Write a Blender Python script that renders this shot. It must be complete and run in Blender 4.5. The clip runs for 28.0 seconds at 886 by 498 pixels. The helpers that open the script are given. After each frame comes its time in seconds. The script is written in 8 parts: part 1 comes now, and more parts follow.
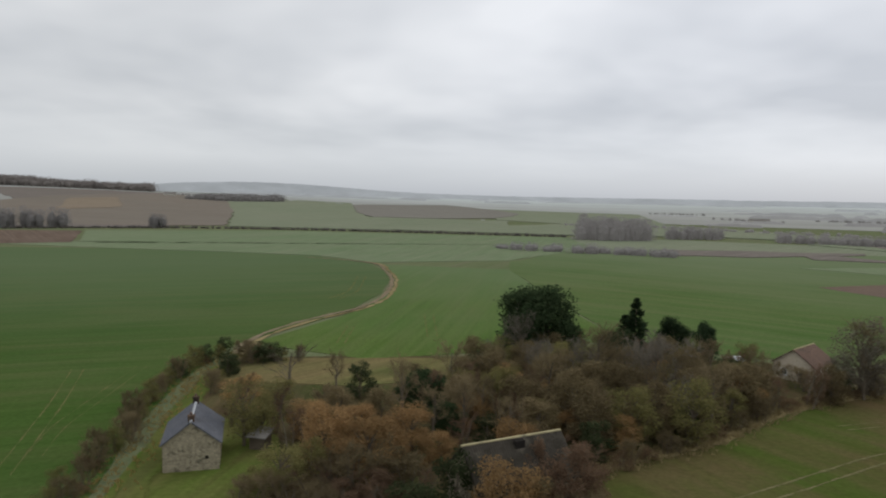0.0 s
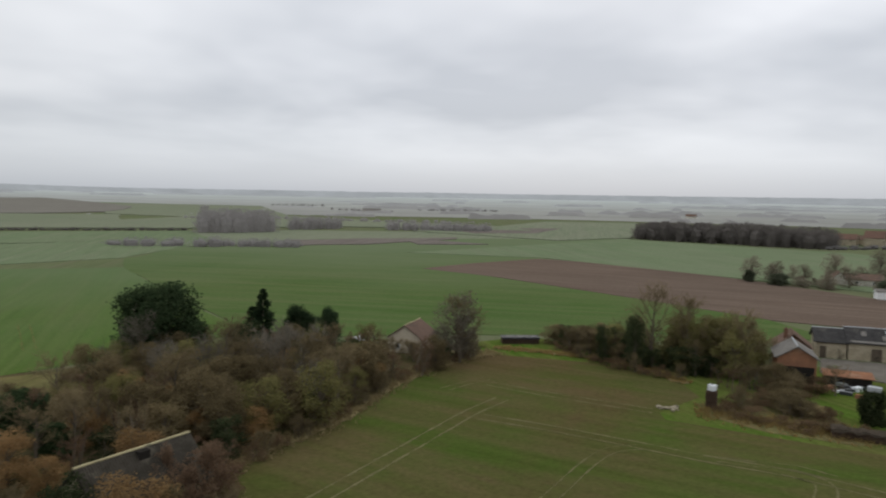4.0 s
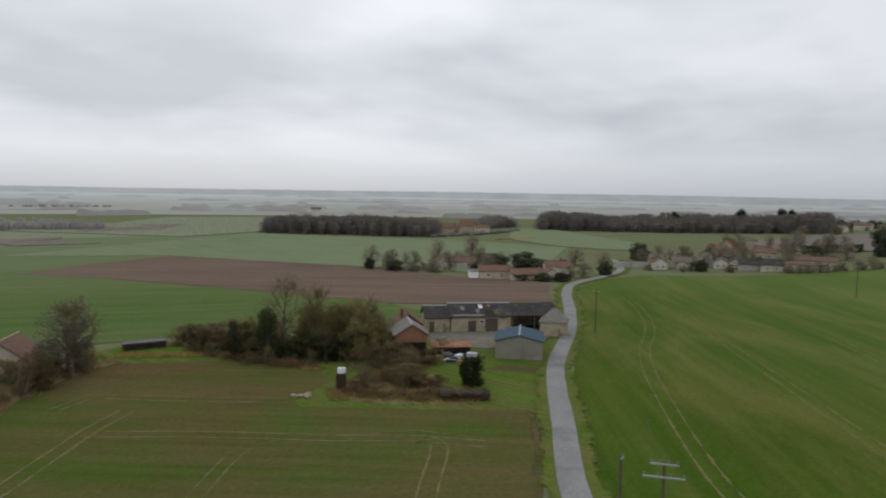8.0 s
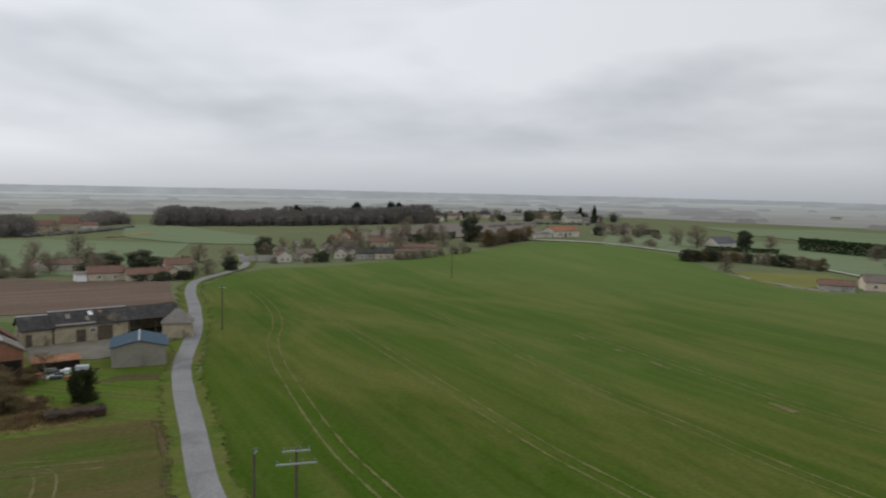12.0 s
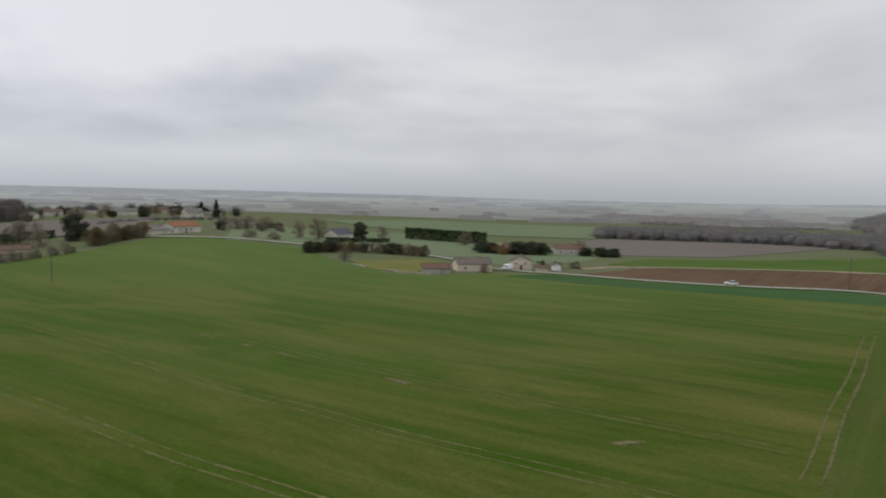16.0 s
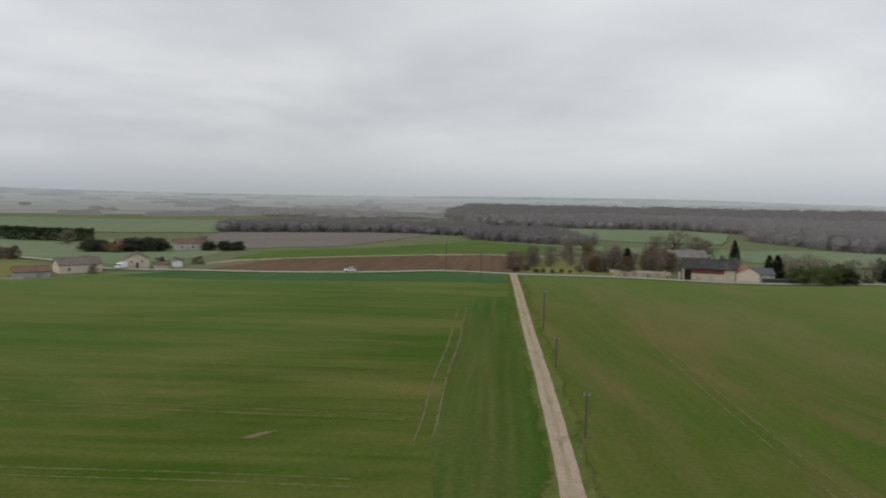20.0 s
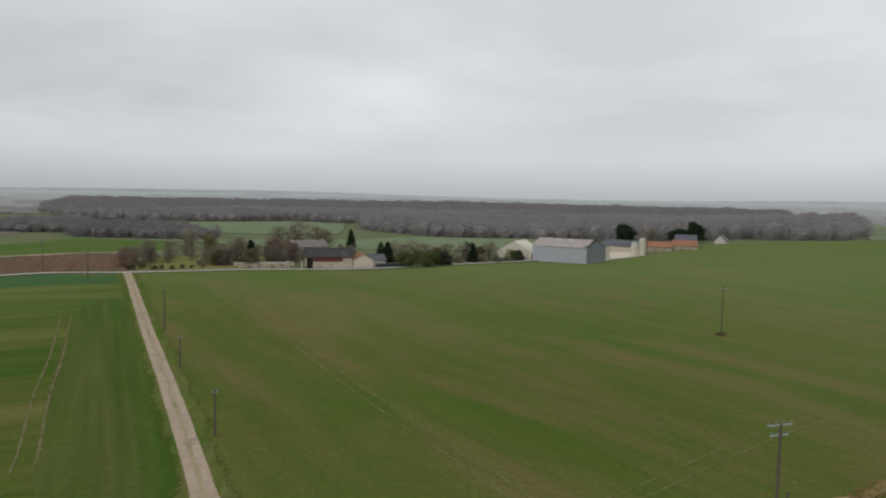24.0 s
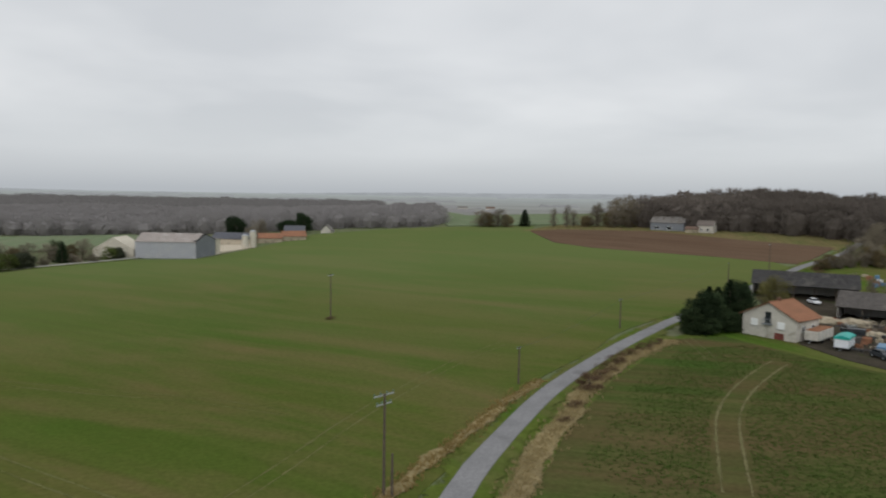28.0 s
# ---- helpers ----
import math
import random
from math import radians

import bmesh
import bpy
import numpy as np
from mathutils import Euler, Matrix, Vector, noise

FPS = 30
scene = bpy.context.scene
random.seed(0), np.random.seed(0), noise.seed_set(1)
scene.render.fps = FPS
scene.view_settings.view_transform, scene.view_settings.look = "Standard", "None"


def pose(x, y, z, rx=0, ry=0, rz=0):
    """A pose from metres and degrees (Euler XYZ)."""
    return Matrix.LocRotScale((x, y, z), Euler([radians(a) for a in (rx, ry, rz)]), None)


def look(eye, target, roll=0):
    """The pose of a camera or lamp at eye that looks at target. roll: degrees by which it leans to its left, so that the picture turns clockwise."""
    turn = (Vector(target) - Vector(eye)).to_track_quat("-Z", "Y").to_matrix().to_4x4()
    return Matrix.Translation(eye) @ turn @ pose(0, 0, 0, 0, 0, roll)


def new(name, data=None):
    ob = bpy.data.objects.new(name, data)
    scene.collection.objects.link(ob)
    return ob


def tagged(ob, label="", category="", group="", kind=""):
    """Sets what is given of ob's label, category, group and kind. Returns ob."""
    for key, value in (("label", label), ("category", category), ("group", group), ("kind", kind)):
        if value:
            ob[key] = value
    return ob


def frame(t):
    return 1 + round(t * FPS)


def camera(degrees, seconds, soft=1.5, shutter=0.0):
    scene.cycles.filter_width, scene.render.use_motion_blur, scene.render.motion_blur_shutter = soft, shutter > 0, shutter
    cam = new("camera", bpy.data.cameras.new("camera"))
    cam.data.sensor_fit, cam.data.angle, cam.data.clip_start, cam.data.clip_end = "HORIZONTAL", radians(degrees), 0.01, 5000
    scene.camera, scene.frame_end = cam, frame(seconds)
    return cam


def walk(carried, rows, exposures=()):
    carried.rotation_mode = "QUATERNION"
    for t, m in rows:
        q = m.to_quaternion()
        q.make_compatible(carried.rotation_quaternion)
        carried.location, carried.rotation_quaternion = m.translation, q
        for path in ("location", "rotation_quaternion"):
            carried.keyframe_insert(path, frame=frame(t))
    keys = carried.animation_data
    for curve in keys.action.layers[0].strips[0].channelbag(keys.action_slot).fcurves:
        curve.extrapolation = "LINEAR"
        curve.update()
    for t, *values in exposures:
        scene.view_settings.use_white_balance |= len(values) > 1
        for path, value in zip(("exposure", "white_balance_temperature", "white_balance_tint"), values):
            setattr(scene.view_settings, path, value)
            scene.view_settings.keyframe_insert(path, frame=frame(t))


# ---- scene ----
# ---- camera: it hovers at one place and turns ----
EYE = (0.0, 0.0, 28.0)
cam = camera(64.01, 28.0, soft=2.0, shutter=0.5)
walk(cam, [
    (0.0, pose(*EYE, 85.707, -1.040, -0.000)),
    (0.5, pose(*EYE, 85.683, -1.047, -3.194)),
    (1.0, pose(*EYE, 85.666, -1.029, -7.154)),
    (1.5, pose(*EYE, 85.617, -1.015, -11.183)),
    (2.0, pose(*EYE, 85.576, -1.012, -14.400)),
    (2.5, pose(*EYE, 85.571, -1.001, -18.378)),
    (3.0, pose(*EYE, 85.562, -0.998, -21.589)),
    (3.5, pose(*EYE, 85.552, -0.988, -25.584)),
    (5.5, pose(*EYE, 85.569, -1.063, -40.801)),
    (6.0, pose(*EYE, 85.578, -1.053, -43.974)),
    (6.5, pose(*EYE, 85.577, -1.026, -47.997)),
    (7.0, pose(*EYE, 85.578, -1.010, -51.988)),
    (7.5, pose(*EYE, 85.563, -1.014, -55.173)),
    (8.0, pose(*EYE, 85.561, -0.979, -59.199)),
    (8.5, pose(*EYE, 85.587, -0.976, -62.445)),
    (9.0, pose(*EYE, 85.599, -1.000, -66.452)),
    (9.5, pose(*EYE, 85.595, -1.015, -70.469)),
    (10.0, pose(*EYE, 85.589, -1.019, -73.667)),
    (10.5, pose(*EYE, 85.590, -1.004, -77.699)),
    (11.0, pose(*EYE, 85.603, -1.014, -81.704)),
    (11.5, pose(*EYE, 85.596, -1.013, -84.925)),
    (12.0, pose(*EYE, 85.597, -1.033, -88.926)),
    (12.5, pose(*EYE, 85.598, -1.065, -92.956)),
    (14.5, pose(*EYE, 85.639, -1.067, -107.410)),
    (15.0, pose(*EYE, 85.611, -1.071, -111.413)),
    (15.5, pose(*EYE, 85.634, -1.068, -114.646)),
    (16.0, pose(*EYE, 85.655, -1.085, -118.683)),
    (16.5, pose(*EYE, 85.673, -1.088, -122.692)),
    (17.0, pose(*EYE, 85.663, -1.095, -125.925)),
    (17.5, pose(*EYE, 85.659, -1.101, -129.926)),
    (18.0, pose(*EYE, 85.646, -1.063, -134.003)),
    (18.5, pose(*EYE, 85.636, -1.068, -137.197)),
    (19.0, pose(*EYE, 85.621, -1.065, -141.206)),
    (19.5, pose(*EYE, 85.620, -1.031, -145.227)),
    (20.0, pose(*EYE, 85.594, -1.034, -148.449)),
    (20.5, pose(*EYE, 85.573, -1.014, -152.485)),
    (21.0, pose(*EYE, 85.543, -1.017, -156.504)),
    (21.5, pose(*EYE, 85.551, -1.058, -159.757)),
    (23.5, pose(*EYE, 85.499, -1.078, -175.060)),
    (24.0, pose(*EYE, 85.488, -1.085, -178.286)),
    (24.5, pose(*EYE, 85.500, -1.068, -182.352)),
    (25.0, pose(*EYE, 85.504, -1.074, -186.410)),
    (25.5, pose(*EYE, 85.508, -1.080, -189.639)),
    (26.0, pose(*EYE, 85.488, -1.041, -193.694)),
    (26.5, pose(*EYE, 85.478, -1.041, -197.750)),
    (27.0, pose(*EYE, 85.477, -1.031, -200.988)),
    (27.5, pose(*EYE, 85.458, -0.996, -205.025)),
    (28.0, pose(*EYE, 85.428, -1.027, -209.072)),
])

# ---- world, sun and exposure ----
world = bpy.data.worlds.new("overcast_sky")
scene.world = world
world.use_nodes = True
wt = world.node_tree
wt.nodes.clear()


def wn(kind, **kw):
    n = wt.nodes.new(kind)
    for k, v in kw.items():
        if k == "operation":
            n.operation = v
        elif k == "data_type":
            n.data_type = v
        elif k == "blend_type":
            n.blend_type = v
    return n


SUN_AZ, SUN_EL = 42.0, 32.0
out = wn("ShaderNodeOutputWorld")
bg = wn("ShaderNodeBackground")
wt.links.new(bg.outputs[0], out.inputs[0])
sky = wn("ShaderNodeTexSky")
sky.sky_type = "NISHITA"
sky.sun_disc = False
sky.sun_elevation, sky.sun_rotation = radians(SUN_EL), radians(SUN_AZ)
co = wn("ShaderNodeTexCoord")
sep = wn("ShaderNodeSeparateXYZ")
wt.links.new(co.outputs["Generated"], sep.inputs[0])
zc = wn("ShaderNodeMath", operation="MAXIMUM")
zc.inputs[1].default_value = 0.0
wt.links.new(sep.outputs["Z"], zc.inputs[0])
za = wn("ShaderNodeMath", operation="ADD")
za.inputs[1].default_value = 0.19
wt.links.new(zc.outputs[0], za.inputs[0])
dx = wn("ShaderNodeMath", operation="DIVIDE")
dy = wn("ShaderNodeMath", operation="DIVIDE")
wt.links.new(sep.outputs["X"], dx.inputs[0])
wt.links.new(sep.outputs["Y"], dy.inputs[0])
wt.links.new(za.outputs[0], dx.inputs[1])
wt.links.new(za.outputs[0], dy.inputs[1])
cxy = wn("ShaderNodeCombineXYZ")
wt.links.new(dx.outputs[0], cxy.inputs[0])
wt.links.new(dy.outputs[0], cxy.inputs[1])
big = wn("ShaderNodeTexNoise")
big.inputs["Scale"].default_value = 0.62
big.inputs["Detail"].default_value = 4.0
big.inputs["Roughness"].default_value = 0.52
big.inputs["Distortion"].default_value = 0.15
wt.links.new(cxy.outputs[0], big.inputs["Vector"])
ramp = wn("ShaderNodeValToRGB")
ramp.color_ramp.elements[0].position, ramp.color_ramp.elements[0].color = 0.36, (0.555, 0.58, 0.615, 1)
ramp.color_ramp.elements[1].position, ramp.color_ramp.elements[1].color = 0.61, (0.862, 0.875, 0.892, 1)
wt.links.new(big.outputs["Fac"], ramp.inputs[0])
# an overcast sky: pale near the horizon, brightest overhead
grad = wn("ShaderNodeValToRGB")
ge = grad.color_ramp.elements
ge[0].position, ge[0].color = 0.0, (0.60, 0.625, 0.655, 1)
ge[1].position, ge[1].color = 1.0, (1.5, 1.5, 1.5, 1)
e = grad.color_ramp.elements.new(0.05)
e.color = (0.86, 0.872, 0.885, 1)
e = grad.color_ramp.elements.new(0.13)
e.color = (0.985, 0.985, 0.985, 1)
e = grad.color_ramp.elements.new(0.30)
e.color = (1.0, 1.0, 1.0, 1)
wt.links.new(zc.outputs[0], grad.inputs[0])
fade = wn("ShaderNodeMapRange")
fade.inputs["From Min"].default_value, fade.inputs["From Max"].default_value = 0.015, 0.11
wt.links.new(zc.outputs[0], fade.inputs["Value"])
toward = wn("ShaderNodeVectorMath", operation="DOT_PRODUCT")
toward.inputs[1].default_value = (math.sin(radians(56)), math.cos(radians(56)), 0.0)
wt.links.new(co.outputs["Generated"], toward.inputs[0])
calm = wn("ShaderNodeMapRange")
calm.inputs["From Min"].default_value, calm.inputs["From Max"].default_value = -0.5, 0.5
calm.inputs["To Min"].default_value, calm.inputs["To Max"].default_value = 0.55, 1.0
wt.links.new(toward.outputs["Value"], calm.inputs["Value"])
cloudy = wn("ShaderNodeMath", operation="MULTIPLY")
wt.links.new(fade.outputs[0], cloudy.inputs[0])
wt.links.new(calm.outputs[0], cloudy.inputs[1])
cmix = wn("ShaderNodeMix", data_type="RGBA")
wt.links.new(cloudy.outputs[0], cmix.inputs[0])
cmix.inputs[6].default_value = (0.815, 0.835, 0.855, 1)
wt.links.new(ramp.outputs[0], cmix.inputs[7])
cmul = wn("ShaderNodeMix", data_type="RGBA", blend_type="MULTIPLY")
cmul.inputs[0].default_value = 1.0
wt.links.new(cmix.outputs[2], cmul.inputs[6])
wt.links.new(grad.outputs[0], cmul.inputs[7])
skys = wn("ShaderNodeMix", data_type="RGBA", blend_type="MULTIPLY")
skys.inputs[0].default_value = 1.0
skys.inputs[7].default_value = (0.08, 0.08, 0.08, 1)
wt.links.new(sky.outputs[0], skys.inputs[6])
fin = wn("ShaderNodeMix", data_type="RGBA")
fin.inputs[0].default_value = 0.94
wt.links.new(skys.outputs[2], fin.inputs[6])
thin = wn("ShaderNodeMapRange")
thin.interpolation_type = "SMOOTHSTEP"
thin.inputs["From Min"].default_value, thin.inputs["From Max"].default_value = 0.15, 1.0
thin.inputs["To Min"].default_value, thin.inputs["To Max"].default_value = 0.95, 1.06
wt.links.new(toward.outputs["Value"], thin.inputs["Value"])
dull = wn("ShaderNodeVectorMath", operation="DOT_PRODUCT")
dull.inputs[1].default_value = (math.sin(radians(110)), math.cos(radians(110)), 0.0)
wt.links.new(co.outputs["Generated"], dull.inputs[0])
dim = wn("ShaderNodeMapRange")
dim.interpolation_type = "SMOOTHSTEP"
dim.inputs["From Min"].default_value, dim.inputs["From Max"].default_value = 0.55, 1.0
dim.inputs["To Min"].default_value, dim.inputs["To Max"].default_value = 1.0, 0.875
wt.links.new(dull.outputs["Value"], dim.inputs["Value"])
both = wn("ShaderNodeMath", operation="MULTIPLY")
wt.links.new(thin.outputs[0], both.inputs[0])
wt.links.new(dim.outputs[0], both.inputs[1])
lit = wn("ShaderNodeVectorMath", operation="SCALE")
wt.links.new(cmul.outputs[2], lit.inputs[0])
wt.links.new(both.outputs[0], lit.inputs["Scale"])
cool = wn("ShaderNodeMix", data_type="RGBA", blend_type="MULTIPLY")
side = wn("ShaderNodeMapRange")
side.interpolation_type = "SMOOTHSTEP"
side.inputs["From Min"].default_value, side.inputs["From Max"].default_value = 0.1, 0.95
wt.links.new(toward.outputs["Value"], side.inputs["Value"])
wt.links.new(side.outputs[0], cool.inputs[0])
wt.links.new(lit.outputs[0], cool.inputs[6])
cool.inputs[7].default_value = (0.985, 0.995, 1.03, 1)
wt.links.new(cool.outputs[2], fin.inputs[7])
wt.links.new(fin.outputs[2], bg.inputs[0])
bg.inputs[1].default_value = 1.0

sun_data = bpy.data.lights.new("sun", "SUN")
sun_data.energy, sun_data.angle, sun_data.color = 0.7, radians(25), (1.0, 0.97, 0.93)
sun = new("sun", sun_data)
sa, se = radians(SUN_AZ), radians(SUN_EL)
sun.matrix_world = look((0, 0, 200), (-math.sin(sa) * math.cos(se), -math.cos(sa) * math.cos(se), 200 - math.sin(se)))


# ---- lie of the land ----
def sst(v, a, b):
    u = min(1.0, max(0.0, (v - a) / (b - a)))
    return u * u * (3 - 2 * u)


def wrapd(a, b):
    return (a - b + 180) % 360 - 180


def ground_z(x, y):
    r = math.hypot(x, y)
    az = math.degrees(math.atan2(x, y))
    z = 9.5 * math.exp(-(wrapd(az, 97) / 11) ** 2 / 2) * sst(r, 190, 340) * (1 - sst(r, 650, 1100))
    z += 9.0 * sst(wrapd(az, 185), 0, 28) * (1 - sst(wrapd(az, 215), 45, 75)) * sst(r, 200, 390) * (1 - sst(r, 480, 800))
    z += 11 * math.exp(-(wrapd(az, 236) / 14) ** 2 / 2) * math.exp(-((r - 540) / 120) ** 2 / 2)
    z += 33 * math.exp(-(wrapd(az, -38) / 22) ** 2 / 2) * sst(r, 500, 1300)
    return z


# ---- materials ----
def node_material(name, rough=0.9, metal=0.0):
    m = bpy.data.materials.new(name)
    m.use_nodes = True
    b = m.node_tree.nodes["Principled BSDF"]
    b.inputs["Roughness"].default_value, b.inputs["Metallic"].default_value = rough, metal
    b.inputs["Specular IOR Level"].default_value = 0.0 if rough > 0.75 else 0.3
    return m, m.node_tree, b


def link(nt, a, b):
    nt.links.new(a, b)


def noise_node(nt, vec, scale, detail=4, rough=0.55, distortion=0.0):
    n = nt.nodes.new("ShaderNodeTexNoise")
    n.inputs["Scale"].default_value, n.inputs["Detail"].default_value = scale, detail
    n.inputs["Roughness"].default_value, n.inputs["Distortion"].default_value = rough, distortion
    link(nt, vec, n.inputs["Vector"])
    return n.outputs["Fac"]


def mixed(nt, fac, a, b, blend="MIX"):
    n = nt.nodes.new("ShaderNodeMix")
    n.data_type, n.blend_type = "RGBA", blend
    for sock, v in ((n.inputs[0], fac), (n.inputs[6], a), (n.inputs[7], b)):
        if isinstance(v, (int, float)):
            sock.default_value = v
        elif isinstance(v, tuple):
            sock.default_value = (*v, 1)
        else:
            link(nt, v, sock)
    return n.outputs[2]


def spread(nt, value, lo, hi):
    n = nt.nodes.new("ShaderNodeMapRange")
    n.inputs["From Min"].default_value, n.inputs["From Max"].default_value = lo, hi
    link(nt, value, n.inputs["Value"])
    return n.outputs[0]


def bump(nt, b, height, strength, distance):
    n = nt.nodes.new("ShaderNodeBump")
    n.inputs["Strength"].default_value, n.inputs["Distance"].default_value = strength, distance
    link(nt, height, n.inputs["Height"])
    link(nt, n.outputs[0], b.inputs["Normal"])


def coords(nt, turn=0.0, scale=(1, 1, 1)):
    c = nt.nodes.new("ShaderNodeTexCoord")
    m = nt.nodes.new("ShaderNodeMapping")
    m.vector_type = "TEXTURE"
    m.inputs["Rotation"].default_value, m.inputs["Scale"].default_value = (0, 0, radians(-turn)), tuple(1 / s for s in scale)
    link(nt, c.outputs["Object"], m.inputs["Vector"])
    return m.outputs[0]


def weathered(name, c1, c2, c3=None, scale=1.5, rough=0.9, metal=0.0, grain=14.0, relief=0.02, vary=0.0):
    """Two-scale surface: large blotches of c1 and c2, fine grain, streaks of c3."""
    m, nt, b = node_material(name, rough, metal)
    v = coords(nt)
    col = mixed(nt, spread(nt, noise_node(nt, v, scale, 5), 0.32, 0.68), c1, c2)
    fine = noise_node(nt, v, grain, 4)
    col = mixed(nt, 0.45, col, mixed(nt, spread(nt, fine, 0.3, 0.7), (0.25, 0.25, 0.25), (0.75, 0.75, 0.75)), "OVERLAY")
    if c3:
        col = mixed(nt, spread(nt, noise_node(nt, v, scale * 0.6, 6, 0.65, 0.6), 0.55, 0.68), col, c3)
    if vary:
        info = nt.nodes.new("ShaderNodeObjectInfo")
        hsv = nt.nodes.new("ShaderNodeHueSaturation")
        link(nt, spread_to(nt, info.outputs["Random"], 1 - vary, 1 + vary), hsv.inputs["Value"])
        link(nt, col, hsv.inputs["Color"])
        col = hsv.outputs[0]
    link(nt, col, b.inputs["Base Color"])
    bump(nt, b, fine, 0.5, relief)
    return m


def spread_to(nt, value, lo, hi):
    n = nt.nodes.new("ShaderNodeMapRange")
    n.inputs["To Min"].default_value, n.inputs["To Max"].default_value = lo, hi
    link(nt, value, n.inputs["Value"])
    return n.outputs[0]


def foliage(name, c1, c2, rough=0.8, vary=0.25, glow=0.0):
    m, nt, b = node_material(name, rough)
    geo = nt.nodes.new("ShaderNodeNewGeometry")
    info = nt.nodes.new("ShaderNodeObjectInfo")
    col = mixed(nt, geo.outputs["Random Per Island"], c1, c2)
    hsv = nt.nodes.new("ShaderNodeHueSaturation")
    link(nt, spread_to(nt, info.outputs["Random"], 1 - vary, 1 + vary), hsv.inputs["Value"])
    link(nt, col, hsv.inputs["Color"])
    link(nt, hsv.outputs[0], b.inputs["Base Color"])
    # glow: emission that stands in for haze on the far woods
    link(nt, hsv.outputs[0], b.inputs["Emission Color"])
    b.inputs["Emission Strength"].default_value = glow
    tr = nt.nodes.new("ShaderNodeBsdfTranslucent")
    link(nt, hsv.outputs[0], tr.inputs["Color"])
    mx = nt.nodes.new("ShaderNodeMixShader")
    mx.inputs[0].default_value = 0.4
    link(nt, b.outputs[0], mx.inputs[1])
    link(nt, tr.outputs[0], mx.inputs[2])
    link(nt, mx.outputs[0], nt.nodes["Material Output"].inputs["Surface"])
    return m


def field_material(name, c1, c2, c3, turn=0.0, broad=0.02, rows=0.9, amount=0.3, drift=None, thin=0.5, bands=1.0):
    """A crop or ploughed field: broad patches, drill rows along one bearing, fine tufts.
    drift: haze painted into the crop's colour, growing outward along a bearing."""
    m, nt, b = node_material(name, 0.95)
    v = coords(nt)
    col = mixed(nt, spread(nt, noise_node(nt, v, broad, 6, 0.6, 0.4), 0.36, 0.64), c1, c2)
    s = coords(nt, turn, (1.0, 0.035, 1.0))
    stripe = noise_node(nt, s, 0.16, 3, 0.6)
    band = nt.nodes.new("ShaderNodeMath")
    band.operation = "MULTIPLY"
    band.inputs[1].default_value = bands
    link(nt, spread(nt, stripe, 0.44, 0.86), band.inputs[0])
    col = mixed(nt, band.outputs[0], col, c3)
    drill = noise_node(nt, s, rows, 2, 0.5)
    col = mixed(nt, amount, col, mixed(nt, spread(nt, drill, 0.3, 0.7), (0.30, 0.30, 0.30), (0.70, 0.70, 0.70)), "OVERLAY")
    bare = spread(nt, noise_node(nt, coords(nt, turn, (1.0, 0.28, 1.0)), 0.055, 5, 0.62, 0.5), 0.46, 0.70)
    fade = nt.nodes.new("ShaderNodeMath")
    fade.operation = "MULTIPLY"
    fade.inputs[1].default_value = thin
    link(nt, bare, fade.inputs[0])
    col = mixed(nt, fade.outputs[0], col, c3)
    tuft = noise_node(nt, v, 1.6, 5, 0.7)
    col = mixed(nt, 0.4, col, mixed(nt, spread(nt, tuft, 0.3, 0.7), (0.28, 0.28, 0.28), (0.72, 0.72, 0.72)), "OVERLAY")
    worn = nt.nodes.new("ShaderNodeMath")
    worn.operation = "MULTIPLY"
    worn.inputs[1].default_value = 0.45
    link(nt, spread(nt, noise_node(nt, coords(nt, turn, (1.0, 0.35, 1.0)), 0.10, 6, 0.7), 0.54, 0.78), worn.inputs[0])
    col = mixed(nt, worn.outputs[0], col, c3)
    # painted haze: blend towards the paler colour with distance along the bearing
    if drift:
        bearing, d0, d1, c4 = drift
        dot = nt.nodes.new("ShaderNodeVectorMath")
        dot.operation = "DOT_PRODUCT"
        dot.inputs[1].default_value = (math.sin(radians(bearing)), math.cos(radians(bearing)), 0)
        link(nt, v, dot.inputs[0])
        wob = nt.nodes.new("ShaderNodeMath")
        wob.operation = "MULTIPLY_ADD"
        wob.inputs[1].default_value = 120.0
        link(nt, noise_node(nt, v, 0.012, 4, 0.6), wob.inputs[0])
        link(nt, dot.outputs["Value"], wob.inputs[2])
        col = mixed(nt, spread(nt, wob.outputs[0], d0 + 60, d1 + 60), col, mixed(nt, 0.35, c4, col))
    link(nt, col, b.inputs["Base Color"])
    bump(nt, b, tuft, 0.4, 0.08)
    return m


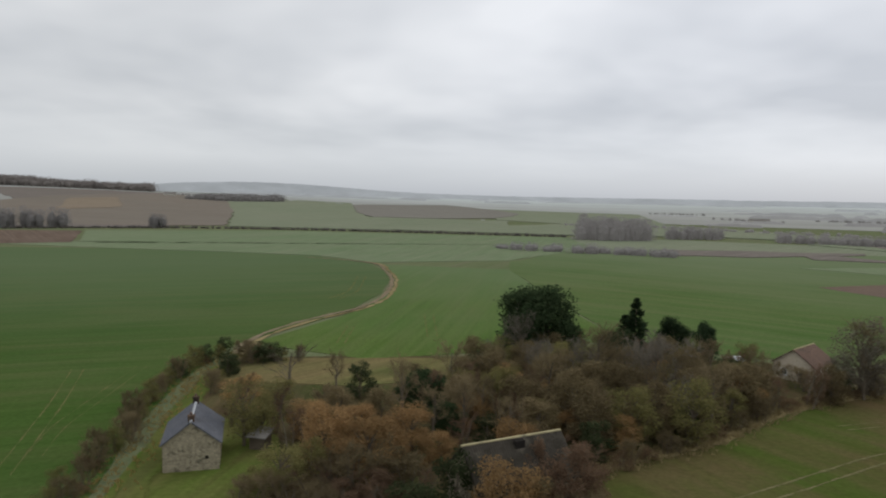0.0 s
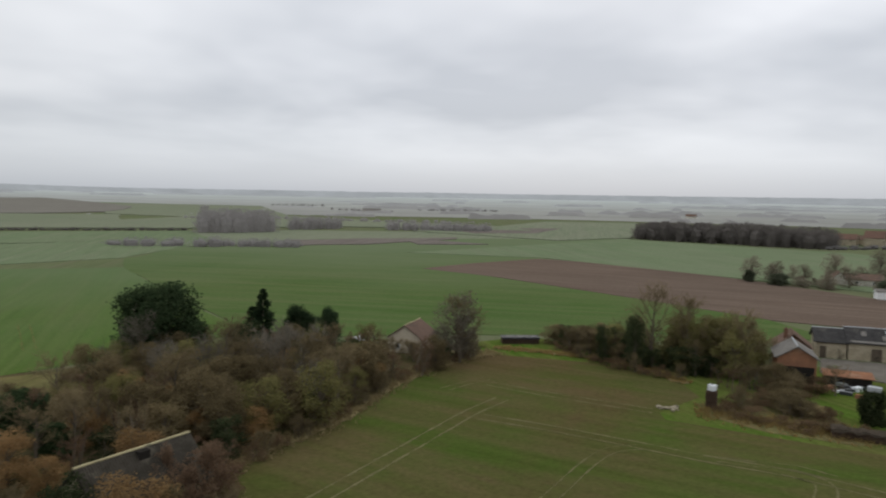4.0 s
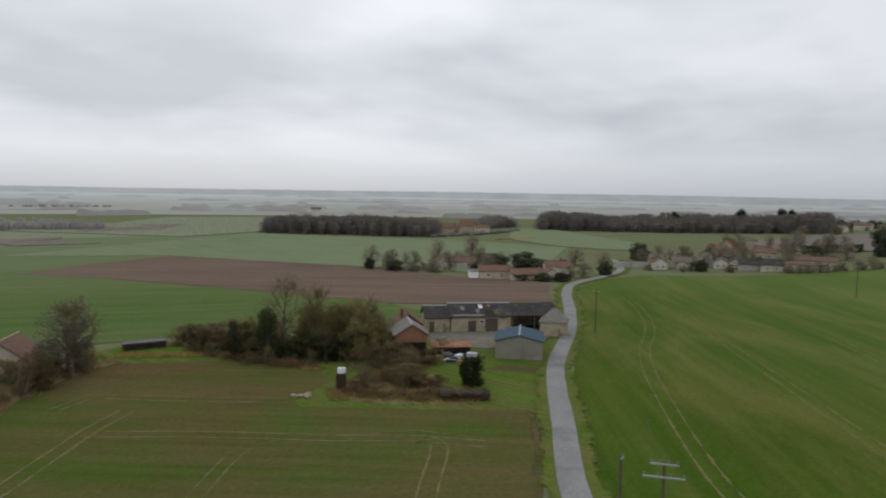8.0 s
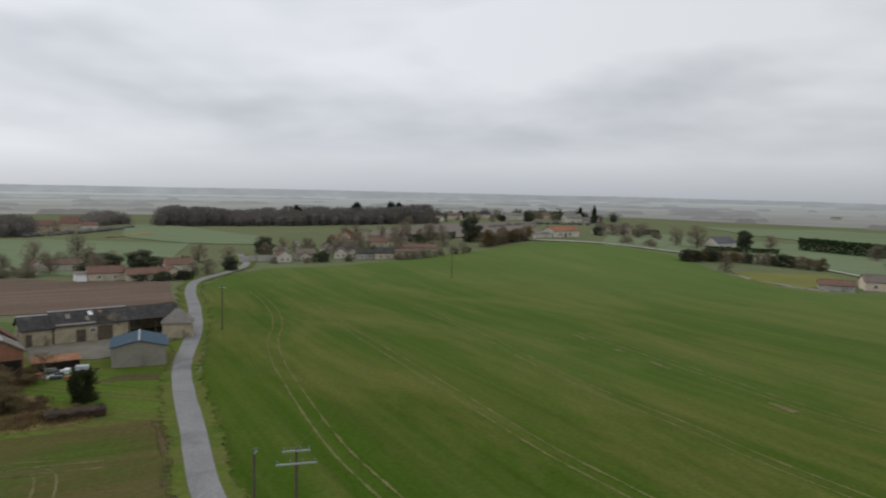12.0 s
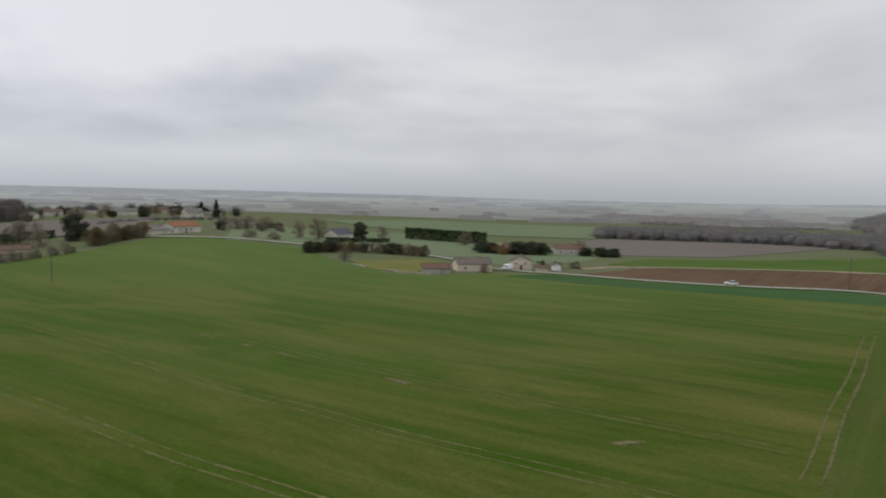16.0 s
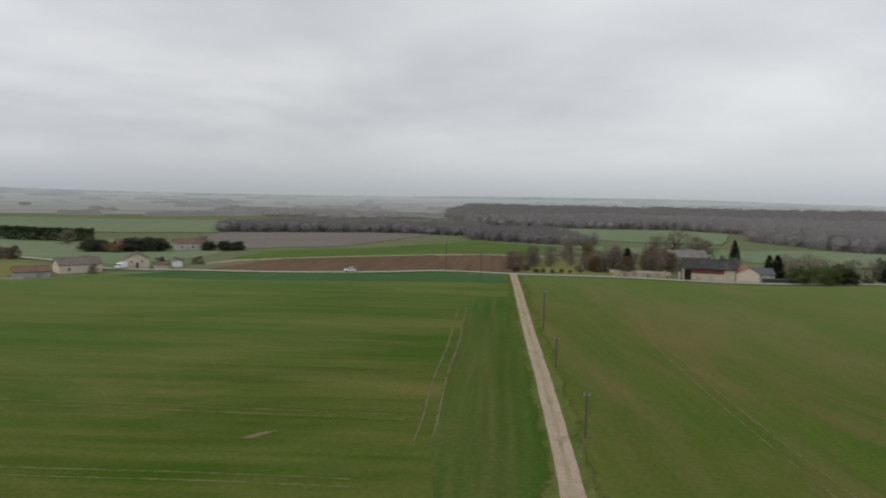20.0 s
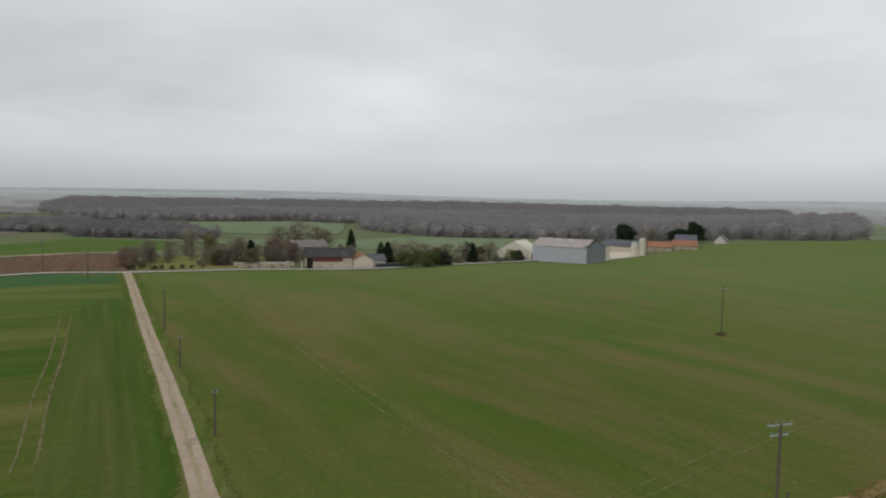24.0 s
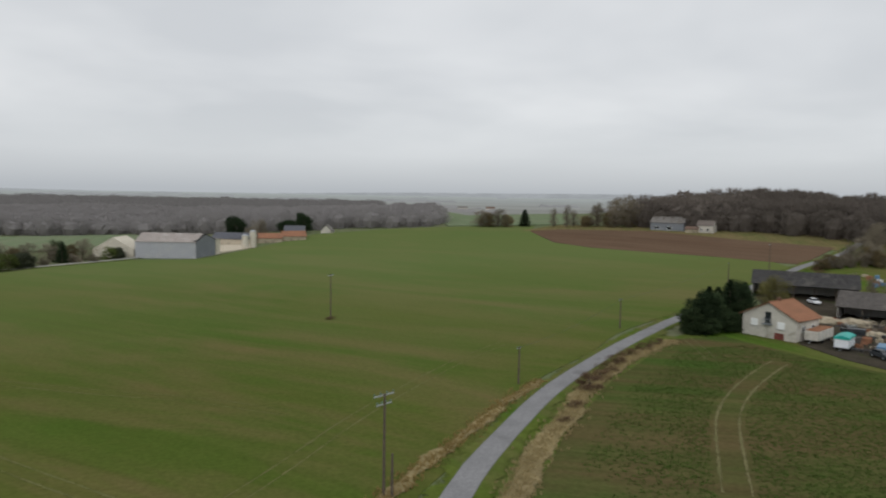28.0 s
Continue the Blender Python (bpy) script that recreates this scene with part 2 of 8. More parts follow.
def tiled(name, c1, c2, c3, pitch=0.22, rough=0.85, metal=0.0, relief=0.04, vertical=False):
    """Roof covering with ribs running down the slope (local y), blotched and lichen-stained."""
    m, nt, b = node_material(name, rough, metal)
    v = coords(nt)
    col = mixed(nt, spread(nt, noise_node(nt, v, 0.9, 6, 0.65), 0.34, 0.66), c1, c2)
    col = mixed(nt, spread(nt, noise_node(nt, v, 0.35, 5, 0.6, 0.5), 0.52, 0.7), col, c3)
    w = nt.nodes.new("ShaderNodeTexWave")
    w.bands_direction = "X"
    w.inputs["Scale"].default_value, w.inputs["Distortion"].default_value = 0.314 / pitch, 0.3
    link(nt, v, w.inputs["Vector"])
    col = mixed(nt, 0.55, col, mixed(nt, w.outputs["Fac"], (0.32, 0.32, 0.32), (0.66, 0.66, 0.66)), "OVERLAY")
    fine = noise_node(nt, v, 6.0, 4, 0.7)
    col = mixed(nt, 0.5, col, mixed(nt, spread(nt, fine, 0.3, 0.7), (0.3, 0.3, 0.3), (0.7, 0.7, 0.7)), "OVERLAY")
    link(nt, col, b.inputs["Base Color"])
    bump(nt, b, w.outputs["Fac"], 0.6, relief)
    return m


GREEN1, GREEN2, PALE = (0.062, 0.125, 0.022), (0.105, 0.150, 0.030), (0.17, 0.16, 0.07)
M = {}
M["meadow"] = field_material("meadow_grass", (0.104, 0.130, 0.062), (0.124, 0.140, 0.074), (0.140, 0.136, 0.086), 20, 0.012, 0.6, 0.25)
M["verge"] = field_material("verge_grass", (0.058, 0.100, 0.016), (0.088, 0.112, 0.024), (0.124, 0.108, 0.048), 0, 0.10)
M["straw"] = field_material("dry_straw_grass", (0.275, 0.220, 0.118), (0.200, 0.164, 0.080), (0.120, 0.095, 0.048), 0, 0.2)
# the trailing tuples paint haze into the crops, paler away from the eye
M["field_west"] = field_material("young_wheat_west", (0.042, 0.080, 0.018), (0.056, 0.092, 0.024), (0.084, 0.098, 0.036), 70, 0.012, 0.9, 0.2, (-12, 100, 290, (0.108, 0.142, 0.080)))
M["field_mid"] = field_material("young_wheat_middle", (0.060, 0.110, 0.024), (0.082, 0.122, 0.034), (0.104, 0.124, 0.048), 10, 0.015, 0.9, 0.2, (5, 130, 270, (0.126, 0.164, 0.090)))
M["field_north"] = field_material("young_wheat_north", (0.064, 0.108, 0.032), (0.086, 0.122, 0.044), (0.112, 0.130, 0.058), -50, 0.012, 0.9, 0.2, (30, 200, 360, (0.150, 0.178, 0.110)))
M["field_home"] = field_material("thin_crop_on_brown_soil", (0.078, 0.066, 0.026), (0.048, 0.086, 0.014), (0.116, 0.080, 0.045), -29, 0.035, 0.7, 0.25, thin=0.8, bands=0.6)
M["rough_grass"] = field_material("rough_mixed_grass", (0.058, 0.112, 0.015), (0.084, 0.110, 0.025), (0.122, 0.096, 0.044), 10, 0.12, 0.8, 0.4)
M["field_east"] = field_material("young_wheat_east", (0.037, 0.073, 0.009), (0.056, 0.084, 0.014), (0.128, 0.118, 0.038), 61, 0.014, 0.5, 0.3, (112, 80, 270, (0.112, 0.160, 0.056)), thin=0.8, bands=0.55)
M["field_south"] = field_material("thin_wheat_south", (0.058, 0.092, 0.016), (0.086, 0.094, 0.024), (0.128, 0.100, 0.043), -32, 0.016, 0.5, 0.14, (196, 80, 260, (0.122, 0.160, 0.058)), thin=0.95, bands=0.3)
M["field_bank"] = field_material("weedy_hillside", (0.048, 0.084, 0.018), (0.076, 0.074, 0.028), (0.108, 0.070, 0.038), -50, 0.05, 0.9, 0.4, thin=0.55)
M["field_headland"] = field_material("wheat_headland", (0.042, 0.080, 0.012), (0.054, 0.084, 0.017), (0.092, 0.092, 0.032), -27, 0.03, 0.6, 0.3, (112, 80, 270, (0.086, 0.128, 0.048)), thin=0.5)
M["litter"] = field_material("leaf_litter_and_grass", (0.080, 0.064, 0.036), (0.056, 0.066, 0.024), (0.118, 0.080, 0.046), 0, 0.20, 1.1, 0.4)
M["plough"] = field_material("ploughed_soil", (0.112, 0.084, 0.066), (0.134, 0.100, 0.078), (0.148, 0.114, 0.090), -35, 0.02, 0.7, 0.4)
M["plough_hill"] = field_material("dark_ploughed_soil", (0.104, 0.068, 0.045), (0.122, 0.080, 0.053), (0.134, 0.094, 0.064), -25, 0.02, 0.7, 0.4)
# plough_far, plough_mist, far_green, far_meadow, stubble: haze painted in as pallor
M["plough_far"] = field_material("hazed_ploughed_soil", (0.142, 0.124, 0.110), (0.156, 0.136, 0.120), (0.17, 0.152, 0.132), 40, 0.02)
M["plough_mist"] = field_material("hazed_far_soil", (0.166, 0.154, 0.136), (0.178, 0.168, 0.144), (0.190, 0.182, 0.154), 40, 0.02)
M["far_green"] = field_material("hazed_winter_crop", (0.128, 0.170, 0.093), (0.147, 0.182, 0.106), (0.165, 0.183, 0.118), 15, 0.008)
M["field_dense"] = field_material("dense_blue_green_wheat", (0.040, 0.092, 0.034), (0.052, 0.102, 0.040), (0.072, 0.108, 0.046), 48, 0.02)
M["far_meadow"] = field_material("hazed_pasture", (0.158, 0.182, 0.120), (0.178, 0.195, 0.134), (0.188, 0.196, 0.142), 40, 0.008)
M["stubble"] = field_material("hazed_stubble", (0.172, 0.146, 0.120), (0.160, 0.140, 0.116), (0.186, 0.166, 0.138), 70, 0.01)
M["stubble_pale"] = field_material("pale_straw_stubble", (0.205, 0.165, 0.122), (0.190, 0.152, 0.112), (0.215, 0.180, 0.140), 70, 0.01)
M["soil_line"] = weathered("bare_wheel_track", (0.156, 0.140, 0.072), (0.120, 0.114, 0.052), (0.094, 0.098, 0.038), 0.5, 0.95, grain=3)
M["orchard"] = field_material("tawny_orchard_grass", (0.138, 0.118, 0.052), (0.100, 0.106, 0.040), (0.165, 0.122, 0.064), 40, 0.12, 0.9, 0.4)
M["soil_dark"] = weathered("trodden_wheel_track", (0.134, 0.129, 0.052), (0.104, 0.110, 0.040), None, 0.4, 0.95, grain=3)
M["asphalt"] = weathered("worn_grey_asphalt", (0.222, 0.220, 0.221), (0.184, 0.183, 0.184), (0.152, 0.150, 0.149), 0.25, 0.85, grain=6)
M["pale_road"] = weathered("pale_chippings_road", (0.36, 0.345, 0.32), (0.30, 0.285, 0.26), (0.24, 0.225, 0.19), 0.25, 0.9, grain=5)
M["track"] = weathered("pale_gravel_track", (0.345, 0.275, 0.205), (0.285, 0.225, 0.165), (0.215, 0.170, 0.118), 0.3, 0.95, grain=4)
M["track_mid"] = weathered("track_centre_strip", (0.30, 0.25, 0.16), (0.24, 0.22, 0.12), (0.16, 0.16, 0.07), 0.4, 0.95, grain=4)
M["mud"] = weathered("dark_muddy_yard", (0.062, 0.053, 0.040), (0.043, 0.038, 0.029), (0.050, 0.060, 0.022), 0.3, 0.95, grain=3)
M["path_dirt"] = weathered("bare_earth_path", (0.22, 0.175, 0.12), (0.165, 0.135, 0.085), (0.10, 0.10, 0.045), 0.4, 0.95, grain=3)
M["yard"] = weathered("gravel_yard", (0.165, 0.150, 0.130), (0.125, 0.112, 0.095), (0.095, 0.10, 0.05), 0.3, 0.95, grain=5)
M["stone"] = weathered("rubble_limestone", (0.36, 0.315, 0.225), (0.21, 0.185, 0.135), (0.095, 0.085, 0.062), 2.2, 0.95, grain=5, relief=0.06)
M["render_white"] = weathered("stained_white_render", (0.56, 0.535, 0.475), (0.47, 0.445, 0.39), (0.35, 0.325, 0.275), 0.5, 0.9, grain=5)
M["render_cream"] = weathered("cream_render", (0.52, 0.455, 0.355), (0.44, 0.39, 0.305), (0.32, 0.29, 0.23), 0.6, 0.9, grain=5)
M["render_pink"] = weathered("pale_pinkish_render", (0.62, 0.53, 0.43), (0.55, 0.47, 0.38), None, 0.6, 0.9, grain=5)
M["limewall"] = weathered("old_limewashed_wall", (0.42, 0.365, 0.27), (0.30, 0.26, 0.185), (0.15, 0.13, 0.095), 0.7, 0.95, grain=4)
M["brick"] = weathered("weathered_red_brick", (0.165, 0.088, 0.060), (0.125, 0.072, 0.052), (0.090, 0.064, 0.050), 0.8, 0.9, grain=6)
M["concrete"] = weathered("grey_concrete_wall", (0.41, 0.40, 0.375), (0.33, 0.32, 0.295), (0.24, 0.235, 0.20), 0.4, 0.9, grain=4)
M["slate"] = tiled("blue_grey_slate", (0.098, 0.102, 0.118), (0.125, 0.128, 0.140), (0.085, 0.085, 0.090), 0.30, 0.8)
M["tile_red"] = tiled("red_clay_tiles", (0.185, 0.112, 0.086), (0.150, 0.096, 0.076), (0.125, 0.090, 0.074), 0.25)
M["tile_orange"] = tiled("orange_clay_tiles", (0.300, 0.152, 0.094), (0.250, 0.128, 0.080), (0.21, 0.115, 0.076), 0.25)
M["tile_brown"] = tiled("brown_clay_tiles", (0.165, 0.112, 0.087), (0.135, 0.095, 0.076), (0.11, 0.085, 0.07), 0.25)
M["tile_grey"] = tiled("faded_grey_brown_tiles", (0.175, 0.148, 0.130), (0.14, 0.12, 0.106), (0.12, 0.105, 0.09), 0.25)
M["tile_mossy"] = tiled("mossy_grey_tiles", (0.062, 0.054, 0.044), (0.036, 0.033, 0.026), (0.130, 0.116, 0.092), 0.25)
M["fibro"] = tiled("dark_corrugated_fibre_cement", (0.070, 0.067, 0.066), (0.044, 0.043, 0.042), (0.105, 0.098, 0.088), 0.18, 0.85)
M["fibro_mid"] = tiled("grey_brown_fibre_cement", (0.118, 0.108, 0.100), (0.085, 0.078, 0.072), (0.15, 0.138, 0.122), 0.18, 0.85)
M["fibro_pale"] = tiled("pale_corrugated_fibre_cement", (0.215, 0.203, 0.187), (0.165, 0.153, 0.138), (0.125, 0.112, 0.095), 0.18, 0.85)
M["hangar_roof"] = tiled("pinkish_grey_fibre_cement", (0.345, 0.305, 0.280), (0.285, 0.255, 0.232), (0.40, 0.37, 0.34), 0.18, 0.85)
M["blue_sheet"] = tiled("blue_ribbed_steel", (0.062, 0.090, 0.120), (0.072, 0.102, 0.132), (0.088, 0.106, 0.124), 0.33, 0.8, 0.0)
M["grey_sheet"] = tiled("grey_ribbed_cladding", (0.39, 0.40, 0.42), (0.35, 0.36, 0.38), (0.42, 0.42, 0.42), 0.33, 0.8, 0.0)
M["grey_dark_sheet"] = tiled("slate_grey_cladding", (0.21, 0.225, 0.245), (0.185, 0.20, 0.215), (0.24, 0.25, 0.26), 0.33, 0.8, 0.0)
M["cream_sheet"] = tiled("cream_ribbed_cladding", (0.60, 0.555, 0.46), (0.55, 0.51, 0.42), (0.47, 0.44, 0.36), 0.33, 0.8)
M["shed_sheet"] = tiled("dull_beige_cladding", (0.25, 0.235, 0.195), (0.21, 0.197, 0.165), (0.165, 0.155, 0.13), 0.33, 0.7)
M["ridge_cap"] = weathered("pale_ridge_capping", (0.40, 0.42, 0.43), (0.33, 0.34, 0.35), None, 0.8)
M["lime_ridge"] = weathered("mortared_ridge_tiles", (0.42, 0.37, 0.22), (0.30, 0.26, 0.15), (0.20, 0.18, 0.12), 1.0)
M["wood"] = weathered("grey_weathered_timber", (0.13, 0.105, 0.080), (0.09, 0.075, 0.058), (0.06, 0.05, 0.04), 1.2)
M["logwood"] = weathered("dark_brown_logs", (0.115, 0.078, 0.055), (0.070, 0.050, 0.038), (0.040, 0.032, 0.027), 1.4)
M["pole"] = weathered("tarred_pole_timber", (0.125, 0.100, 0.080), (0.085, 0.070, 0.058), None, 1.5)
M["galv"] = weathered("galvanised_steel", (0.40, 0.43, 0.42), (0.33, 0.36, 0.36), None, 2.0, 0.5, 0.4)
M["insul"] = weathered("green_glass_insulator", (0.09, 0.17, 0.15), (0.12, 0.20, 0.18), None, 4.0, 0.3)
M["wire"] = weathered("bare_copper_wire", (0.10, 0.12, 0.10), (0.13, 0.14, 0.12), None, 2.0, 0.6)
M["bark"] = weathered("grey_brown_bark", (0.150, 0.125, 0.095), (0.105, 0.088, 0.066), (0.13, 0.135, 0.09), 1.5, vary=0.2)
# shade as a paint, for slabs laid where openings would be dark
M["shade_fill"] = weathered("painted_shade", (0.030, 0.027, 0.024), (0.020, 0.018, 0.016), None, 0.8)
M["black_tarp"] = weathered("black_plastic_sheet", (0.022, 0.021, 0.023), (0.035, 0.033, 0.035), None, 1.5, 0.5)
M["white_plastic"] = weathered("white_plastic", (0.72, 0.74, 0.76), (0.62, 0.65, 0.68), None, 1.0, 0.5)
M["shutter_white"] = weathered("white_shutter_paint", (0.80, 0.81, 0.80), (0.72, 0.73, 0.72), None, 1.0, 0.6)
M["red_paint"] = weathered("dull_red_paint", (0.17, 0.045, 0.035), (0.13, 0.04, 0.03), None, 1.0, 0.6)
M["teal"] = weathered("teal_tarpaulin", (0.025, 0.36, 0.30), (0.02, 0.29, 0.25), None, 0.8, 0.5)
M["rust"] = weathered("rusty_sheet", (0.290, 0.145, 0.085), (0.210, 0.110, 0.070), (0.30, 0.19, 0.13), 0.8)
M["car_silver"] = weathered("silver_car_paint", (0.55, 0.57, 0.60), (0.50, 0.52, 0.55), None, 0.5, 0.3, 0.3, relief=0.0)
M["car_white"] = weathered("white_car_paint", (0.78, 0.79, 0.80), (0.74, 0.75, 0.76), None, 0.5, 0.3, relief=0.0)
M["car_dark"] = weathered("dark_car_paint", (0.05, 0.055, 0.06), (0.035, 0.04, 0.045), None, 0.5, 0.3, relief=0.0)
M["car_blue"] = weathered("faded_blue_paint", (0.10, 0.20, 0.32), (0.12, 0.24, 0.36), None, 0.5, 0.4, relief=0.0)
M["tyre"] = weathered("black_rubber", (0.020, 0.020, 0.021), (0.030, 0.029, 0.029), None, 2.0, 0.9)
gm, gnt, gb = node_material("window_glass", 0.08)
gb.inputs["Base Color"].default_value = (0.02, 0.024, 0.028, 1)
gb.inputs["Specular IOR Level"].default_value = 0.6
M["glass"] = gm
M["twig"] = foliage("bare_brown_twigs", (0.150, 0.118, 0.066), (0.215, 0.172, 0.100))
M["twig_pale"] = foliage("pale_lichen_twigs", (0.19, 0.17, 0.135), (0.13, 0.115, 0.09))
M["twig_red"] = foliage("reddish_bare_twigs", (0.170, 0.110, 0.070), (0.120, 0.082, 0.056))
M["leaf_rust"] = foliage("rusty_autumn_leaves", (0.350, 0.222, 0.100), (0.245, 0.158, 0.078))
M["leaf_brown"] = foliage("withered_brown_leaves", (0.205, 0.162, 0.086), (0.134, 0.106, 0.060))
M["leaf_olive"] = foliage("olive_yellow_leaves", (0.215, 0.195, 0.075), (0.140, 0.132, 0.056))
M["leaf_dark"] = foliage("dark_evergreen_leaves", (0.034, 0.056, 0.026), (0.058, 0.080, 0.038))
M["leaf_ivy"] = foliage("ivy_leaves", (0.042, 0.058, 0.026), (0.070, 0.080, 0.040))
M["needle"] = foliage("dark_fir_needles", (0.022, 0.040, 0.020), (0.042, 0.060, 0.030))
M["laurel"] = foliage("laurel_leaves", (0.075, 0.105, 0.030), (0.115, 0.135, 0.045))
M["weed"] = foliage("dead_bracken_and_bramble", (0.190, 0.125, 0.072), (0.115, 0.084, 0.054))
M["straw_tuft"] = foliage("dry_grass_tufts", (0.36, 0.29, 0.15), (0.25, 0.20, 0.10))
M["rust_tuft"] = foliage("tawny_dead_grass_tufts", (0.30, 0.215, 0.085), (0.20, 0.15, 0.06))
# woods get paler copies by range: haze is painted into their colours
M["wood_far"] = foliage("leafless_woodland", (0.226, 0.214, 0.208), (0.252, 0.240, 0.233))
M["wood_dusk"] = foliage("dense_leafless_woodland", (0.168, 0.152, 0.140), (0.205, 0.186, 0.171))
M["wood_dark"] = foliage("dark_leafless_woodland", (0.142, 0.122, 0.104), (0.186, 0.162, 0.140))
# twig_far, twig_red_far, leaf_far: paler copies with haze painted in
M["twig_far"] = foliage("hazed_brown_twigs", (0.245, 0.215, 0.160), (0.180, 0.155, 0.116))
M["twig_red_far"] = foliage("hazed_reddish_twigs", (0.225, 0.165, 0.125), (0.165, 0.122, 0.095))
M["leaf_far"] = foliage("hazed_evergreen_leaves", (0.086, 0.100, 0.066), (0.122, 0.132, 0.088))
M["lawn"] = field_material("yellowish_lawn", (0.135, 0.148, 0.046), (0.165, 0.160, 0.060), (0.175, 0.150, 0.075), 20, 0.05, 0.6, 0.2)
# haze painted as a paler colour plus emission
M["wood_mist"] = foliage("hazed_glowing_woodland", (0.186, 0.178, 0.172), (0.210, 0.202, 0.195), glow=0.36)
M["weed_green"] = foliage("green_weeds", (0.060, 0.104, 0.022), (0.092, 0.128, 0.034), vary=0.1)
M["far_dark"] = foliage("far_evergreens", (0.060, 0.080, 0.060), (0.090, 0.108, 0.082))


def feathered(key, reach, cut, scale):
    """A copy of a ground cover that breaks up into patches towards the edges of its strip."""
    m = M[key].copy()
    nt = m.node_tree
    a = nt.nodes.new("ShaderNodeAttribute")
    a.attribute_name = "inner"
    total = a.outputs["Fac"]
    for gain, extra in ((reach, noise_node(nt, coords(nt), scale, 3, 0.6)), (1.0, noise_node(nt, coords(nt), 4.0, 4, 0.7))):
        s = nt.nodes.new("ShaderNodeMath")
        s.operation = "MULTIPLY_ADD"
        s.inputs[1].default_value = gain
        link(nt, total, s.inputs[0])
        link(nt, extra, s.inputs[2])
        total = s.outputs[0]
    link(nt, spread(nt, total, cut, cut + 0.04), nt.nodes["Principled BSDF"].inputs["Alpha"])
    return m


for key in ("verge", "straw"):
    M[key + "_strip"] = feathered(key, 1.2, 1.22, 0.5)
M["ditch_strip"] = feathered("straw", 1.0, 1.42, 0.35)
M["soil_line"] = feathered("soil_line", 0.45, 1.20, 0.3)
M["soil_dark"] = feathered("soil_dark", 0.45, 1.22, 0.3)
M["litter_strip"] = feathered("litter", 0.6, 1.20, 0.6)
M["path_dirt"] = feathered("path_dirt", 1.0, 1.20, 0.6)
M["track_mid"] = feathered("track_mid", 0.6, 1.20, 0.5)


# ---- mesh helpers ----
def mesh_object(name, verts, faces, material, smooth=False):
    me = bpy.data.meshes.new(name)
    me.from_pydata(verts, [], faces)
    me.materials.append(material)
    if smooth:
        me.polygons.foreach_set("use_smooth", [True] * len(me.polygons))
    me.update()
    return new(name, me)


def part(name, bm, material, parent, label=""):
    """One bmesh as one mesh object under a thing or a part."""
    me = bpy.data.meshes.new(name)
    bmesh.ops.recalc_face_normals(bm, faces=bm.faces)
    bm.to_mesh(me)
    bm.free()
    me.materials.append(material)
    ob = new(name, me)
    ob.parent = parent
    return tagged(ob, label)


def thing(name, label, category, x, y, z=None, turn=0.0, group=""):
    """An Empty at a thing's base, turned by a bearing in degrees."""
    ob = new(name)
    ob.empty_display_size = 0.2
    ob.matrix_basis = pose(x, y, ground_z(x, y) if z is None else z, 0, 0, turn)
    return tagged(ob, label, category, group)


def box(bm, x0, x1, y0, y1, z0, z1, bevel=0.0):
    m = Matrix.LocRotScale(((x0 + x1) / 2, (y0 + y1) / 2, (z0 + z1) / 2), None, (x1 - x0, y1 - y0, z1 - z0))
    r = bmesh.ops.create_cube(bm, size=1.0, matrix=m)
    if bevel:
        edges = list({e for v in r["verts"] for e in v.link_edges})
        bmesh.ops.bevel(bm, geom=edges, offset=bevel, segments=2, affect="EDGES")


def rod(bm, a, b, r0, r1=None, sides=8):
    a, b = Vector(a), Vector(b)
    d = b - a
    m = Matrix.Translation((a + b) / 2) @ d.to_track_quat("Z", "Y").to_matrix().to_4x4()
    bmesh.ops.create_cone(bm, cap_ends=True, segments=sides, radius1=r0, radius2=r0 if r1 is None else r1, depth=d.length, matrix=m)


def prism(bm, outline, axis0, axis1, plane="xz"):
    """A flat outline drawn in a plane, pushed along the third axis."""
    lo, hi = [], []
    for u, w in outline:
        lo.append(bm.verts.new((u, axis0, w) if plane == "xz" else (axis0, u, w)))
        hi.append(bm.verts.new((u, axis1, w) if plane == "xz" else (axis1, u, w)))
    bm.faces.new(lo)
    bm.faces.new(hi[::-1])
    n = len(outline)
    for i in range(n):
        j = (i + 1) % n
        bm.faces.new((lo[j], lo[i], hi[i], hi[j]))


def lifted(x, y, lift):
    return ground_z(x, y) + lift + 0.00025 * math.hypot(x, y)


def wavy(poly, step=7.0, amount=0.8, seed=0.0):
    """A closed outline with its edges made slightly uneven."""
    pts = []
    for i, (ax, ay) in enumerate(poly):
        bx, by = poly[(i + 1) % len(poly)]
        n = max(1, int(math.hypot(bx - ax, by - ay) / step))
        for k in range(n):
            x, y = ax + (bx - ax) * k / n, ay + (by - ay) * k / n
            w = noise.noise_vector(Vector((x * 0.06, y * 0.06, seed))) * amount
            pts.append((x + w.x, y + w.y))
    return pts


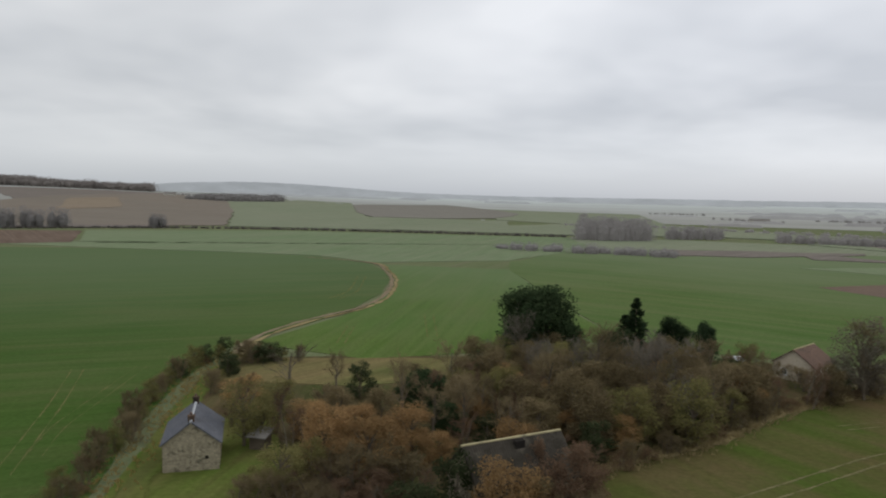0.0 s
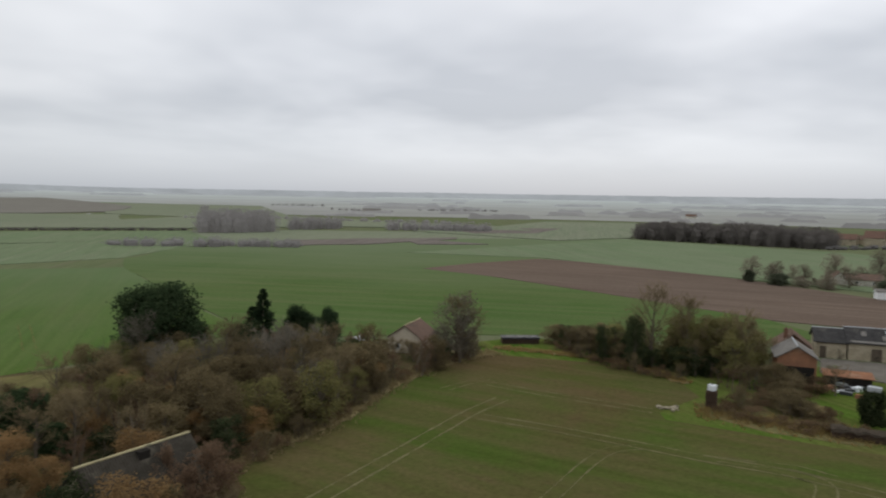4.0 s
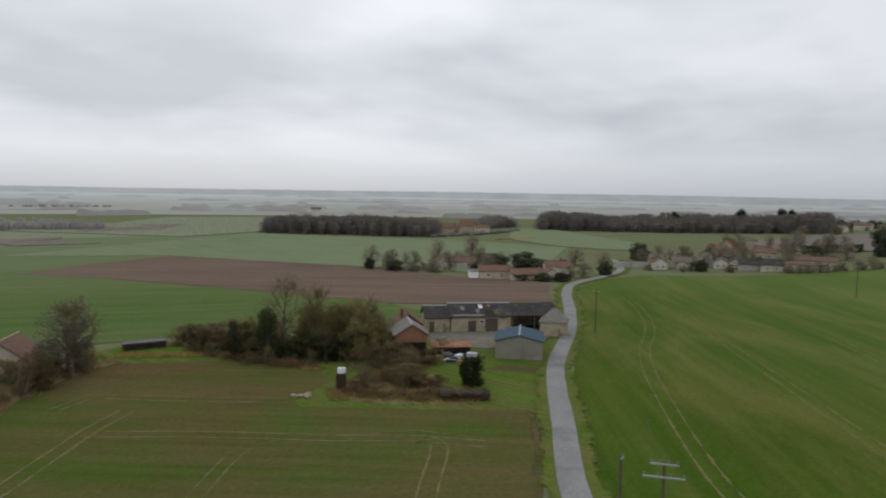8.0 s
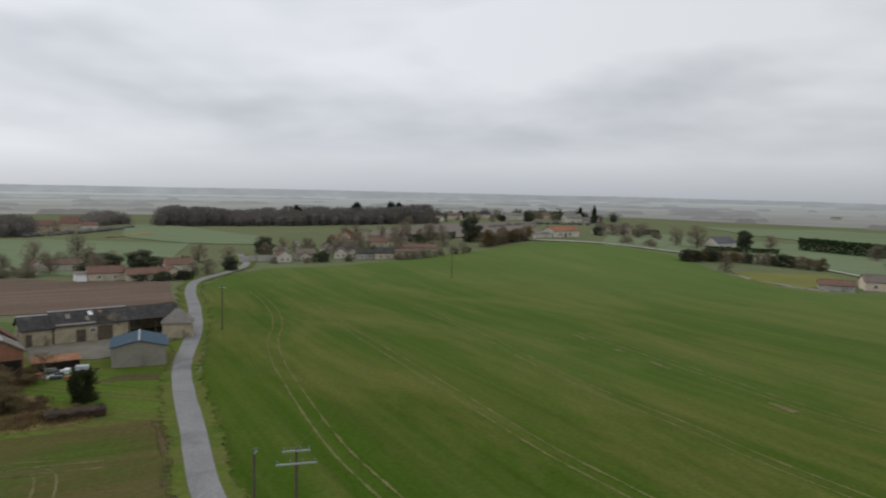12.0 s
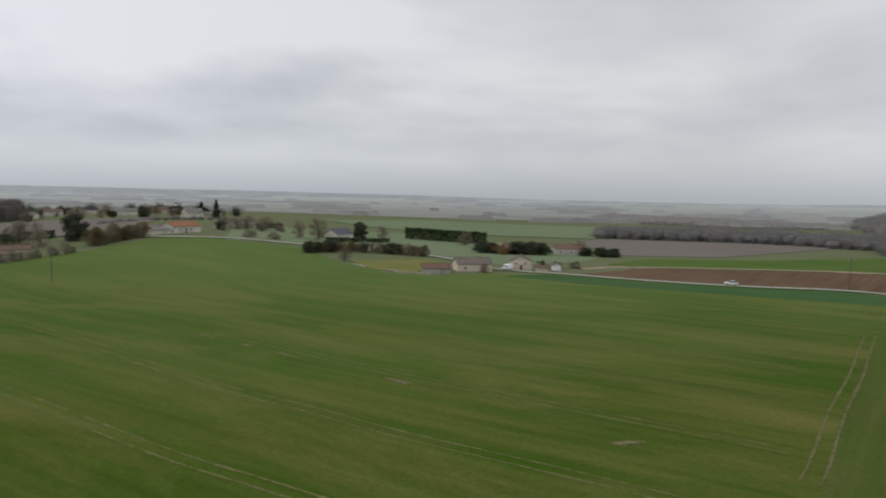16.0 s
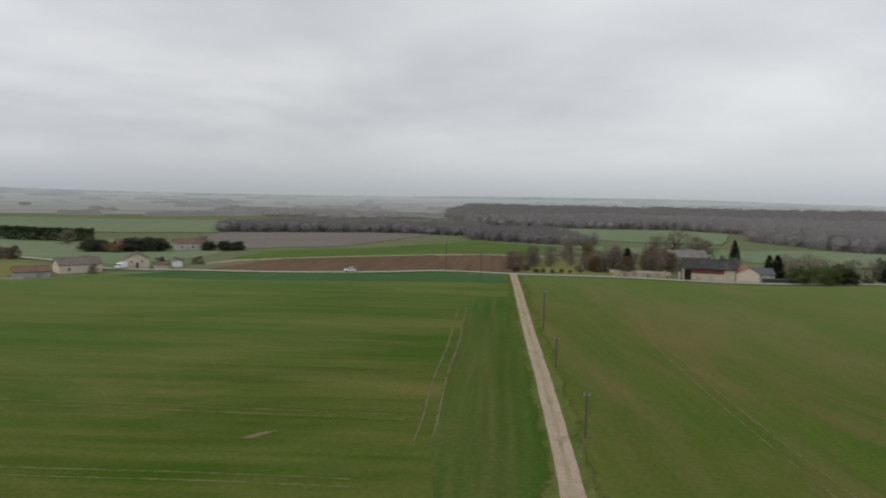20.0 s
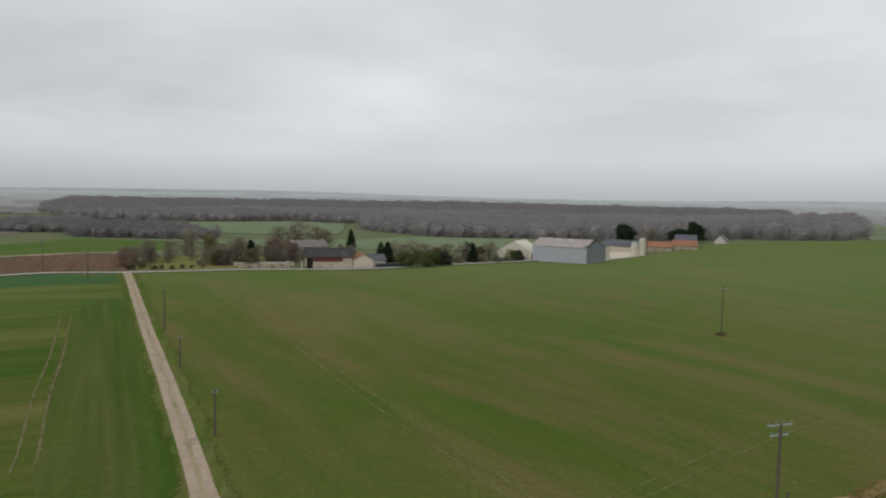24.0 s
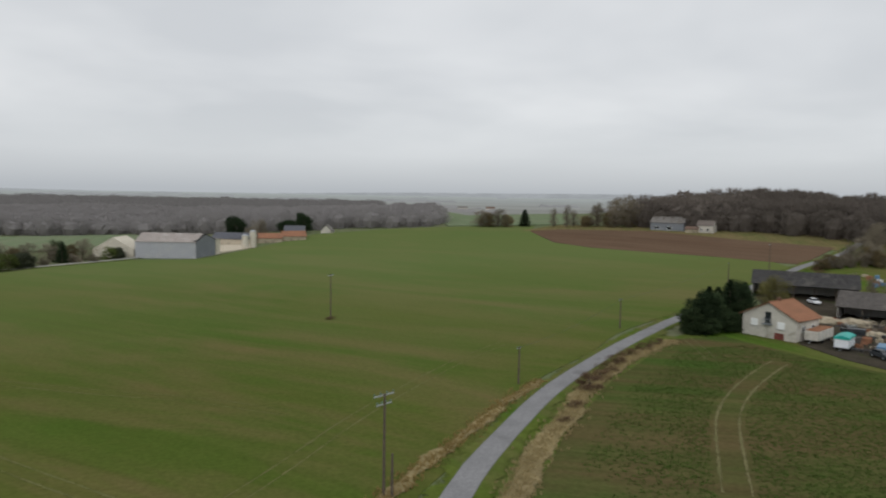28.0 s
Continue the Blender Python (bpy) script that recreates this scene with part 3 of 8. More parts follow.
def sheet(name, label, poly, material, lift=0.05, cell=14.0, rough=0.8, category="field"):
    """A field laid over the ground, cut into cells so that it follows the slopes."""
    bm = bmesh.new()
    f = bm.faces.new([bm.verts.new((x, y, 0)) for x, y in wavy(poly, 7.0, rough, lift * 31)])
    bmesh.ops.triangulate(bm, faces=[f])
    xs, ys = [v.co.x for v in bm.verts], [v.co.y for v in bm.verts]
    for lo, hi, n in ((min(xs), max(xs), (1, 0, 0)), (min(ys), max(ys), (0, 1, 0))):
        v = math.ceil(lo / cell) * cell
        while v < hi:
            geom = bm.verts[:] + bm.edges[:] + bm.faces[:]
            bmesh.ops.bisect_plane(bm, geom=geom, plane_co=(n[0] * v, n[1] * v, 0), plane_no=n)
            v += cell
    rim = [e for e in bm.edges if e.is_boundary]
    for v in bm.verts:
        v.co.z = lifted(v.co.x, v.co.y, lift)
    skirt = bmesh.ops.extrude_edge_only(bm, edges=rim)["geom"]
    low = {v for v in skirt if isinstance(v, bmesh.types.BMVert)}
    side = {f for f in skirt if isinstance(f, bmesh.types.BMFace)}
    for v in low:
        v.co.z = ground_z(v.co.x, v.co.y) - 0.1
    bm.normal_update()
    for f in bm.faces:
        if f in side:
            continue
        if f.normal.z < 0:
            f.normal_flip()
    me = bpy.data.meshes.new(name)
    bm.to_mesh(me)
    bm.free()
    me.materials.append(material)
    return tagged(new(name, me), label, category, kind="structure")


def curve_points(pts, step=3.0):
    """Points every few metres along a smooth line through pts."""
    p = [Vector((x, y, 0)) for x, y in pts]
    p = [2 * p[0] - p[1]] + p + [2 * p[-1] - p[-2]]
    res = []
    for i in range(1, len(p) - 2):
        n = max(2, int((p[i + 1] - p[i]).length / step))
        for k in range(n):
            t = k / n
            a, b, c, d = p[i - 1], p[i], p[i + 1], p[i + 2]
            res.append(0.5 * (2 * b + (c - a) * t + (2 * a - 5 * b + 4 * c - d) * t * t + (3 * b - 3 * c + d - a) * t ** 3))
    res.append(p[-2])
    return res


def ribbon_data(pts, width, lift, offset=0.0, ragged=0.0, crown=0.0, step=3.0, skirt=True):
    c = curve_points(pts, step)
    verts, faces = [], []
    for i, q in enumerate(c):
        d = (c[min(i + 1, len(c) - 1)] - c[max(i - 1, 0)]).normalized()
        s = Vector((-d.y, d.x, 0))
        for k, u in enumerate((-0.5, -0.5, 0.0, 0.5, 0.5)):
            j = 0.0
            if ragged and k != 2:
                j = ragged * noise.noise(Vector((q.x * 0.22, q.y * 0.22, 5.0 if k < 2 else 15.0)))
            v = q + s * (offset + u * (width + 2 * j + (0.3 if k in (0, 4) else 0)))
            z = ground_z(v.x, v.y) - 0.05 if skirt and k in (0, 4) else lifted(v.x, v.y, lift) + (crown if k == 2 else 0)
            verts.append((v.x, v.y, z))
    for i in range(len(c) - 1):
        for k in range(4):
            a = i * 5 + k
            faces.append((a + 1, a, a + 5, a + 6))
    return verts, faces


def ribbon(name, label, pts, width, material, lift=0.10, offset=0.0, ragged=0.0, crown=0.0, category="road", step=3.0):
    v, f = ribbon_data(pts, width, lift, offset, ragged, crown, step, "inner" not in [n.attribute_name for n in material.node_tree.nodes if n.bl_idname == "ShaderNodeAttribute"])
    ob = mesh_object(name, v, f, material)
    me = ob.data
    inner = me.attributes.new("inner", "FLOAT", "POINT")
    inner.data.foreach_set("value", [1.0 if i % 5 == 2 else 0.0 for i in range(len(v))])
    if me.polygons[0].normal.z < 0:
        me.flip_normals()
    return tagged(ob, label, category, kind="structure")


def wheel_tracks(pts, gauge=1.9, width=0.5, material="soil_line", lift=0.075):
    """The two ruts that a tractor leaves in a crop."""
    for s in (-0.5, 0.5):
        ribbon("wheel_track", "pale bare wheel rut pressed into the crop", pts, width, M[material], lift, s * gauge, 0.16, category="wheel track", step=2.0)


# ---- the ground: one sheet to the horizon ----
def build_ground():
    rings = [3.0]
    while rings[-1] < 4900:
        rings.append(rings[-1] * 1.035 + 0.2)
    rings[-1] = 4900.0
    n = 240
    verts, faces = [(0, 0, 0)], []
    for r in rings:
        for k in range(n):
            a = 2 * math.pi * k / n
            x, y = r * math.sin(a), r * math.cos(a)
            verts.append((x, y, ground_z(x, y)))
    for k in range(n):
        faces.append((0, 1 + (k + 1) % n, 1 + k))
    for i in range(len(rings) - 1):
        for k in range(n):
            a, b = 1 + i * n + k, 1 + i * n + (k + 1) % n
            faces.append((a, b, b + n, a + n))
    ob = mesh_object("ground", verts, faces, M["meadow"], True)
    return tagged(ob, "dull winter grassland rolling away to the horizon", "ground", kind="structure")


build_ground()

# ---- fields ----
sheet("field_west", "dense dark-green young wheat beside a dirt path", [(-31, 56), (-35, 78), (-38, 98), (-39, 122), (-37, 133), (-28, 153), (-21, 174), (-17, 200), (-17, 231), (-21, 260), (-30, 287), (-57, 318), (-100, 328), (-158, 338), (-260, 330), (-330, 200), (-200, 40)], M["field_west"])
# far_green: this crop's pallor is painted haze
sheet("field_west_far", "green crop up to a far hedge, haze in its colour", [(-400, 390), (-221, 353), (-190, 370), (-243, 482), (-118, 521), (88, 500), (85, 398), (29, 310), (-28, 291), (-57, 320), (-100, 330), (-158, 340)], M["far_green"], 0.08)
sheet("field_west_plough", "small brown ploughed strip along a hedge", [(-224, 352), (-195, 372), (-242, 475), (-300, 463), (-330, 400)], M["plough"], 0.12)
sheet("field_middle", "bright green young crop behind the copse", [(-35, 130), (-27, 151), (-19, 172), (-14, 200), (-15, 235), (-19, 260), (-23, 282), (26, 272), (32, 180), (36, 140), (8, 126), (-13, 119)], M["field_mid"])
sheet("field_north", "wide dark green winter crop", [(26, 270), (30, 310), (106, 330), (150, 332), (151, 295), (126, 234), (135, 197), (143, 141), (147, 104), (140, 84), (110, 92), (95, 108), (72, 120), (45, 130), (36, 142), (33, 180)], M["field_north"], 0.07)
sheet("field_north_far", "green crop beyond the dark winter crop", [(30, 300), (60, 365), (150, 400), (300, 360), (345, 345), (270, 325), (200, 250), (124, 228)], M["field_north"], 0.03)
# the meadow's paleness is haze put into far_meadow's colour
sheet("pale_meadow", "meadow before the thickets, paled by painted haze", [(85, 398), (88, 500), (160, 495), (290, 435), (345, 345), (300, 360), (150, 400), (60, 365)], M["far_meadow"], 0.06)
sheet("field_plough", "broad brown ploughed field", [(124, 232), (153, 242), (192, 249), (211, 209), (212, 156), (208, 114), (212, 86), (174, 70), (163, 77), (147, 103), (143, 142), (135, 198)], M["plough"], 0.13)
sheet("field_far_green", "green crop between the plough and the far woods", [(151, 297), (264, 326), (335, 343), (375, 217), (360, 136), (275, 112), (222, 118), (214, 160), (196, 253)], M["far_green"], 0.15)
sheet("field_home", "thin green crop on brown soil beside the lane", [(-8, 40), (3, 60), (10, 66), (18, 72), (30, 79), (41, 89), (57, 99), (69, 102), (82, 88), (85, 76), (80, 67), (70, 64.5), (68.5, 62), (75, 51), (84, 35.5), (72, 29.5), (59, 23.8), (30, 10.5)], M["field_home"])
sheet("field_east", "long green wheat field with pale drill stripes", [(20, -3), (62, 19.5), (86, 29.8), (97, 35), (113, 41.3), (139, 48.7), (174, 61.5), (206, 73.5), (230, 74.8), (250, 66), (257, 40), (265, 22), (281, -9), (306, -34), (307, -56), (287, -91), (254, -92), (224, -100), (213, -112), (214, -136), (202, -158), (173, -176), (149, -197), (132, -217), (109, -222), (91, -193), (61.5, -136), (43, -100.5), (22.5, -60.5), (3, -22)], M["field_east"])
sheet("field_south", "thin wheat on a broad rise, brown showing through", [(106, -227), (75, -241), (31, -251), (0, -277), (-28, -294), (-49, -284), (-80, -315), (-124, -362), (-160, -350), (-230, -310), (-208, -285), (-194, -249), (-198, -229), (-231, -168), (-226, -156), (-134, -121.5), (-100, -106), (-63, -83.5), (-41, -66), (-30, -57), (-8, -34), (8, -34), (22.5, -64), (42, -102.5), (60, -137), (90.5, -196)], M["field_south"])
sheet("field_bank", "weedy green slope above the lane", [(-29, -38), (-38.5, -52), (-51.5, -63), (-74, -79.5), (-106, -97.5), (-118, -95), (-117, -74), (-118, -62), (-100, -40), (-60, -20)], M["field_bank"])
sheet("field_hill_plough", "brown ploughed field on the rise", [(-209, -286), (-226, -284), (-254, -251), (-262, -208), (-274, -170), (-233, -157), (-221, -187), (-198, -229), (-195, -249)], M["plough_hill"], 0.12)
sheet("wood_edge", "tawny rough grass along the foot of the wood", [(-205, -290), (-243, -305), (-266, -265), (-290, -220), (-302, -190), (-296, -150), (-270, -165), (-262, -208), (-254, -251), (-226, -284)], M["orchard"], 0.05, category="grass")
sheet("field_road_plough", "brown ploughed strip beside the upper road", [(202, -166), (209, -208), (166, -278), (139, -295), (116, -250), (112, -233), (134, -223), (150, -206), (173, -183)], M["plough_hill"], 0.12)
sheet("field_strip", "bright green strip behind the plough", [(242, -240), (228, -206), (211, -212), (168, -280), (132, -308), (147, -358), (206, -373), (220, -285)], M["field_mid"], 0.14)
# plough_far: soil colour with haze painted in
sheet("field_far_plough", "brown ploughed field below the woods, paled by painted haze", [(369, -326), (267, -449), (248, -350), (237, -284), (260, -244), (345, -279)], M["plough_far"], 0.16)
sheet("crop_strip", "dense blue-green strip of wheat along the road", [(204, -156), (173, -174.5), (149, -195.5), (132, -215.5), (110, -220), (100, -203), (122, -190), (150, -170), (178, -150), (206, -137)], M["field_dense"], 0.10)
sheet("hamlet_green", "green meadows round the upper hamlet", [(302, -62), (420, -92), (420, -200), (340, -238), (262, -236), (240, -200), (236, -160), (290, -140), (300, -100)], M["far_green"], 0.02, category="field")
sheet("garden_lawn", "mown yellowish lawn in front of a hedge", [(253, -98), (259, -136), (236, -136), (220, -115), (230, -99)], M["lawn"], 0.12, category="lawn")
sheet("farm_green", "yellowish grassy mound between the road and the gated farm", [(113, -235), (116, -246), (123, -267), (116, -293), (98, -299), (82, -288), (66, -258), (77, -247), (96, -241)], M["lawn"], 0.05, category="grass")
sheet("orchard_grass", "dry yellow grass behind the copse", [(-34, 104), (-30, 118), (-8, 120), (8, 121), (4, 108), (-12, 101)], M["orchard"], 0.10, category="grass")
sheet("farm_grass", "rough bright grass round the farm sheds", [(79, 33), (72, 52), (66, 60), (70, 67), (78, 69), (80, 76), (64, 101), (72, 112), (84, 112), (92, 96), (100, 74), (121, 68), (132, 55), (132, 50), (110, 41.5), (97, 35)], M["rough_grass"], 0.035, category="grass")
sheet("field_headland", "greener headland of wheat beside the gravel track", [(33, -53), (42, -66), (60, -101), (80, -142), (92, -170), (83, -177), (61.5, -135.5), (43, -100.5), (23, -62), (21, -54)], M["field_headland"], 0.09)
sheet("copse_floor", "leaf litter and rough grass under the copse", [(-29, 58), (-33, 84), (-36, 104), (-34, 119), (8, 123), (30, 126), (56, 122), (72, 106), (58, 102), (40, 91), (30, 81), (18, 73.5), (10, 67.5), (2, 60.5), (-9, 41), (-26, 44)], M["litter"], 0.035, category="grass")
sheet("house_grass", "rough green grass round the stone house", [(-30, 56), (-32, 74), (-30, 86), (-20, 86), (-16, 72), (-15, 60), (-24, 50)], M["rough_grass"], 0.06, category="grass")
sheet("cottage_grass", "rough green grass below the lane cottage", [(-108, -99), (-128, -105), (-136, -86), (-126, -78), (-136, -60), (-140, -40), (-116, -36), (-108, -60)], M["rough_grass"], 0.035, category="grass")
sheet("trodden_patch", "bare trodden patch beside the blue-roofed shed", [(99, 52), (104.5, 50), (106, 44.5), (102, 43.5)], M["litter"], 0.06, category="bare patch")
sheet("lane_bank", "green grass between the lane and the straw bank", [(-8, -30), (-33, -54), (-49, -68), (-64, -79.6), (-86, -92.5), (-106, -102), (-110, -98), (-74, -77), (-50, -59), (-36, -45), (-14, -24)], M["verge"], 0.03, category="grass")
sheet("shed_grass", "rough grass behind the machinery sheds", [(-176, -133), (-226, -150), (-264, -156), (-275, -120), (-215, -70), (-180, -55), (-196, -100)], M["rough_grass"], 0.03, category="grass")
sheet("bracken_floor", "dead bracken and straw round the wood stacks", [(77, 65), (84, 62), (91, 62), (92, 56), (87, 50), (86, 43.5), (81, 44.5), (76, 52), (74, 60)], M["orchard"], 0.06, category="grass")
sheet("farm_yard", "grey gravel farmyard in front of the barn", [(110, 68), (120, 74), (133, 58), (136, 53), (124, 52), (113, 58)], M["yard"], 0.14, category="yard")
sheet("barn_yard", "muddy yard between the cottage and the sheds", [(-125.5, -83.5), (-142, -99), (-158, -114), (-174, -131), (-192, -124), (-200, -100), (-172, -70), (-134, -52), (-119, -54), (-121, -72)], M["mud"], 0.14, category="yard")
sheet("silo_yard", "pale concrete yard beside the hangar", [(-60, -303), (-80, -318), (-86, -340), (-68, -345), (-40, -330)], M["render_cream"], 0.2, category="yard")

# ---- lanes and tracks ----
LANE = [(-330, -185), (-264, -161), (-226, -153), (-178, -137), (-125, -113.5), (-102.5, -102.5), (-85.8, -93.5), (-64.5, -80.6), (-49, -69.0), (-33, -55.2), (-16, -36), (4, -13), (30, 5), (61.5, 21.7), (83.2, 31.5), (95.2, 37), (112, 43.7), (137, 51), (164, 61), (192, 72.5), (214.5, 78.8), (240, 77), (262, 78), (300, 92)]
ribbon("verge", "bright grass verges of the lane", LANE, 7.4, M["verge_strip"], 0.14, ragged=1.5, category="verge", step=1.2)
ribbon("road", "narrow worn grey asphalt lane", LANE, 2.85, M["asphalt"], 0.20, ragged=0.12, crown=0.04)
TRACK = [(2, -20), (12, -40), (22.5, -61.4), (33.3, -82.5), (44, -103), (62, -137), (92, -194.5), (109.5, -227.5)]
ribbon("track_verge", "grass verges of the farm track", TRACK, 6.2, M["verge_strip"], 0.13, ragged=1.3, category="verge")
ribbon("track", "pale gravel farm track", TRACK, 2.35, M["track"], 0.18, offset=0.28, ragged=0.1)
ribbon("track_centre", "worn middle strip of the farm track", TRACK, 0.7, M["track_mid"], 0.21, offset=0.28, ragged=0.35)
UPPER = [(350, -5), (325, -22), (312, -35), (308, -67), (298, -93), (295, -115), (284, -138), (262, -147), (240, -147.5), (226, -147), (213, -154.5), (206, -161), (174, -180.5), (152, -199.5), (134, -220), (108, -228.5), (75, -243.5), (36, -254), (0, -280), (-28, -299), (-40, -312)]
ribbon("upper_verge", "rough grass along the upper road", UPPER, 7.0, M["verge_strip"], 0.16, ragged=1.0, category="verge")
ribbon("upper_road", "pale narrow road along the plateau", UPPER, 2.8, M["pale_road"], 0.22, ragged=0.15)
ribbon("back_road", "pale road behind the ploughed strip", [(216, -180), (213, -210), (168, -281), (130, -306)], 2.6, M["track"], 0.24, category="road")
DIRT = [(-35, 112), (-36, 132), (-33, 146), (-28, 158), (-20, 174), (-16, 194), (-16, 226), (-20, 256), (-29, 289), (-60, 310)]
ribbon("dirt_path", "winding bare dirt path through the fields", DIRT, 1.6, M["path_dirt"], 0.14, ragged=1.0, category="path")
ribbon("path_verge", "grass strip along the dirt path", [(x + 1.5, y - 0.6) for x, y in DIRT], 1.3, M["straw_strip"], 0.11, ragged=1.2, category="verge")
ribbon("green_lane", "grassy lane with two worn ruts", [(-26, 50), (-29.5, 70), (-33, 90), (-35, 112)], 3.2, M["verge_strip"], 0.12, ragged=0.8, category="path")
ribbon("bank_strip", "straw-coloured bank of dead grass", [(-33, -48), (-37, -51.9), (-46, -60.4), (-54.6, -66.8), (-64.3, -74.8), (-73, -81), (-89, -90), (-105, -96.2)], 3.0, M["straw_strip"], 0.22, ragged=1.3, category="bank")
ribbon("ditch_strip", "dry tawny grass along the field edge", [(-20, -51), (-26.7, -57.3), (-31.5, -61.2), (-38.1, -66), (-44.9, -71), (-53.1, -77), (-64, -84)], 2.4, M["ditch_strip"], 0.18, ragged=1.4, category="bank")
ribbon("field_rim", "reddish bare soil at the edge of the crop", [(83.8, 36), (73.6, 30.9), (61.3, 25.3), (47, 18.2)], 1.0, M["litter_strip"], 0.12, ragged=0.6, category="bare soil", step=1.2)
ribbon("field_edge", "dry grass strip at the field edge", [(12, 67.5), (20, 74), (31, 80), (42, 90), (58, 100), (70, 103)], 3.2, M["straw_strip"], 0.12, ragged=1.2, category="verge")

# tractor lines in the thin crop beside the lane
for pts in ([(20.6, 59.2), (28, 63.6), (36.1, 68.4), (47, 74.9), (54.8, 78.6)], [(57.6, 86), (61.2, 79), (65.5, 71.8), (69.6, 65)], [(48, 73.3), (53.3, 65.4), (58.2, 57), (61.9, 50.1), (66.1, 43.7), (69.5, 35.3)], [(44, 28), (54.1, 33.5), (60.3, 36.4), (65, 38.6), (67, 40.6), (66.3, 44)]):
    wheel_tracks(pts, width=0.48)
for pts in ([(38, 48.6), (42.6, 51.2), (49.8, 55.1), (54.6, 56.9), (58.1, 56.1)], [(50, 86.2), (54.6, 87.6), (59, 88.6)], [(62.8, 49.6), (65.4, 46.6), (68.2, 44), (69.2, 40.4)]):
    wheel_tracks(pts, width=0.24, gauge=1.5)
# tramlines across the long wheat field, all along the drilling
for pts in ([(196, 56.6), (178, 48), (160, 40.9), (145, 36.6), (130.4, 33.8), (113.4, 28.4), (98, 22.2), (85, 16.7), (74, 11.6), (63.8, 5.8), (52, -1)], [(176, 36.5), (158.8, 28.4), (135.2, 17.4), (114.3, 7.2), (91.4, -3.6), (76.2, -11), (66, -17), (50, -26)], [(165, 5), (140.6, -5.5), (118, -13.8), (101, -21), (86, -28.9), (73.6, -34.6), (55.2, -45.2), (42, -52.2)], [(145.2, -26.6), (129, -33.8), (112, -40.6), (96.2, -47.2), (84.7, -53.6), (72.8, -59.6), (48.9, -72)]):
    wheel_tracks(pts, material="soil_dark", width=0.62)
for pts in ([(120.8, -63.4), (103.4, -71.3), (87, -77.6), (75.1, -84.4), (60.8, -91.9)], [(178.4, -64.6), (146.8, -77), (118.2, -88.6), (96.2, -99.7), (75.1, -111.2)]):
    wheel_tracks(pts, width=0.34, gauge=1.7, material="soil_dark")
wheel_tracks([(85.3, -149), (76, -131), (66.5, -113), (55.2, -90), (45.5, -71.8), (42.5, -65.6)], 1.9, 0.6, lift=0.115)
wheel_tracks([(110.4, -190.8), (104, -181), (98.4, -171.6)], 1.9, 0.5, material="soil_dark", lift=0.14)
wheel_tracks([(52, -168), (37, -140.6), (20.6, -109.6), (10, -90.6), (2.4, -77.8), (-3.5, -67.9), (-9, -57)], material="soil_dark")
wheel_tracks([(-13.7, -62.7), (-20.9, -69), (-30.2, -77.7), (-41.2, -86.8), (-58.9, -99.7), (-75.6, -109.6)], material="soil_dark", width=0.4)
wheel_tracks([(22, -128), (7.4, -116.5), (-5.1, -105.3), (-16.5, -95.7), (-25.6, -85.3)], material="soil_dark", width=0.3)
BANK_RUT = [(-108, -75.5), (-103.5, -74), (-90.4, -68.3), (-79.8, -62.5), (-71, -56), (-56.2, -42.9)]
wheel_tracks(BANK_RUT, 2.7, 0.62)
wheel_tracks([(-99, -82), (-105, -90), (-109.5, -97)], 1.8, 0.3)
wheel_tracks([(-42.5, 67), (-45.9, 78), (-50.6, 92.7), (-56.2, 108.4)], 1.7, 0.28, material="soil_dark")
wheel_tracks([(-42.2, 72.1), (-44.6, 81), (-45.4, 89), (-46.2, 98), (-47.4, 110.9)], 1.6, 0.2, material="soil_dark")
wheel_tracks([(-28.7, 187.2), (-25.6, 204.5), (-27.2, 240.3)], 2.6, 0.6, material="soil_dark")
wheel_tracks([(-18.7, 131), (-19, 149)], 1.5, 0.5, material="soil_dark")
wheel_tracks([(-2.8, 165), (-1.6, 139)], 2.0, 0.4, material="soil_dark")
for x, y, l, a in ((94.7, -44.6, 4.6, 20), (117.5, -34.6, 5.0, 23), (140, -25.2, 4.6, 23), (128, -30.4, 3.0, 23), (59.1, -57.1, 4.2, 70)):
    ca, sa = math.cos(radians(a)), math.sin(radians(a))
    ribbon("bare_patch", "small bare patch in the crop", [(x - l / 2 * ca, y - l / 2 * sa), (x, y), (x + l / 2 * ca, y + l / 2 * sa)], 2.0, M["soil_line"], 0.11, ragged=0.6, category="bare patch", step=1.0)


# ---- buildings ----
def placed(name, label, category, p1, p2, group=""):
    """A thing whose front runs from p1 to p2; its local x runs along the front, y away from the hovering eye."""
    (ax, ay), (bx, by) = p1, p2
    a = math.atan2(by - ay, bx - ax)
    nx, ny = -math.sin(a), math.cos(a)
    if nx * (ax + bx) + ny * (ay + by) < 0:
        return placed(name, label, category, p2, p1, group)
    z = min(ground_z(ax, ay), ground_z(bx, by))
    ob = thing(name, label, category, ax, ay, z, math.degrees(a), group)
    return ob, math.hypot(bx - ax, by - ay)


def roof_slab(bm, u0, u1, a, b, thick):
    """A roof plane from a (y, z) up to b (y, z), between u0 and u1."""
    (ya, za), (yb, zb) = a, b
    n = Vector((0, -(zb - za), yb - ya)).normalized() * thick
    if n.z < 0:
        n = -n
    vs = [bm.verts.new(p) for p in ((u0, ya, za), (u1, ya, za), (u1, yb, zb), (u0, yb, zb))]
    ws = [bm.verts.new(Vector(v.co) + n) for v in vs]
    bm.faces.new(vs[::-1])
    bm.faces.new(ws)
    for i in range(4):
        j = (i + 1) % 4
        bm.faces.new((vs[i], vs[j], ws[j], ws[i]))


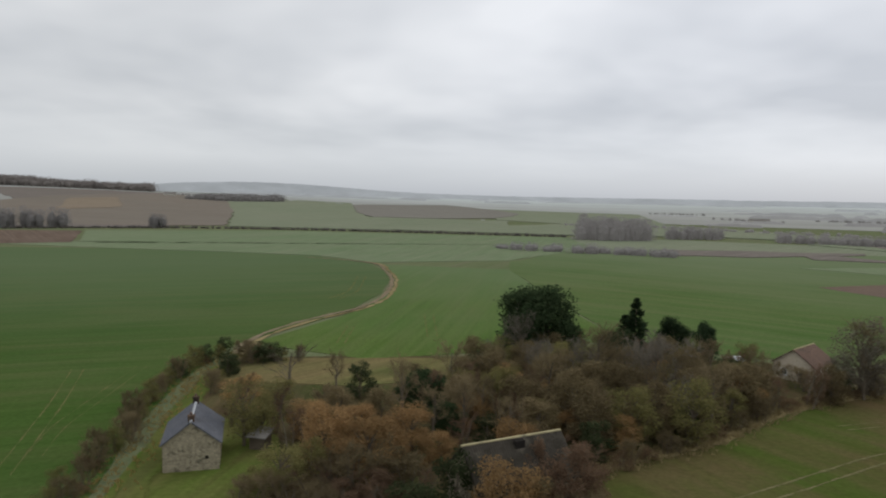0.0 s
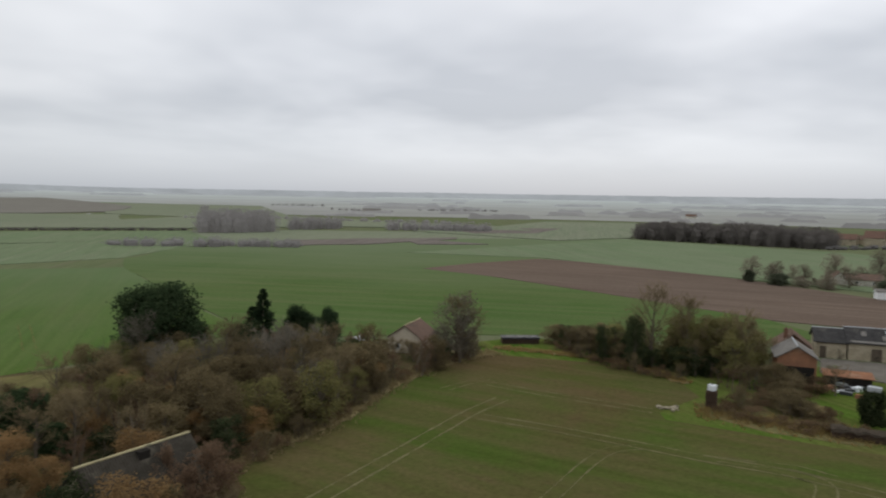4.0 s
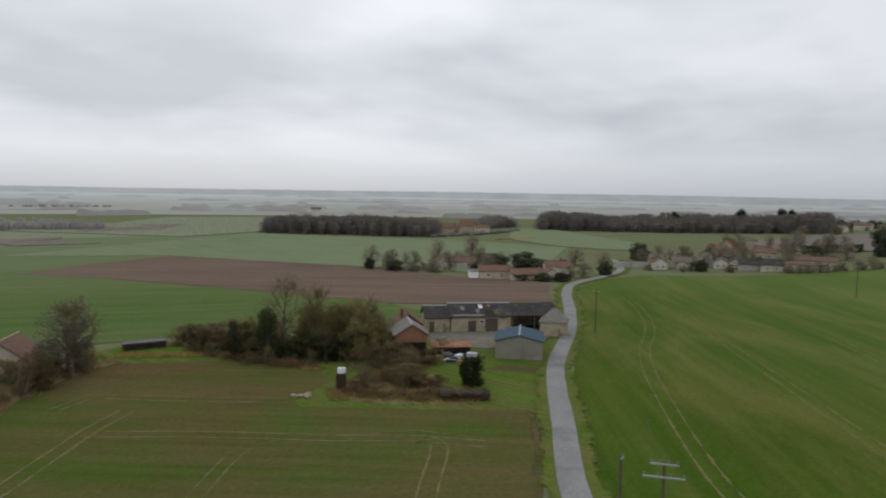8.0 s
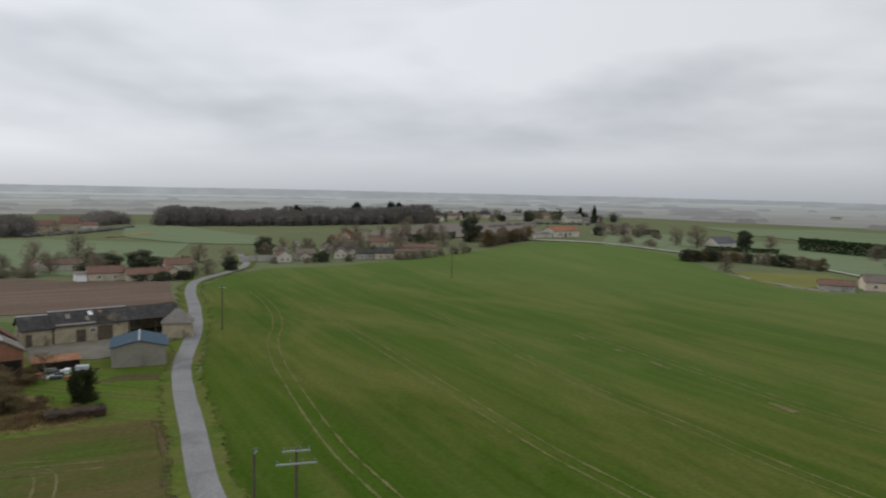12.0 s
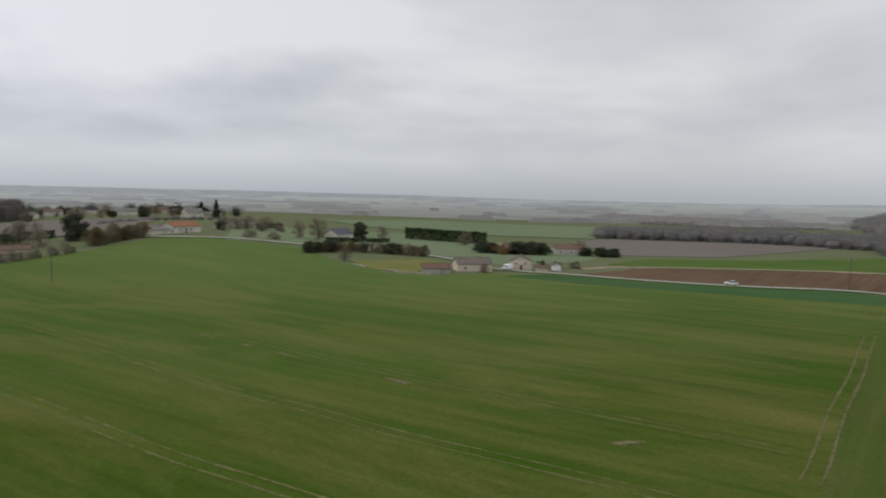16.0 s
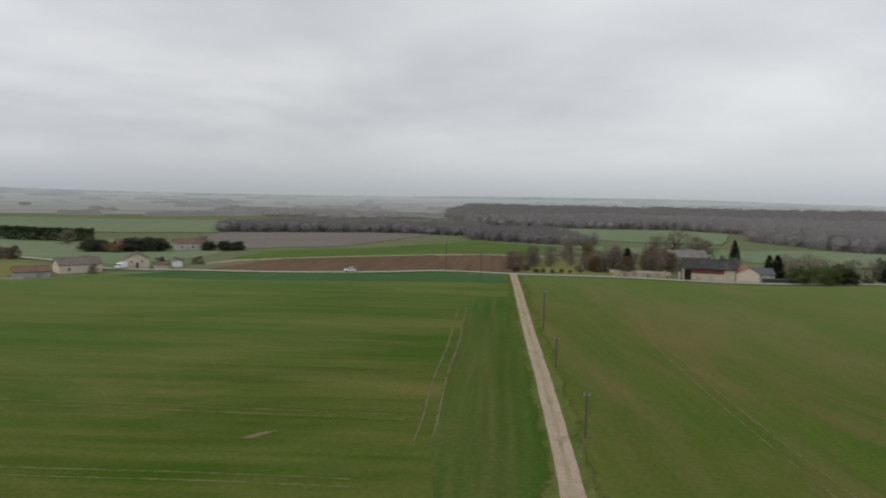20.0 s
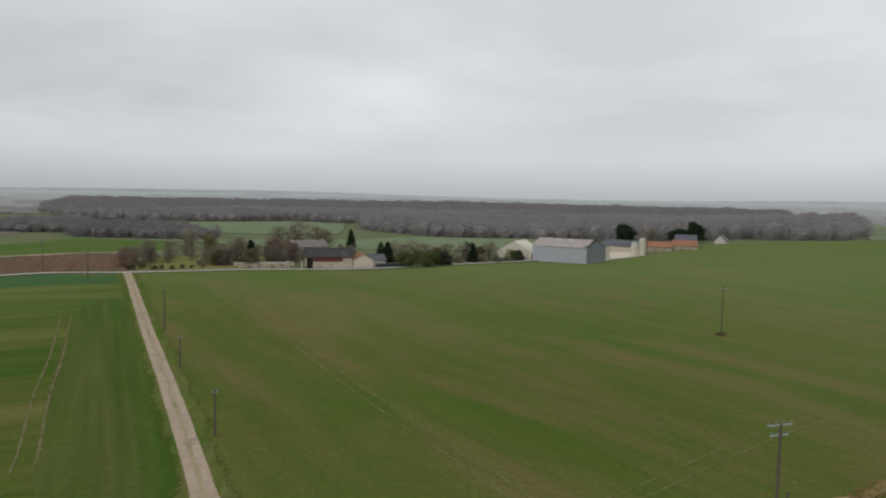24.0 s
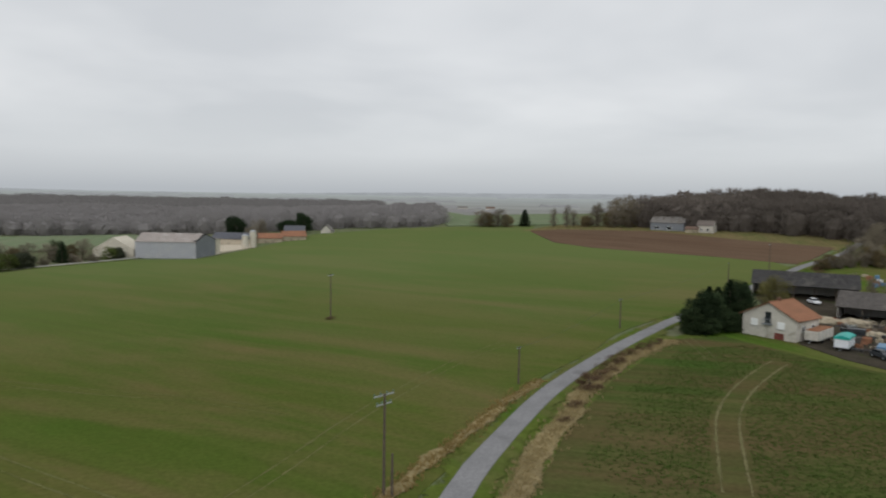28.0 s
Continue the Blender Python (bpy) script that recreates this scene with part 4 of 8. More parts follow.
def window_part(parent, x, z, w, h, y=0.0, side="front", shutters="", name="window"):
    """A framed window or door set on a wall; side: front, back, left or right of the local box."""
    bm = bmesh.new()
    t = 0.07
    for x0, x1, z0, z1 in ((x - w / 2, x + w / 2, z, z + t), (x - w / 2, x + w / 2, z + h - t, z + h), (x - w / 2, x - w / 2 + t, z + t, z + h - t), (x + w / 2 - t, x + w / 2, z + t, z + h - t), (x - t / 2, x + t / 2, z + t, z + h - t)):
        box(bm, x0, x1, -0.06, 0.0, z0, z1)
    win = part(name, bm, M["shutter_white"] if name == "window" else M["wood"], parent)
    bm = bmesh.new()
    box(bm, x - w / 2 + t, x + w / 2 - t, -0.035, 0.0, z + t, z + h - t)
    part("pane" if name == "window" else "panel", bm, M["glass"] if name == "window" else M["wood"], win)
    if name == "window":
        bm = bmesh.new()
        box(bm, x - w / 2 - 0.1, x + w / 2 + 0.1, -0.14, 0.0, z - 0.09, z)
        part("sill", bm, M["concrete"], win)
    if shutters:
        for s in (-1, 1):
            bm = bmesh.new()
            box(bm, x + s * (w / 2 + w / 4 + 0.03) - w / 4, x + s * (w / 2 + w / 4 + 0.03) + w / 4, -0.06, -0.005, z, z + h, 0.01)
            part("shutter", bm, M[shutters], win)
    return win


def put_on_wall(ob, side, length, depth):
    """Carries a part drawn on the front wall over to another wall."""
    if side == "right":
        ob.matrix_basis = pose(length, 0, 0, 0, 0, 90)
    elif side == "left":
        ob.matrix_basis = pose(0, depth, 0, 0, 0, -90)
    elif side == "back":
        ob.matrix_basis = pose(length, depth, 0, 0, 0, 180)


def house(name, label, p1, p2, depth, eave, ridge, wall="render_white", roof="tile_red", gable=False, over=0.3, windows=(), doors=(), chimneys=(), cap="", category="house", shutters="", group="", mono=False):
    """A gabled building. gable: the gable faces the eye, else the eaves do. mono: one slope falling to the front."""
    root, L = placed(name, label, category, p1, p2, group)
    D = depth
    bm = bmesh.new()
    z0 = -0.6
    if mono:
        prism(bm, [(0, z0), (D, z0), (D, ridge), (0, eave)], 0, L, "yz")
    elif gable:
        prism(bm, [(0, z0), (L, z0), (L, eave), (L / 2, ridge), (0, eave)], 0, D, "xz")
    else:
        prism(bm, [(0, z0), (D, z0), (D, eave), (D / 2, ridge), (0, eave)], 0, L, "yz")
    part("wall", bm, M[wall], root)
    bm = bmesh.new()
    half = (L if gable else D) / 2
    drop = over * (ridge - eave) / half
    if mono:
        roof_slab(bm, -over, L + over, (-over, eave - over * (ridge - eave) / D), (D + over, ridge + over * (ridge - eave) / D), 0.12)
        part("roof", bm, M[roof], root)
    else:
        run = D if gable else L
        for s in (0, 1):
            bm = bmesh.new() if s else bm
            edge = (-over if s == 0 else 2 * half + over)
            roof_slab(bm, -over, run + over, (edge, eave - drop + 0.01), (half, ridge + 0.01), 0.14)
            ob = part("roof_slope", bm, M[roof], root)
            if gable:
                # the slopes are drawn along x and turned to run away from the eye
                ob.matrix_basis = Matrix(((0, 1, 0, 0), (1, 0, 0, 0), (0, 0, 1, 0), (0, 0, 0, 1)))
        bm = bmesh.new()
        if gable:
            rod(bm, (half, -over, ridge + 0.12), (half, D + over, ridge + 0.12), 0.14, None, 6)
        else:
            rod(bm, (-over, half, ridge + 0.12), (L + over, half, ridge + 0.12), 0.14, None, 6)
        part("ridge", bm, M[cap or roof], root)
    for side, x, z, w, h in windows:
        put_on_wall(window_part(root, x, z, w, h, shutters=shutters), side, L, D)
    for side, x, z, w, h in doors:
        put_on_wall(window_part(root, x, z, w, h, name="door"), side, L, D)
    for x, y, h in chimneys:
        bm = bmesh.new()
        box(bm, x - 0.3, x + 0.3, y - 0.3, y + 0.3, eave, ridge + h, 0.02)
        box(bm, x - 0.36, x + 0.36, y - 0.36, y + 0.36, ridge + h, ridge + h + 0.12, 0.02)
        ch = part("chimney", bm, M["logwood" if wall == "stone" else "brick"], root)
        bm = bmesh.new()
        rod(bm, (x, y, ridge + h + 0.12), (x, y, ridge + h + 0.45), 0.13, 0.10)
        part("chimney_pot", bm, M["tile_brown"], ch)
    return root


def garden_wall(name, label, pts, height, material, thick=0.35):
    for i in range(len(pts) - 1):
        root, L = placed(name, label, "wall", pts[i], pts[i + 1])
        bm = bmesh.new()
        box(bm, 0, L + 0.1, 0, thick, -0.5, height, 0.03)
        part("masonry", bm, M[material], root)
        bm = bmesh.new()
        box(bm, -0.05, L + 0.15, -0.06, thick + 0.06, height, height + 0.09, 0.02)
        part("coping", bm, M["concrete"], root)


# the stone cottage by the green lane
root = house("stone_cottage", "small rubble-stone cottage with a blue-grey slate roof", (-27.3, 68.4), (-22.1, 69.8), 7.4, 2.9, 5.0, "stone", "slate", True, 0.2, chimneys=((2.7, 0.5, 0.5), (2.7, 6.9, 0.6)), cap="ridge_cap")
# the vent's shade is a dark block on the solid gable
bm = bmesh.new()
box(bm, 4.0, 4.35, -0.02, 0.05, 1.2, 1.55)
part("vent_hole", bm, M["shade_fill"], root, "small dark block standing for a shaded vent")
house("wooden_shed", "little lean-to shed with a pale sheet roof", (-20.6, 75.4), (-18.9, 75.0), 1.8, 1.5, 1.9, "wood", "fibro_pale", mono=True, category="shed")
# ruined barn swallowed by creepers
root = house("ruined_barn", "overgrown stone barn with a mossy tiled roof", (3.6, 58.2), (12.6, 62.8), 6.0, 3.0, 6.0, "stone", "tile_mossy", False, 0.3, cap="lime_ridge", category="barn")
# a dark block on the closed roof stands for the hole's shade
bm = bmesh.new()
box(bm, 4.9, 5.9, 2.15, 2.75, 5.2, 6.05)
part("roof_hole", bm, M["shade_fill"], root, "dark block standing for shade in a roof hole")
house("white_house", "cream rendered house with a brown tiled roof", (53.2, 111.6), (57.4, 106.9), 7.4, 2.7, 4.9, "render_cream", "tile_brown", True, 0.3, windows=(("front", 1.8, 0.8, 0.9, 1.1), ("right", 2.0, 0.8, 1.0, 1.2), ("right", 5.6, 0.8, 1.0, 1.2)), doors=(("front", 4.6, 0.0, 0.95, 2.05),), cap="lime_ridge")
for x, y, s in ((51.5, 122.5, 1.6),):
    g = thing("polytunnel", "low white polytunnel in the garden", "polytunnel", x, y, None, 20)
    bm = bmesh.new()
    for k in range(8):
        a0, a1 = math.pi * k / 8, math.pi * (k + 1) / 8
        p = [(-s, 0.9 * math.cos(a0), 0.9 * math.sin(a0)), (s, 0.9 * math.cos(a0), 0.9 * math.sin(a0)), (s, 0.9 * math.cos(a1), 0.9 * math.sin(a1)), (-s, 0.9 * math.cos(a1), 0.9 * math.sin(a1))]
        bm.faces.new([bm.verts.new(q) for q in p])
    bmesh.ops.remove_doubles(bm, verts=bm.verts, dist=0.001)
    bmesh.ops.holes_fill(bm, edges=bm.edges)
    part("cover", bm, M["white_plastic"], g)

# the old farm on the lane
def old_farm():
    root = house("brick_shed", "open shed with rusty walls and a grey corrugated roof", (97.4, 66.8), (100.9, 62.7), 7.0, 4.2, 5.9, "rust", "fibro_pale", True, 0.35, cap="ridge_cap", category="shed")
    # the wall is closed; a dark slab paints the shade of an open front
    bm = bmesh.new()
    box(bm, 0.3, 5.1, -0.05, 0.02, -0.3, 2.9)
    part("opening", bm, M["shade_fill"], root, "dark slab standing for shade behind an open front")
    house("brick_house", "old red-brick outhouse with a dark tiled roof", (111.5, 77.0), (115.0, 72.6), 6.0, 2.6, 4.7, "brick", "tile_brown", True, 0.3, chimneys=((1.6, 1.2, 0.7),), category="outhouse")
    house("barn_wing", "lime-washed barn wing with a dark corrugated roof", (120.6, 75.4), (123.7, 71.6), 6.5, 3.0, 4.8, "limewall", "fibro", False, 0.4, doors=(("front", 1.2, 0.0, 1.0, 2.1),), cap="ridge_cap", category="barn")
    farm_roof = house("long_barn", "long lime-washed stone barn with a patched dark roof", (123.9, 71.4), (132.0, 61.8), 7.0, 3.2, 5.2, "limewall", "fibro", False, 0.4, windows=(("front", 6.4, 1.5, 0.9, 0.8),), doors=(("front", 4.4, 0.0, 1.6, 2.2), ("front", 8.5, 0.0, 2.6, 2.6)), cap="ridge_cap", category="barn")
    for x0, x1, y0, y1, mt in ((6.1, 6.9, 1.9, 2.9, "white_plastic"), (6.5, 7.0, 2.5, 3.1, "tile_orange"), (8.0, 8.5, 2.3, 2.9, "tile_orange"), (5.4, 6.0, 0.6, 1.6, "fibro_pale"), (7.2, 10.9, 0.0, 1.5, "tile_mossy"), (2.2, 3.0, 1.4, 2.5, "fibro_pale"), (0.3, 6.8, -0.3, 0.15, "fibro_pale")):
        bm = bmesh.new()
        roof_slab(bm, x0, x1, (y0, 3.38 + 0.571 * y0), (y1, 3.38 + 0.571 * y1), 0.05)
        part("roof_patch", bm, M[mt], farm_roof, "odd patch of newer roofing")
    # open-fronted cart shed at the barn's end
    root, L = placed("cart_shed", "open-fronted cart shed under a dark corrugated roof", "shed", (132.2, 61.6), (138.3, 54.3))
    for a, b in (((0, L), (6.6, 6.9)), ((0, 0.3), (0.3, 6.6)), ((L - 0.3, L), (0.3, 6.6))):
        bm = bmesh.new()
        box(bm, a[0], a[1], b[0], b[1], -0.5, 3.3)
        part("wall", bm, M["limewall"], root)
    for x in (0.2, L / 2, L - 0.2):
        bm = bmesh.new()
        box(bm, x - 0.12, x + 0.12, 0, 0.24, -0.3, 3.3, 0.02)
        part("post", bm, M["wood"], root)
    for s in (0, 1):
        bm = bmesh.new()
        roof_slab(bm, -0.3, L + 0.3, ((-0.4, 7.3)[s], 3.1), (3.45, 5.2), 0.12)
        part("roof_slope", bm, M["fibro"], root)
    for x in (0.0, L - 0.3):
        bm = bmesh.new()
        prism(bm, [(0.3, 3.25), (6.8, 3.25), (3.45, 5.1)], x, x + 0.3, "yz")
        part("gable", bm, M["limewall"], root)
    # little hipped stone building beside the lane
    root, L = placed("stone_hut", "small cream stone hut with a hipped grey roof", "hut", (130.0, 54.5), (131.5, 49.5))
    D = 4.5
    bm = bmesh.new()
    box(bm, 0, L, 0, D, -0.5, 3.1)
    part("wall", bm, M["limewall"], root)
    bm = bmesh.new()
    v = [bm.verts.new(p) for p in ((-0.3, -0.3, 3.0), (L + 0.3, -0.3, 3.0), (L + 0.3, D + 0.3, 3.0), (-0.3, D + 0.3, 3.0), (L / 2 - 0.3, D / 2, 5.5), (L / 2 + 0.3, D / 2, 5.5))]
    for q in ((0, 1, 5, 4), (1, 2, 5), (2, 3, 4, 5), (3, 0, 4), (3, 2, 1, 0)):
        bm.faces.new([v[i] for i in q])
    part("roof", bm, M["fibro_pale"], root)
    house("blue_shed", "beige clad shed with a blue steel roof", (107.6, 53.2), (110.8, 45.8), 8.5, 3.2, 4.2, "shed_sheet", "blue_sheet", True, 0.25, cap="ridge_cap", category="shed")
    # the shade under this roof is painted: its walls take the dark shade colour
    house("rusty_lean_to", "low lean-to with a rusty sheet roof", (103.6, 63.0), (107.4, 58.0), 2.6, 1.5, 1.8, "shade_fill", "rust", mono=True, category="shed")


old_farm()


# ---- the near village ----
house("long_house", "long cream house with a red tiled roof", (208.6, 109.6), (214.8, 100.9), 6, 2.5, 4.2, "render_cream", "tile_red", windows=(("front", 3.0, 0.7, 0.9, 1.1), ("front", 7.5, 0.7, 0.9, 1.1)), chimneys=((8.5, 3.0, 0.5),))
house("white_annex", "flat-fronted white annex of the long house", (206.9, 112.0), (208.6, 109.9), 5, 2.4, 2.6, "shutter_white", "fibro_pale", mono=True, category="annex")
house("red_roofed_house", "cream farmhouse with a red tiled roof", (210.2, 98.4), (216.4, 89.7), 6, 2.1, 3.7, "render_cream", "tile_red", windows=(("front", 2.5, 0.6, 0.9, 1.0), ("front", 8.0, 0.6, 0.9, 1.0)))
house("gabled_house", "cream gabled house with red tiles", (215.2, 89.2), (218.2, 84.9), 7, 2.4, 4.0, "render_cream", "tile_red", True, windows=(("front", 1.5, 0.6, 0.9, 1.0), ("front", 3.7, 0.6, 0.9, 1.0)))
house("back_house", "red-roofed house with a white chimney", (236.0, 97.5), (240.6, 90.0), 6, 2.6, 4.4, "render_white", "tile_red", chimneys=((6.0, 3.0, 0.8),))
house("hidden_house", "white house behind bare trees", (231.2, 135.3), (238.0, 127.0), 6, 2.2, 3.8, "render_white", "tile_brown", windows=(("front", 3.0, 0.7, 1.0, 1.0), ("front", 8.0, 0.7, 1.0, 1.0)))
house("side_house", "small cream house showing its gable end", (229.8, 138.9), (232.4, 135.8), 6, 2.5, 4.2, "render_white", "tile_brown", True)
garden_wall("stone_wall", "long grey stone garden wall", [(269.8, 83.2), (272.8, 76.6), (275.2, 70.5)], 2.3, "concrete")
VILLAGE = (
    ((268.0, 67.6), (269.9, 62.4), 9, 2.7, 4.4, "render_white", "tile_brown", True),
    ((274.5, 62.0), (276.4, 55.2), 6, 2.6, 4.3, "concrete", "tile_grey", False),
    ((272.6, 59.7), (273.4, 56.4), 5, 2.1, 3.2, "render_cream", "tile_brown", True),
    ((297.6, 57.1), (297.9, 51.3), 8, 2.9, 4.6, "render_white", "tile_mossy", True),
    ((299.0, 50.8), (299.6, 42.0), 7, 2.6, 4.2, "concrete", "tile_grey", False),
    ((277.1, 47.6), (277.8, 42.6), 8, 2.4, 3.9, "render_white", "tile_grey", True),
    ((278.6, 42.3), (279.0, 38.6), 6, 2.3, 3.6, "render_cream", "fibro_mid", True),
    ((272.9, 38.3), (273.5, 31.1), 6, 2.4, 3.8, "concrete", "fibro", False),
    ((270.8, 30.7), (271.6, 23.6), 7, 2.5, 4.1, "render_cream", "fibro", False),
    ((270.0, 22.6), (271.0, 12.4), 5, 2.9, 3.5, "render_cream", "tile_brown", False),
    ((288.4, 22.5), (287.8, 7.6), 7, 2.2, 3.4, "limewall", "tile_brown", False),
    ((348.6, 63.3), (344.7, 43.7), 8, 2.2, 3.9, "render_cream", "tile_orange", False),
    ((347.0, 57.2), (346.0, 51.8), 8, 3.6, 6.0, "render_cream", "tile_orange", True),
    ((345.1, 45.9), (344.2, 42.9), 3, 5.4, 5.9, "limewall", "tile_grey", False),
    ((341.0, 78.8), (341.4, 75.8), 4, 1.9, 2.9, "render_white", "fibro_pale", True),
    ((312.0, 38.0), (312.0, 30.0), 6, 2.6, 4.2, "render_cream", "tile_red", False),
    ((286.0, 74.0), (286.5, 68.5), 6, 2.6, 4.0, "render_cream", "tile_grey", False))
for i, (a, b, d, ev, rg, wl, rf, gb_) in enumerate(VILLAGE):
    fl = math.dist(a, b)
    house("village_house", f"{'gabled' if gb_ else 'low'} {M[wl].name.replace('_', ' ')} house with {M[rf].name.replace('_', ' ')}", a, b, d, ev, rg, wl, rf, gb_, windows=tuple(("front", fl * k, 0.7, 0.8, 1.0) for k in ((0.3, 0.7) if fl < 10 else (0.2, 0.45, 0.8))), chimneys=((fl * 0.5, d * 0.5, 0.4),) if i in (0, 3, 10, 12) else (), group="houses of the near village")

# far hamlet by the wood
for a, b, d, ev, rg, wl, rf in (((437, 267), (442, 254), 9, 4.0, 7.0, "limewall", "tile_red"), ((443, 250), (447, 240), 8, 5.5, 9.5, "limewall", "tile_red"), ((461, 246), (468, 238), 8, 3.4, 5.4, "render_white", "tile_red"), ((452, 262), (456, 250), 8, 3.5, 6.0, "limewall", "tile_brown")):
    house("hamlet_house", "old house of the far hamlet beside the wood", a, b, d, ev, rg, wl, rf, group="houses of the far hamlet")

# ---- houses on the rise ----
house("orange_bungalow", "new white bungalow with an orange tiled roof", (325.0, -45.0), (334.0, -58.0), 8, 3.0, 4.9, "render_white", "tile_orange", windows=(("front", 4.0, 0.9, 1.2, 1.2), ("front", 10.0, 0.9, 1.2, 1.2)), doors=(("front", 7.5, 0.0, 1.0, 2.1),))
house("bungalow_garage", "low white garage beside the bungalow", (321.0, -36.0), (324.4, -44.2), 7, 1.9, 2.3, "render_white", "fibro_pale", mono=True, category="garage")
house("solar_house", "white house with dark solar panels on its roof", (342.0, -126.0), (350.0, -138.0), 8, 3.0, 5.6, "render_white", "slate", windows=(("front", 3.0, 0.9, 1.2, 1.2), ("front", 10.0, 0.9, 1.2, 1.2)))
house("barn_behind", "low pale building behind the lane", (383.0, -84.0), (391.0, -97.0), 7, 2.6, 4.0, "render_cream", "fibro_pale", category="barn")
house("grey_annex", "small grey outbuilding behind the lane", (372.0, -74.0), (374.5, -79.0), 5, 2.4, 3.4, "concrete", "fibro", category="outbuilding")
for a, b, d, ev, rg, wl, rf in (((545, 28), (540, 12), 10, 3.0, 5.0, "cream_sheet", "fibro_pale"), ((555, -36), (557, -53), 9, 3.2, 5.2, "render_white", "fibro_pale"), ((512, -80), (516, -92), 9, 3.4, 6.4, "render_white", "fibro_pale"), ((587, 7), (585, -4), 8, 3.2, 5.2, "render_white", "tile_brown"), ((600, -18), (600, -29), 8, 3.2, 5.2, "render_white", "fibro"), ((580, -66), (580, -76), 8, 3.2, 5.2, "render_cream", "tile_brown"), ((525, -95), (526, -106), 8, 2.6, 4.0, "render_white", "fibro_pale"), ((620, 22), (620, 12), 8, 3.0, 5.0, "render_white", "tile_brown")):
    house("ridge_house", "pale house of the hamlet on the ridge", a, b, d, ev, rg, wl, rf, group="houses of the ridge hamlet")

# ---- hamlet on the upper road ----
house("corner_bungalow", "cream bungalow with a brown tiled roof", (222.0, -128.0), (218.2, -140.4), 8, 2.9, 4.8, "render_pink", "tile_grey", windows=(("front", 3.0, 0.9, 1.1, 1.1), ("front", 10.0, 0.9, 1.1, 1.1)))
house("low_red_shed", "low shed with a red tiled roof", (220.7, -113.0), (216.6, -122.0), 6, 1.9, 3.2, "concrete", "tile_red", category="shed")
house("pink_house", "pink rendered house with a brown tiled roof", (222.9, -151.8), (218.3, -158.4), 8, 3.3, 5.3, "render_pink", "tile_grey", True, windows=(("front", 2.2, 2.0, 0.9, 0.9), ("front", 5.6, 2.0, 0.9, 0.9)), doors=(("front", 4.0, 0.0, 1.0, 2.0),))
house("small_outhouse", "small cream outhouse beside the lane", (212.9, -156.7), (210.8, -161.0), 3, 1.7, 2.4, "render_cream", "tile_brown", category="outhouse")
house("white_cabin", "small white garden cabin with a gable", (215.2, -166.3), (214.1, -169.0), 3, 2.0, 2.5, "shutter_white", "fibro_pale", True, category="cabin")
house("far_red_house", "long white house with a red tiled roof", (274.8, -212.8), (268.0, -223.5), 8, 3.0, 4.9, "render_white", "tile_red", windows=(("front", 3.0, 0.9, 1.1, 1.1), ("front", 8.0, 0.9, 1.1, 1.1)))
house("far_barn", "low brown barn behind the evergreens", (284.0, -190.0), (280.0, -199.0), 8, 3.0, 5.0, "wood", "tile_brown", category="barn")
house("red_annex", "small white annex with red tiles", (282.0, -204.0), (278.5, -210.0), 7, 3.0, 5.2, "render_white", "tile_red", category="annex")

garden_wall("low_garden_wall", "low pale wall round the lawn", [(252, -96.5), (237, -98.5), (224, -106), (217, -114)], 0.5, "render_cream", 0.25)

# ---- the gated farm ----
root = house("gate_barn", "long barn with red panels under a slate roof", (56.3, -251.8), (40.3, -256.2), 8, 4.4, 7.0, "render_cream", "fibro", category="barn", over=0.6)
for k in range(24):
    bm = bmesh.new()
    box(bm, 2.6 + k * 0.44, 3.02 + k * 0.44, -0.14, -0.02, 2.5, 4.3)
    part("board", bm, M["red_paint"], root)
# no opening is cut: the doorway's shade is a dark slab
bm = bmesh.new()
box(bm, 0.25, 2.5, -0.07, 0.0, 0.0, 3.8)
part("doorway", bm, M["shade_fill"], root, "dark slab standing for shade in an open doorway")
house("pink_gable", "pale pink gabled annex with orange tiles", (40.0, -256.4), (33.0, -259.0), 7, 3.2, 5.2, "render_pink", "tile_orange", True, category="annex")
house("annex_shed", "low annex with a slate roof", (34.5, -262.0), (29.0, -265.0), 5, 2.6, 4.4, "render_white", "slate", category="annex")
house("farm_manor", "tall cream farmhouse with a grey roof", (70.0, -287.0), (57.0, -296.0), 8, 4.8, 7.2, "render_cream", "fibro_pale", windows=(("front", 3, 2.6, 1.0, 1.4), ("front", 7, 2.6, 1.0, 1.4), ("front", 11, 2.6, 1.0, 1.4)), chimneys=((3, 4, 0.9), (13, 4, 0.9)))
house("cream_cottage", "small cream cottage with a gable", (84.0, -262.0), (79.0, -264.0), 5, 2.8, 4.8, "render_cream", "tile_brown", True)
garden_wall("boundary_wall", "pale stone boundary wall of the farm", [(80.0, -248.0), (72.2, -250.2), (63.5, -250.9)], 1.5, "limewall")
garden_wall("garden_terrace", "low cream garden wall", [(84.0, -256.0), (73.0, -259.5), (63.0, -261.0)], 1.3, "render_cream")
for x, y in ((62.6, -250.9), (57.6, -251.4)):
    g = thing("gate_pillar", "square cream stone gate pillar with a capstone", "pillar", x, y, group="gate pillars of the farm")
    bm = bmesh.new()
    box(bm, -0.4, 0.4, -0.4, 0.4, -0.3, 2.5, 0.03)
    part("shaft", bm, M["limewall"], g)
    bm = bmesh.new()
    box(bm, -0.52, 0.52, -0.52, 0.52, 2.5, 2.7, 0.04)
    part("capstone", bm, M["concrete"], g)
garden_wall("dark_fence", "dark panel fence beside the annex", [(32.0, -259.5), (22.0, -264.0)], 1.6, "car_dark", 0.1)

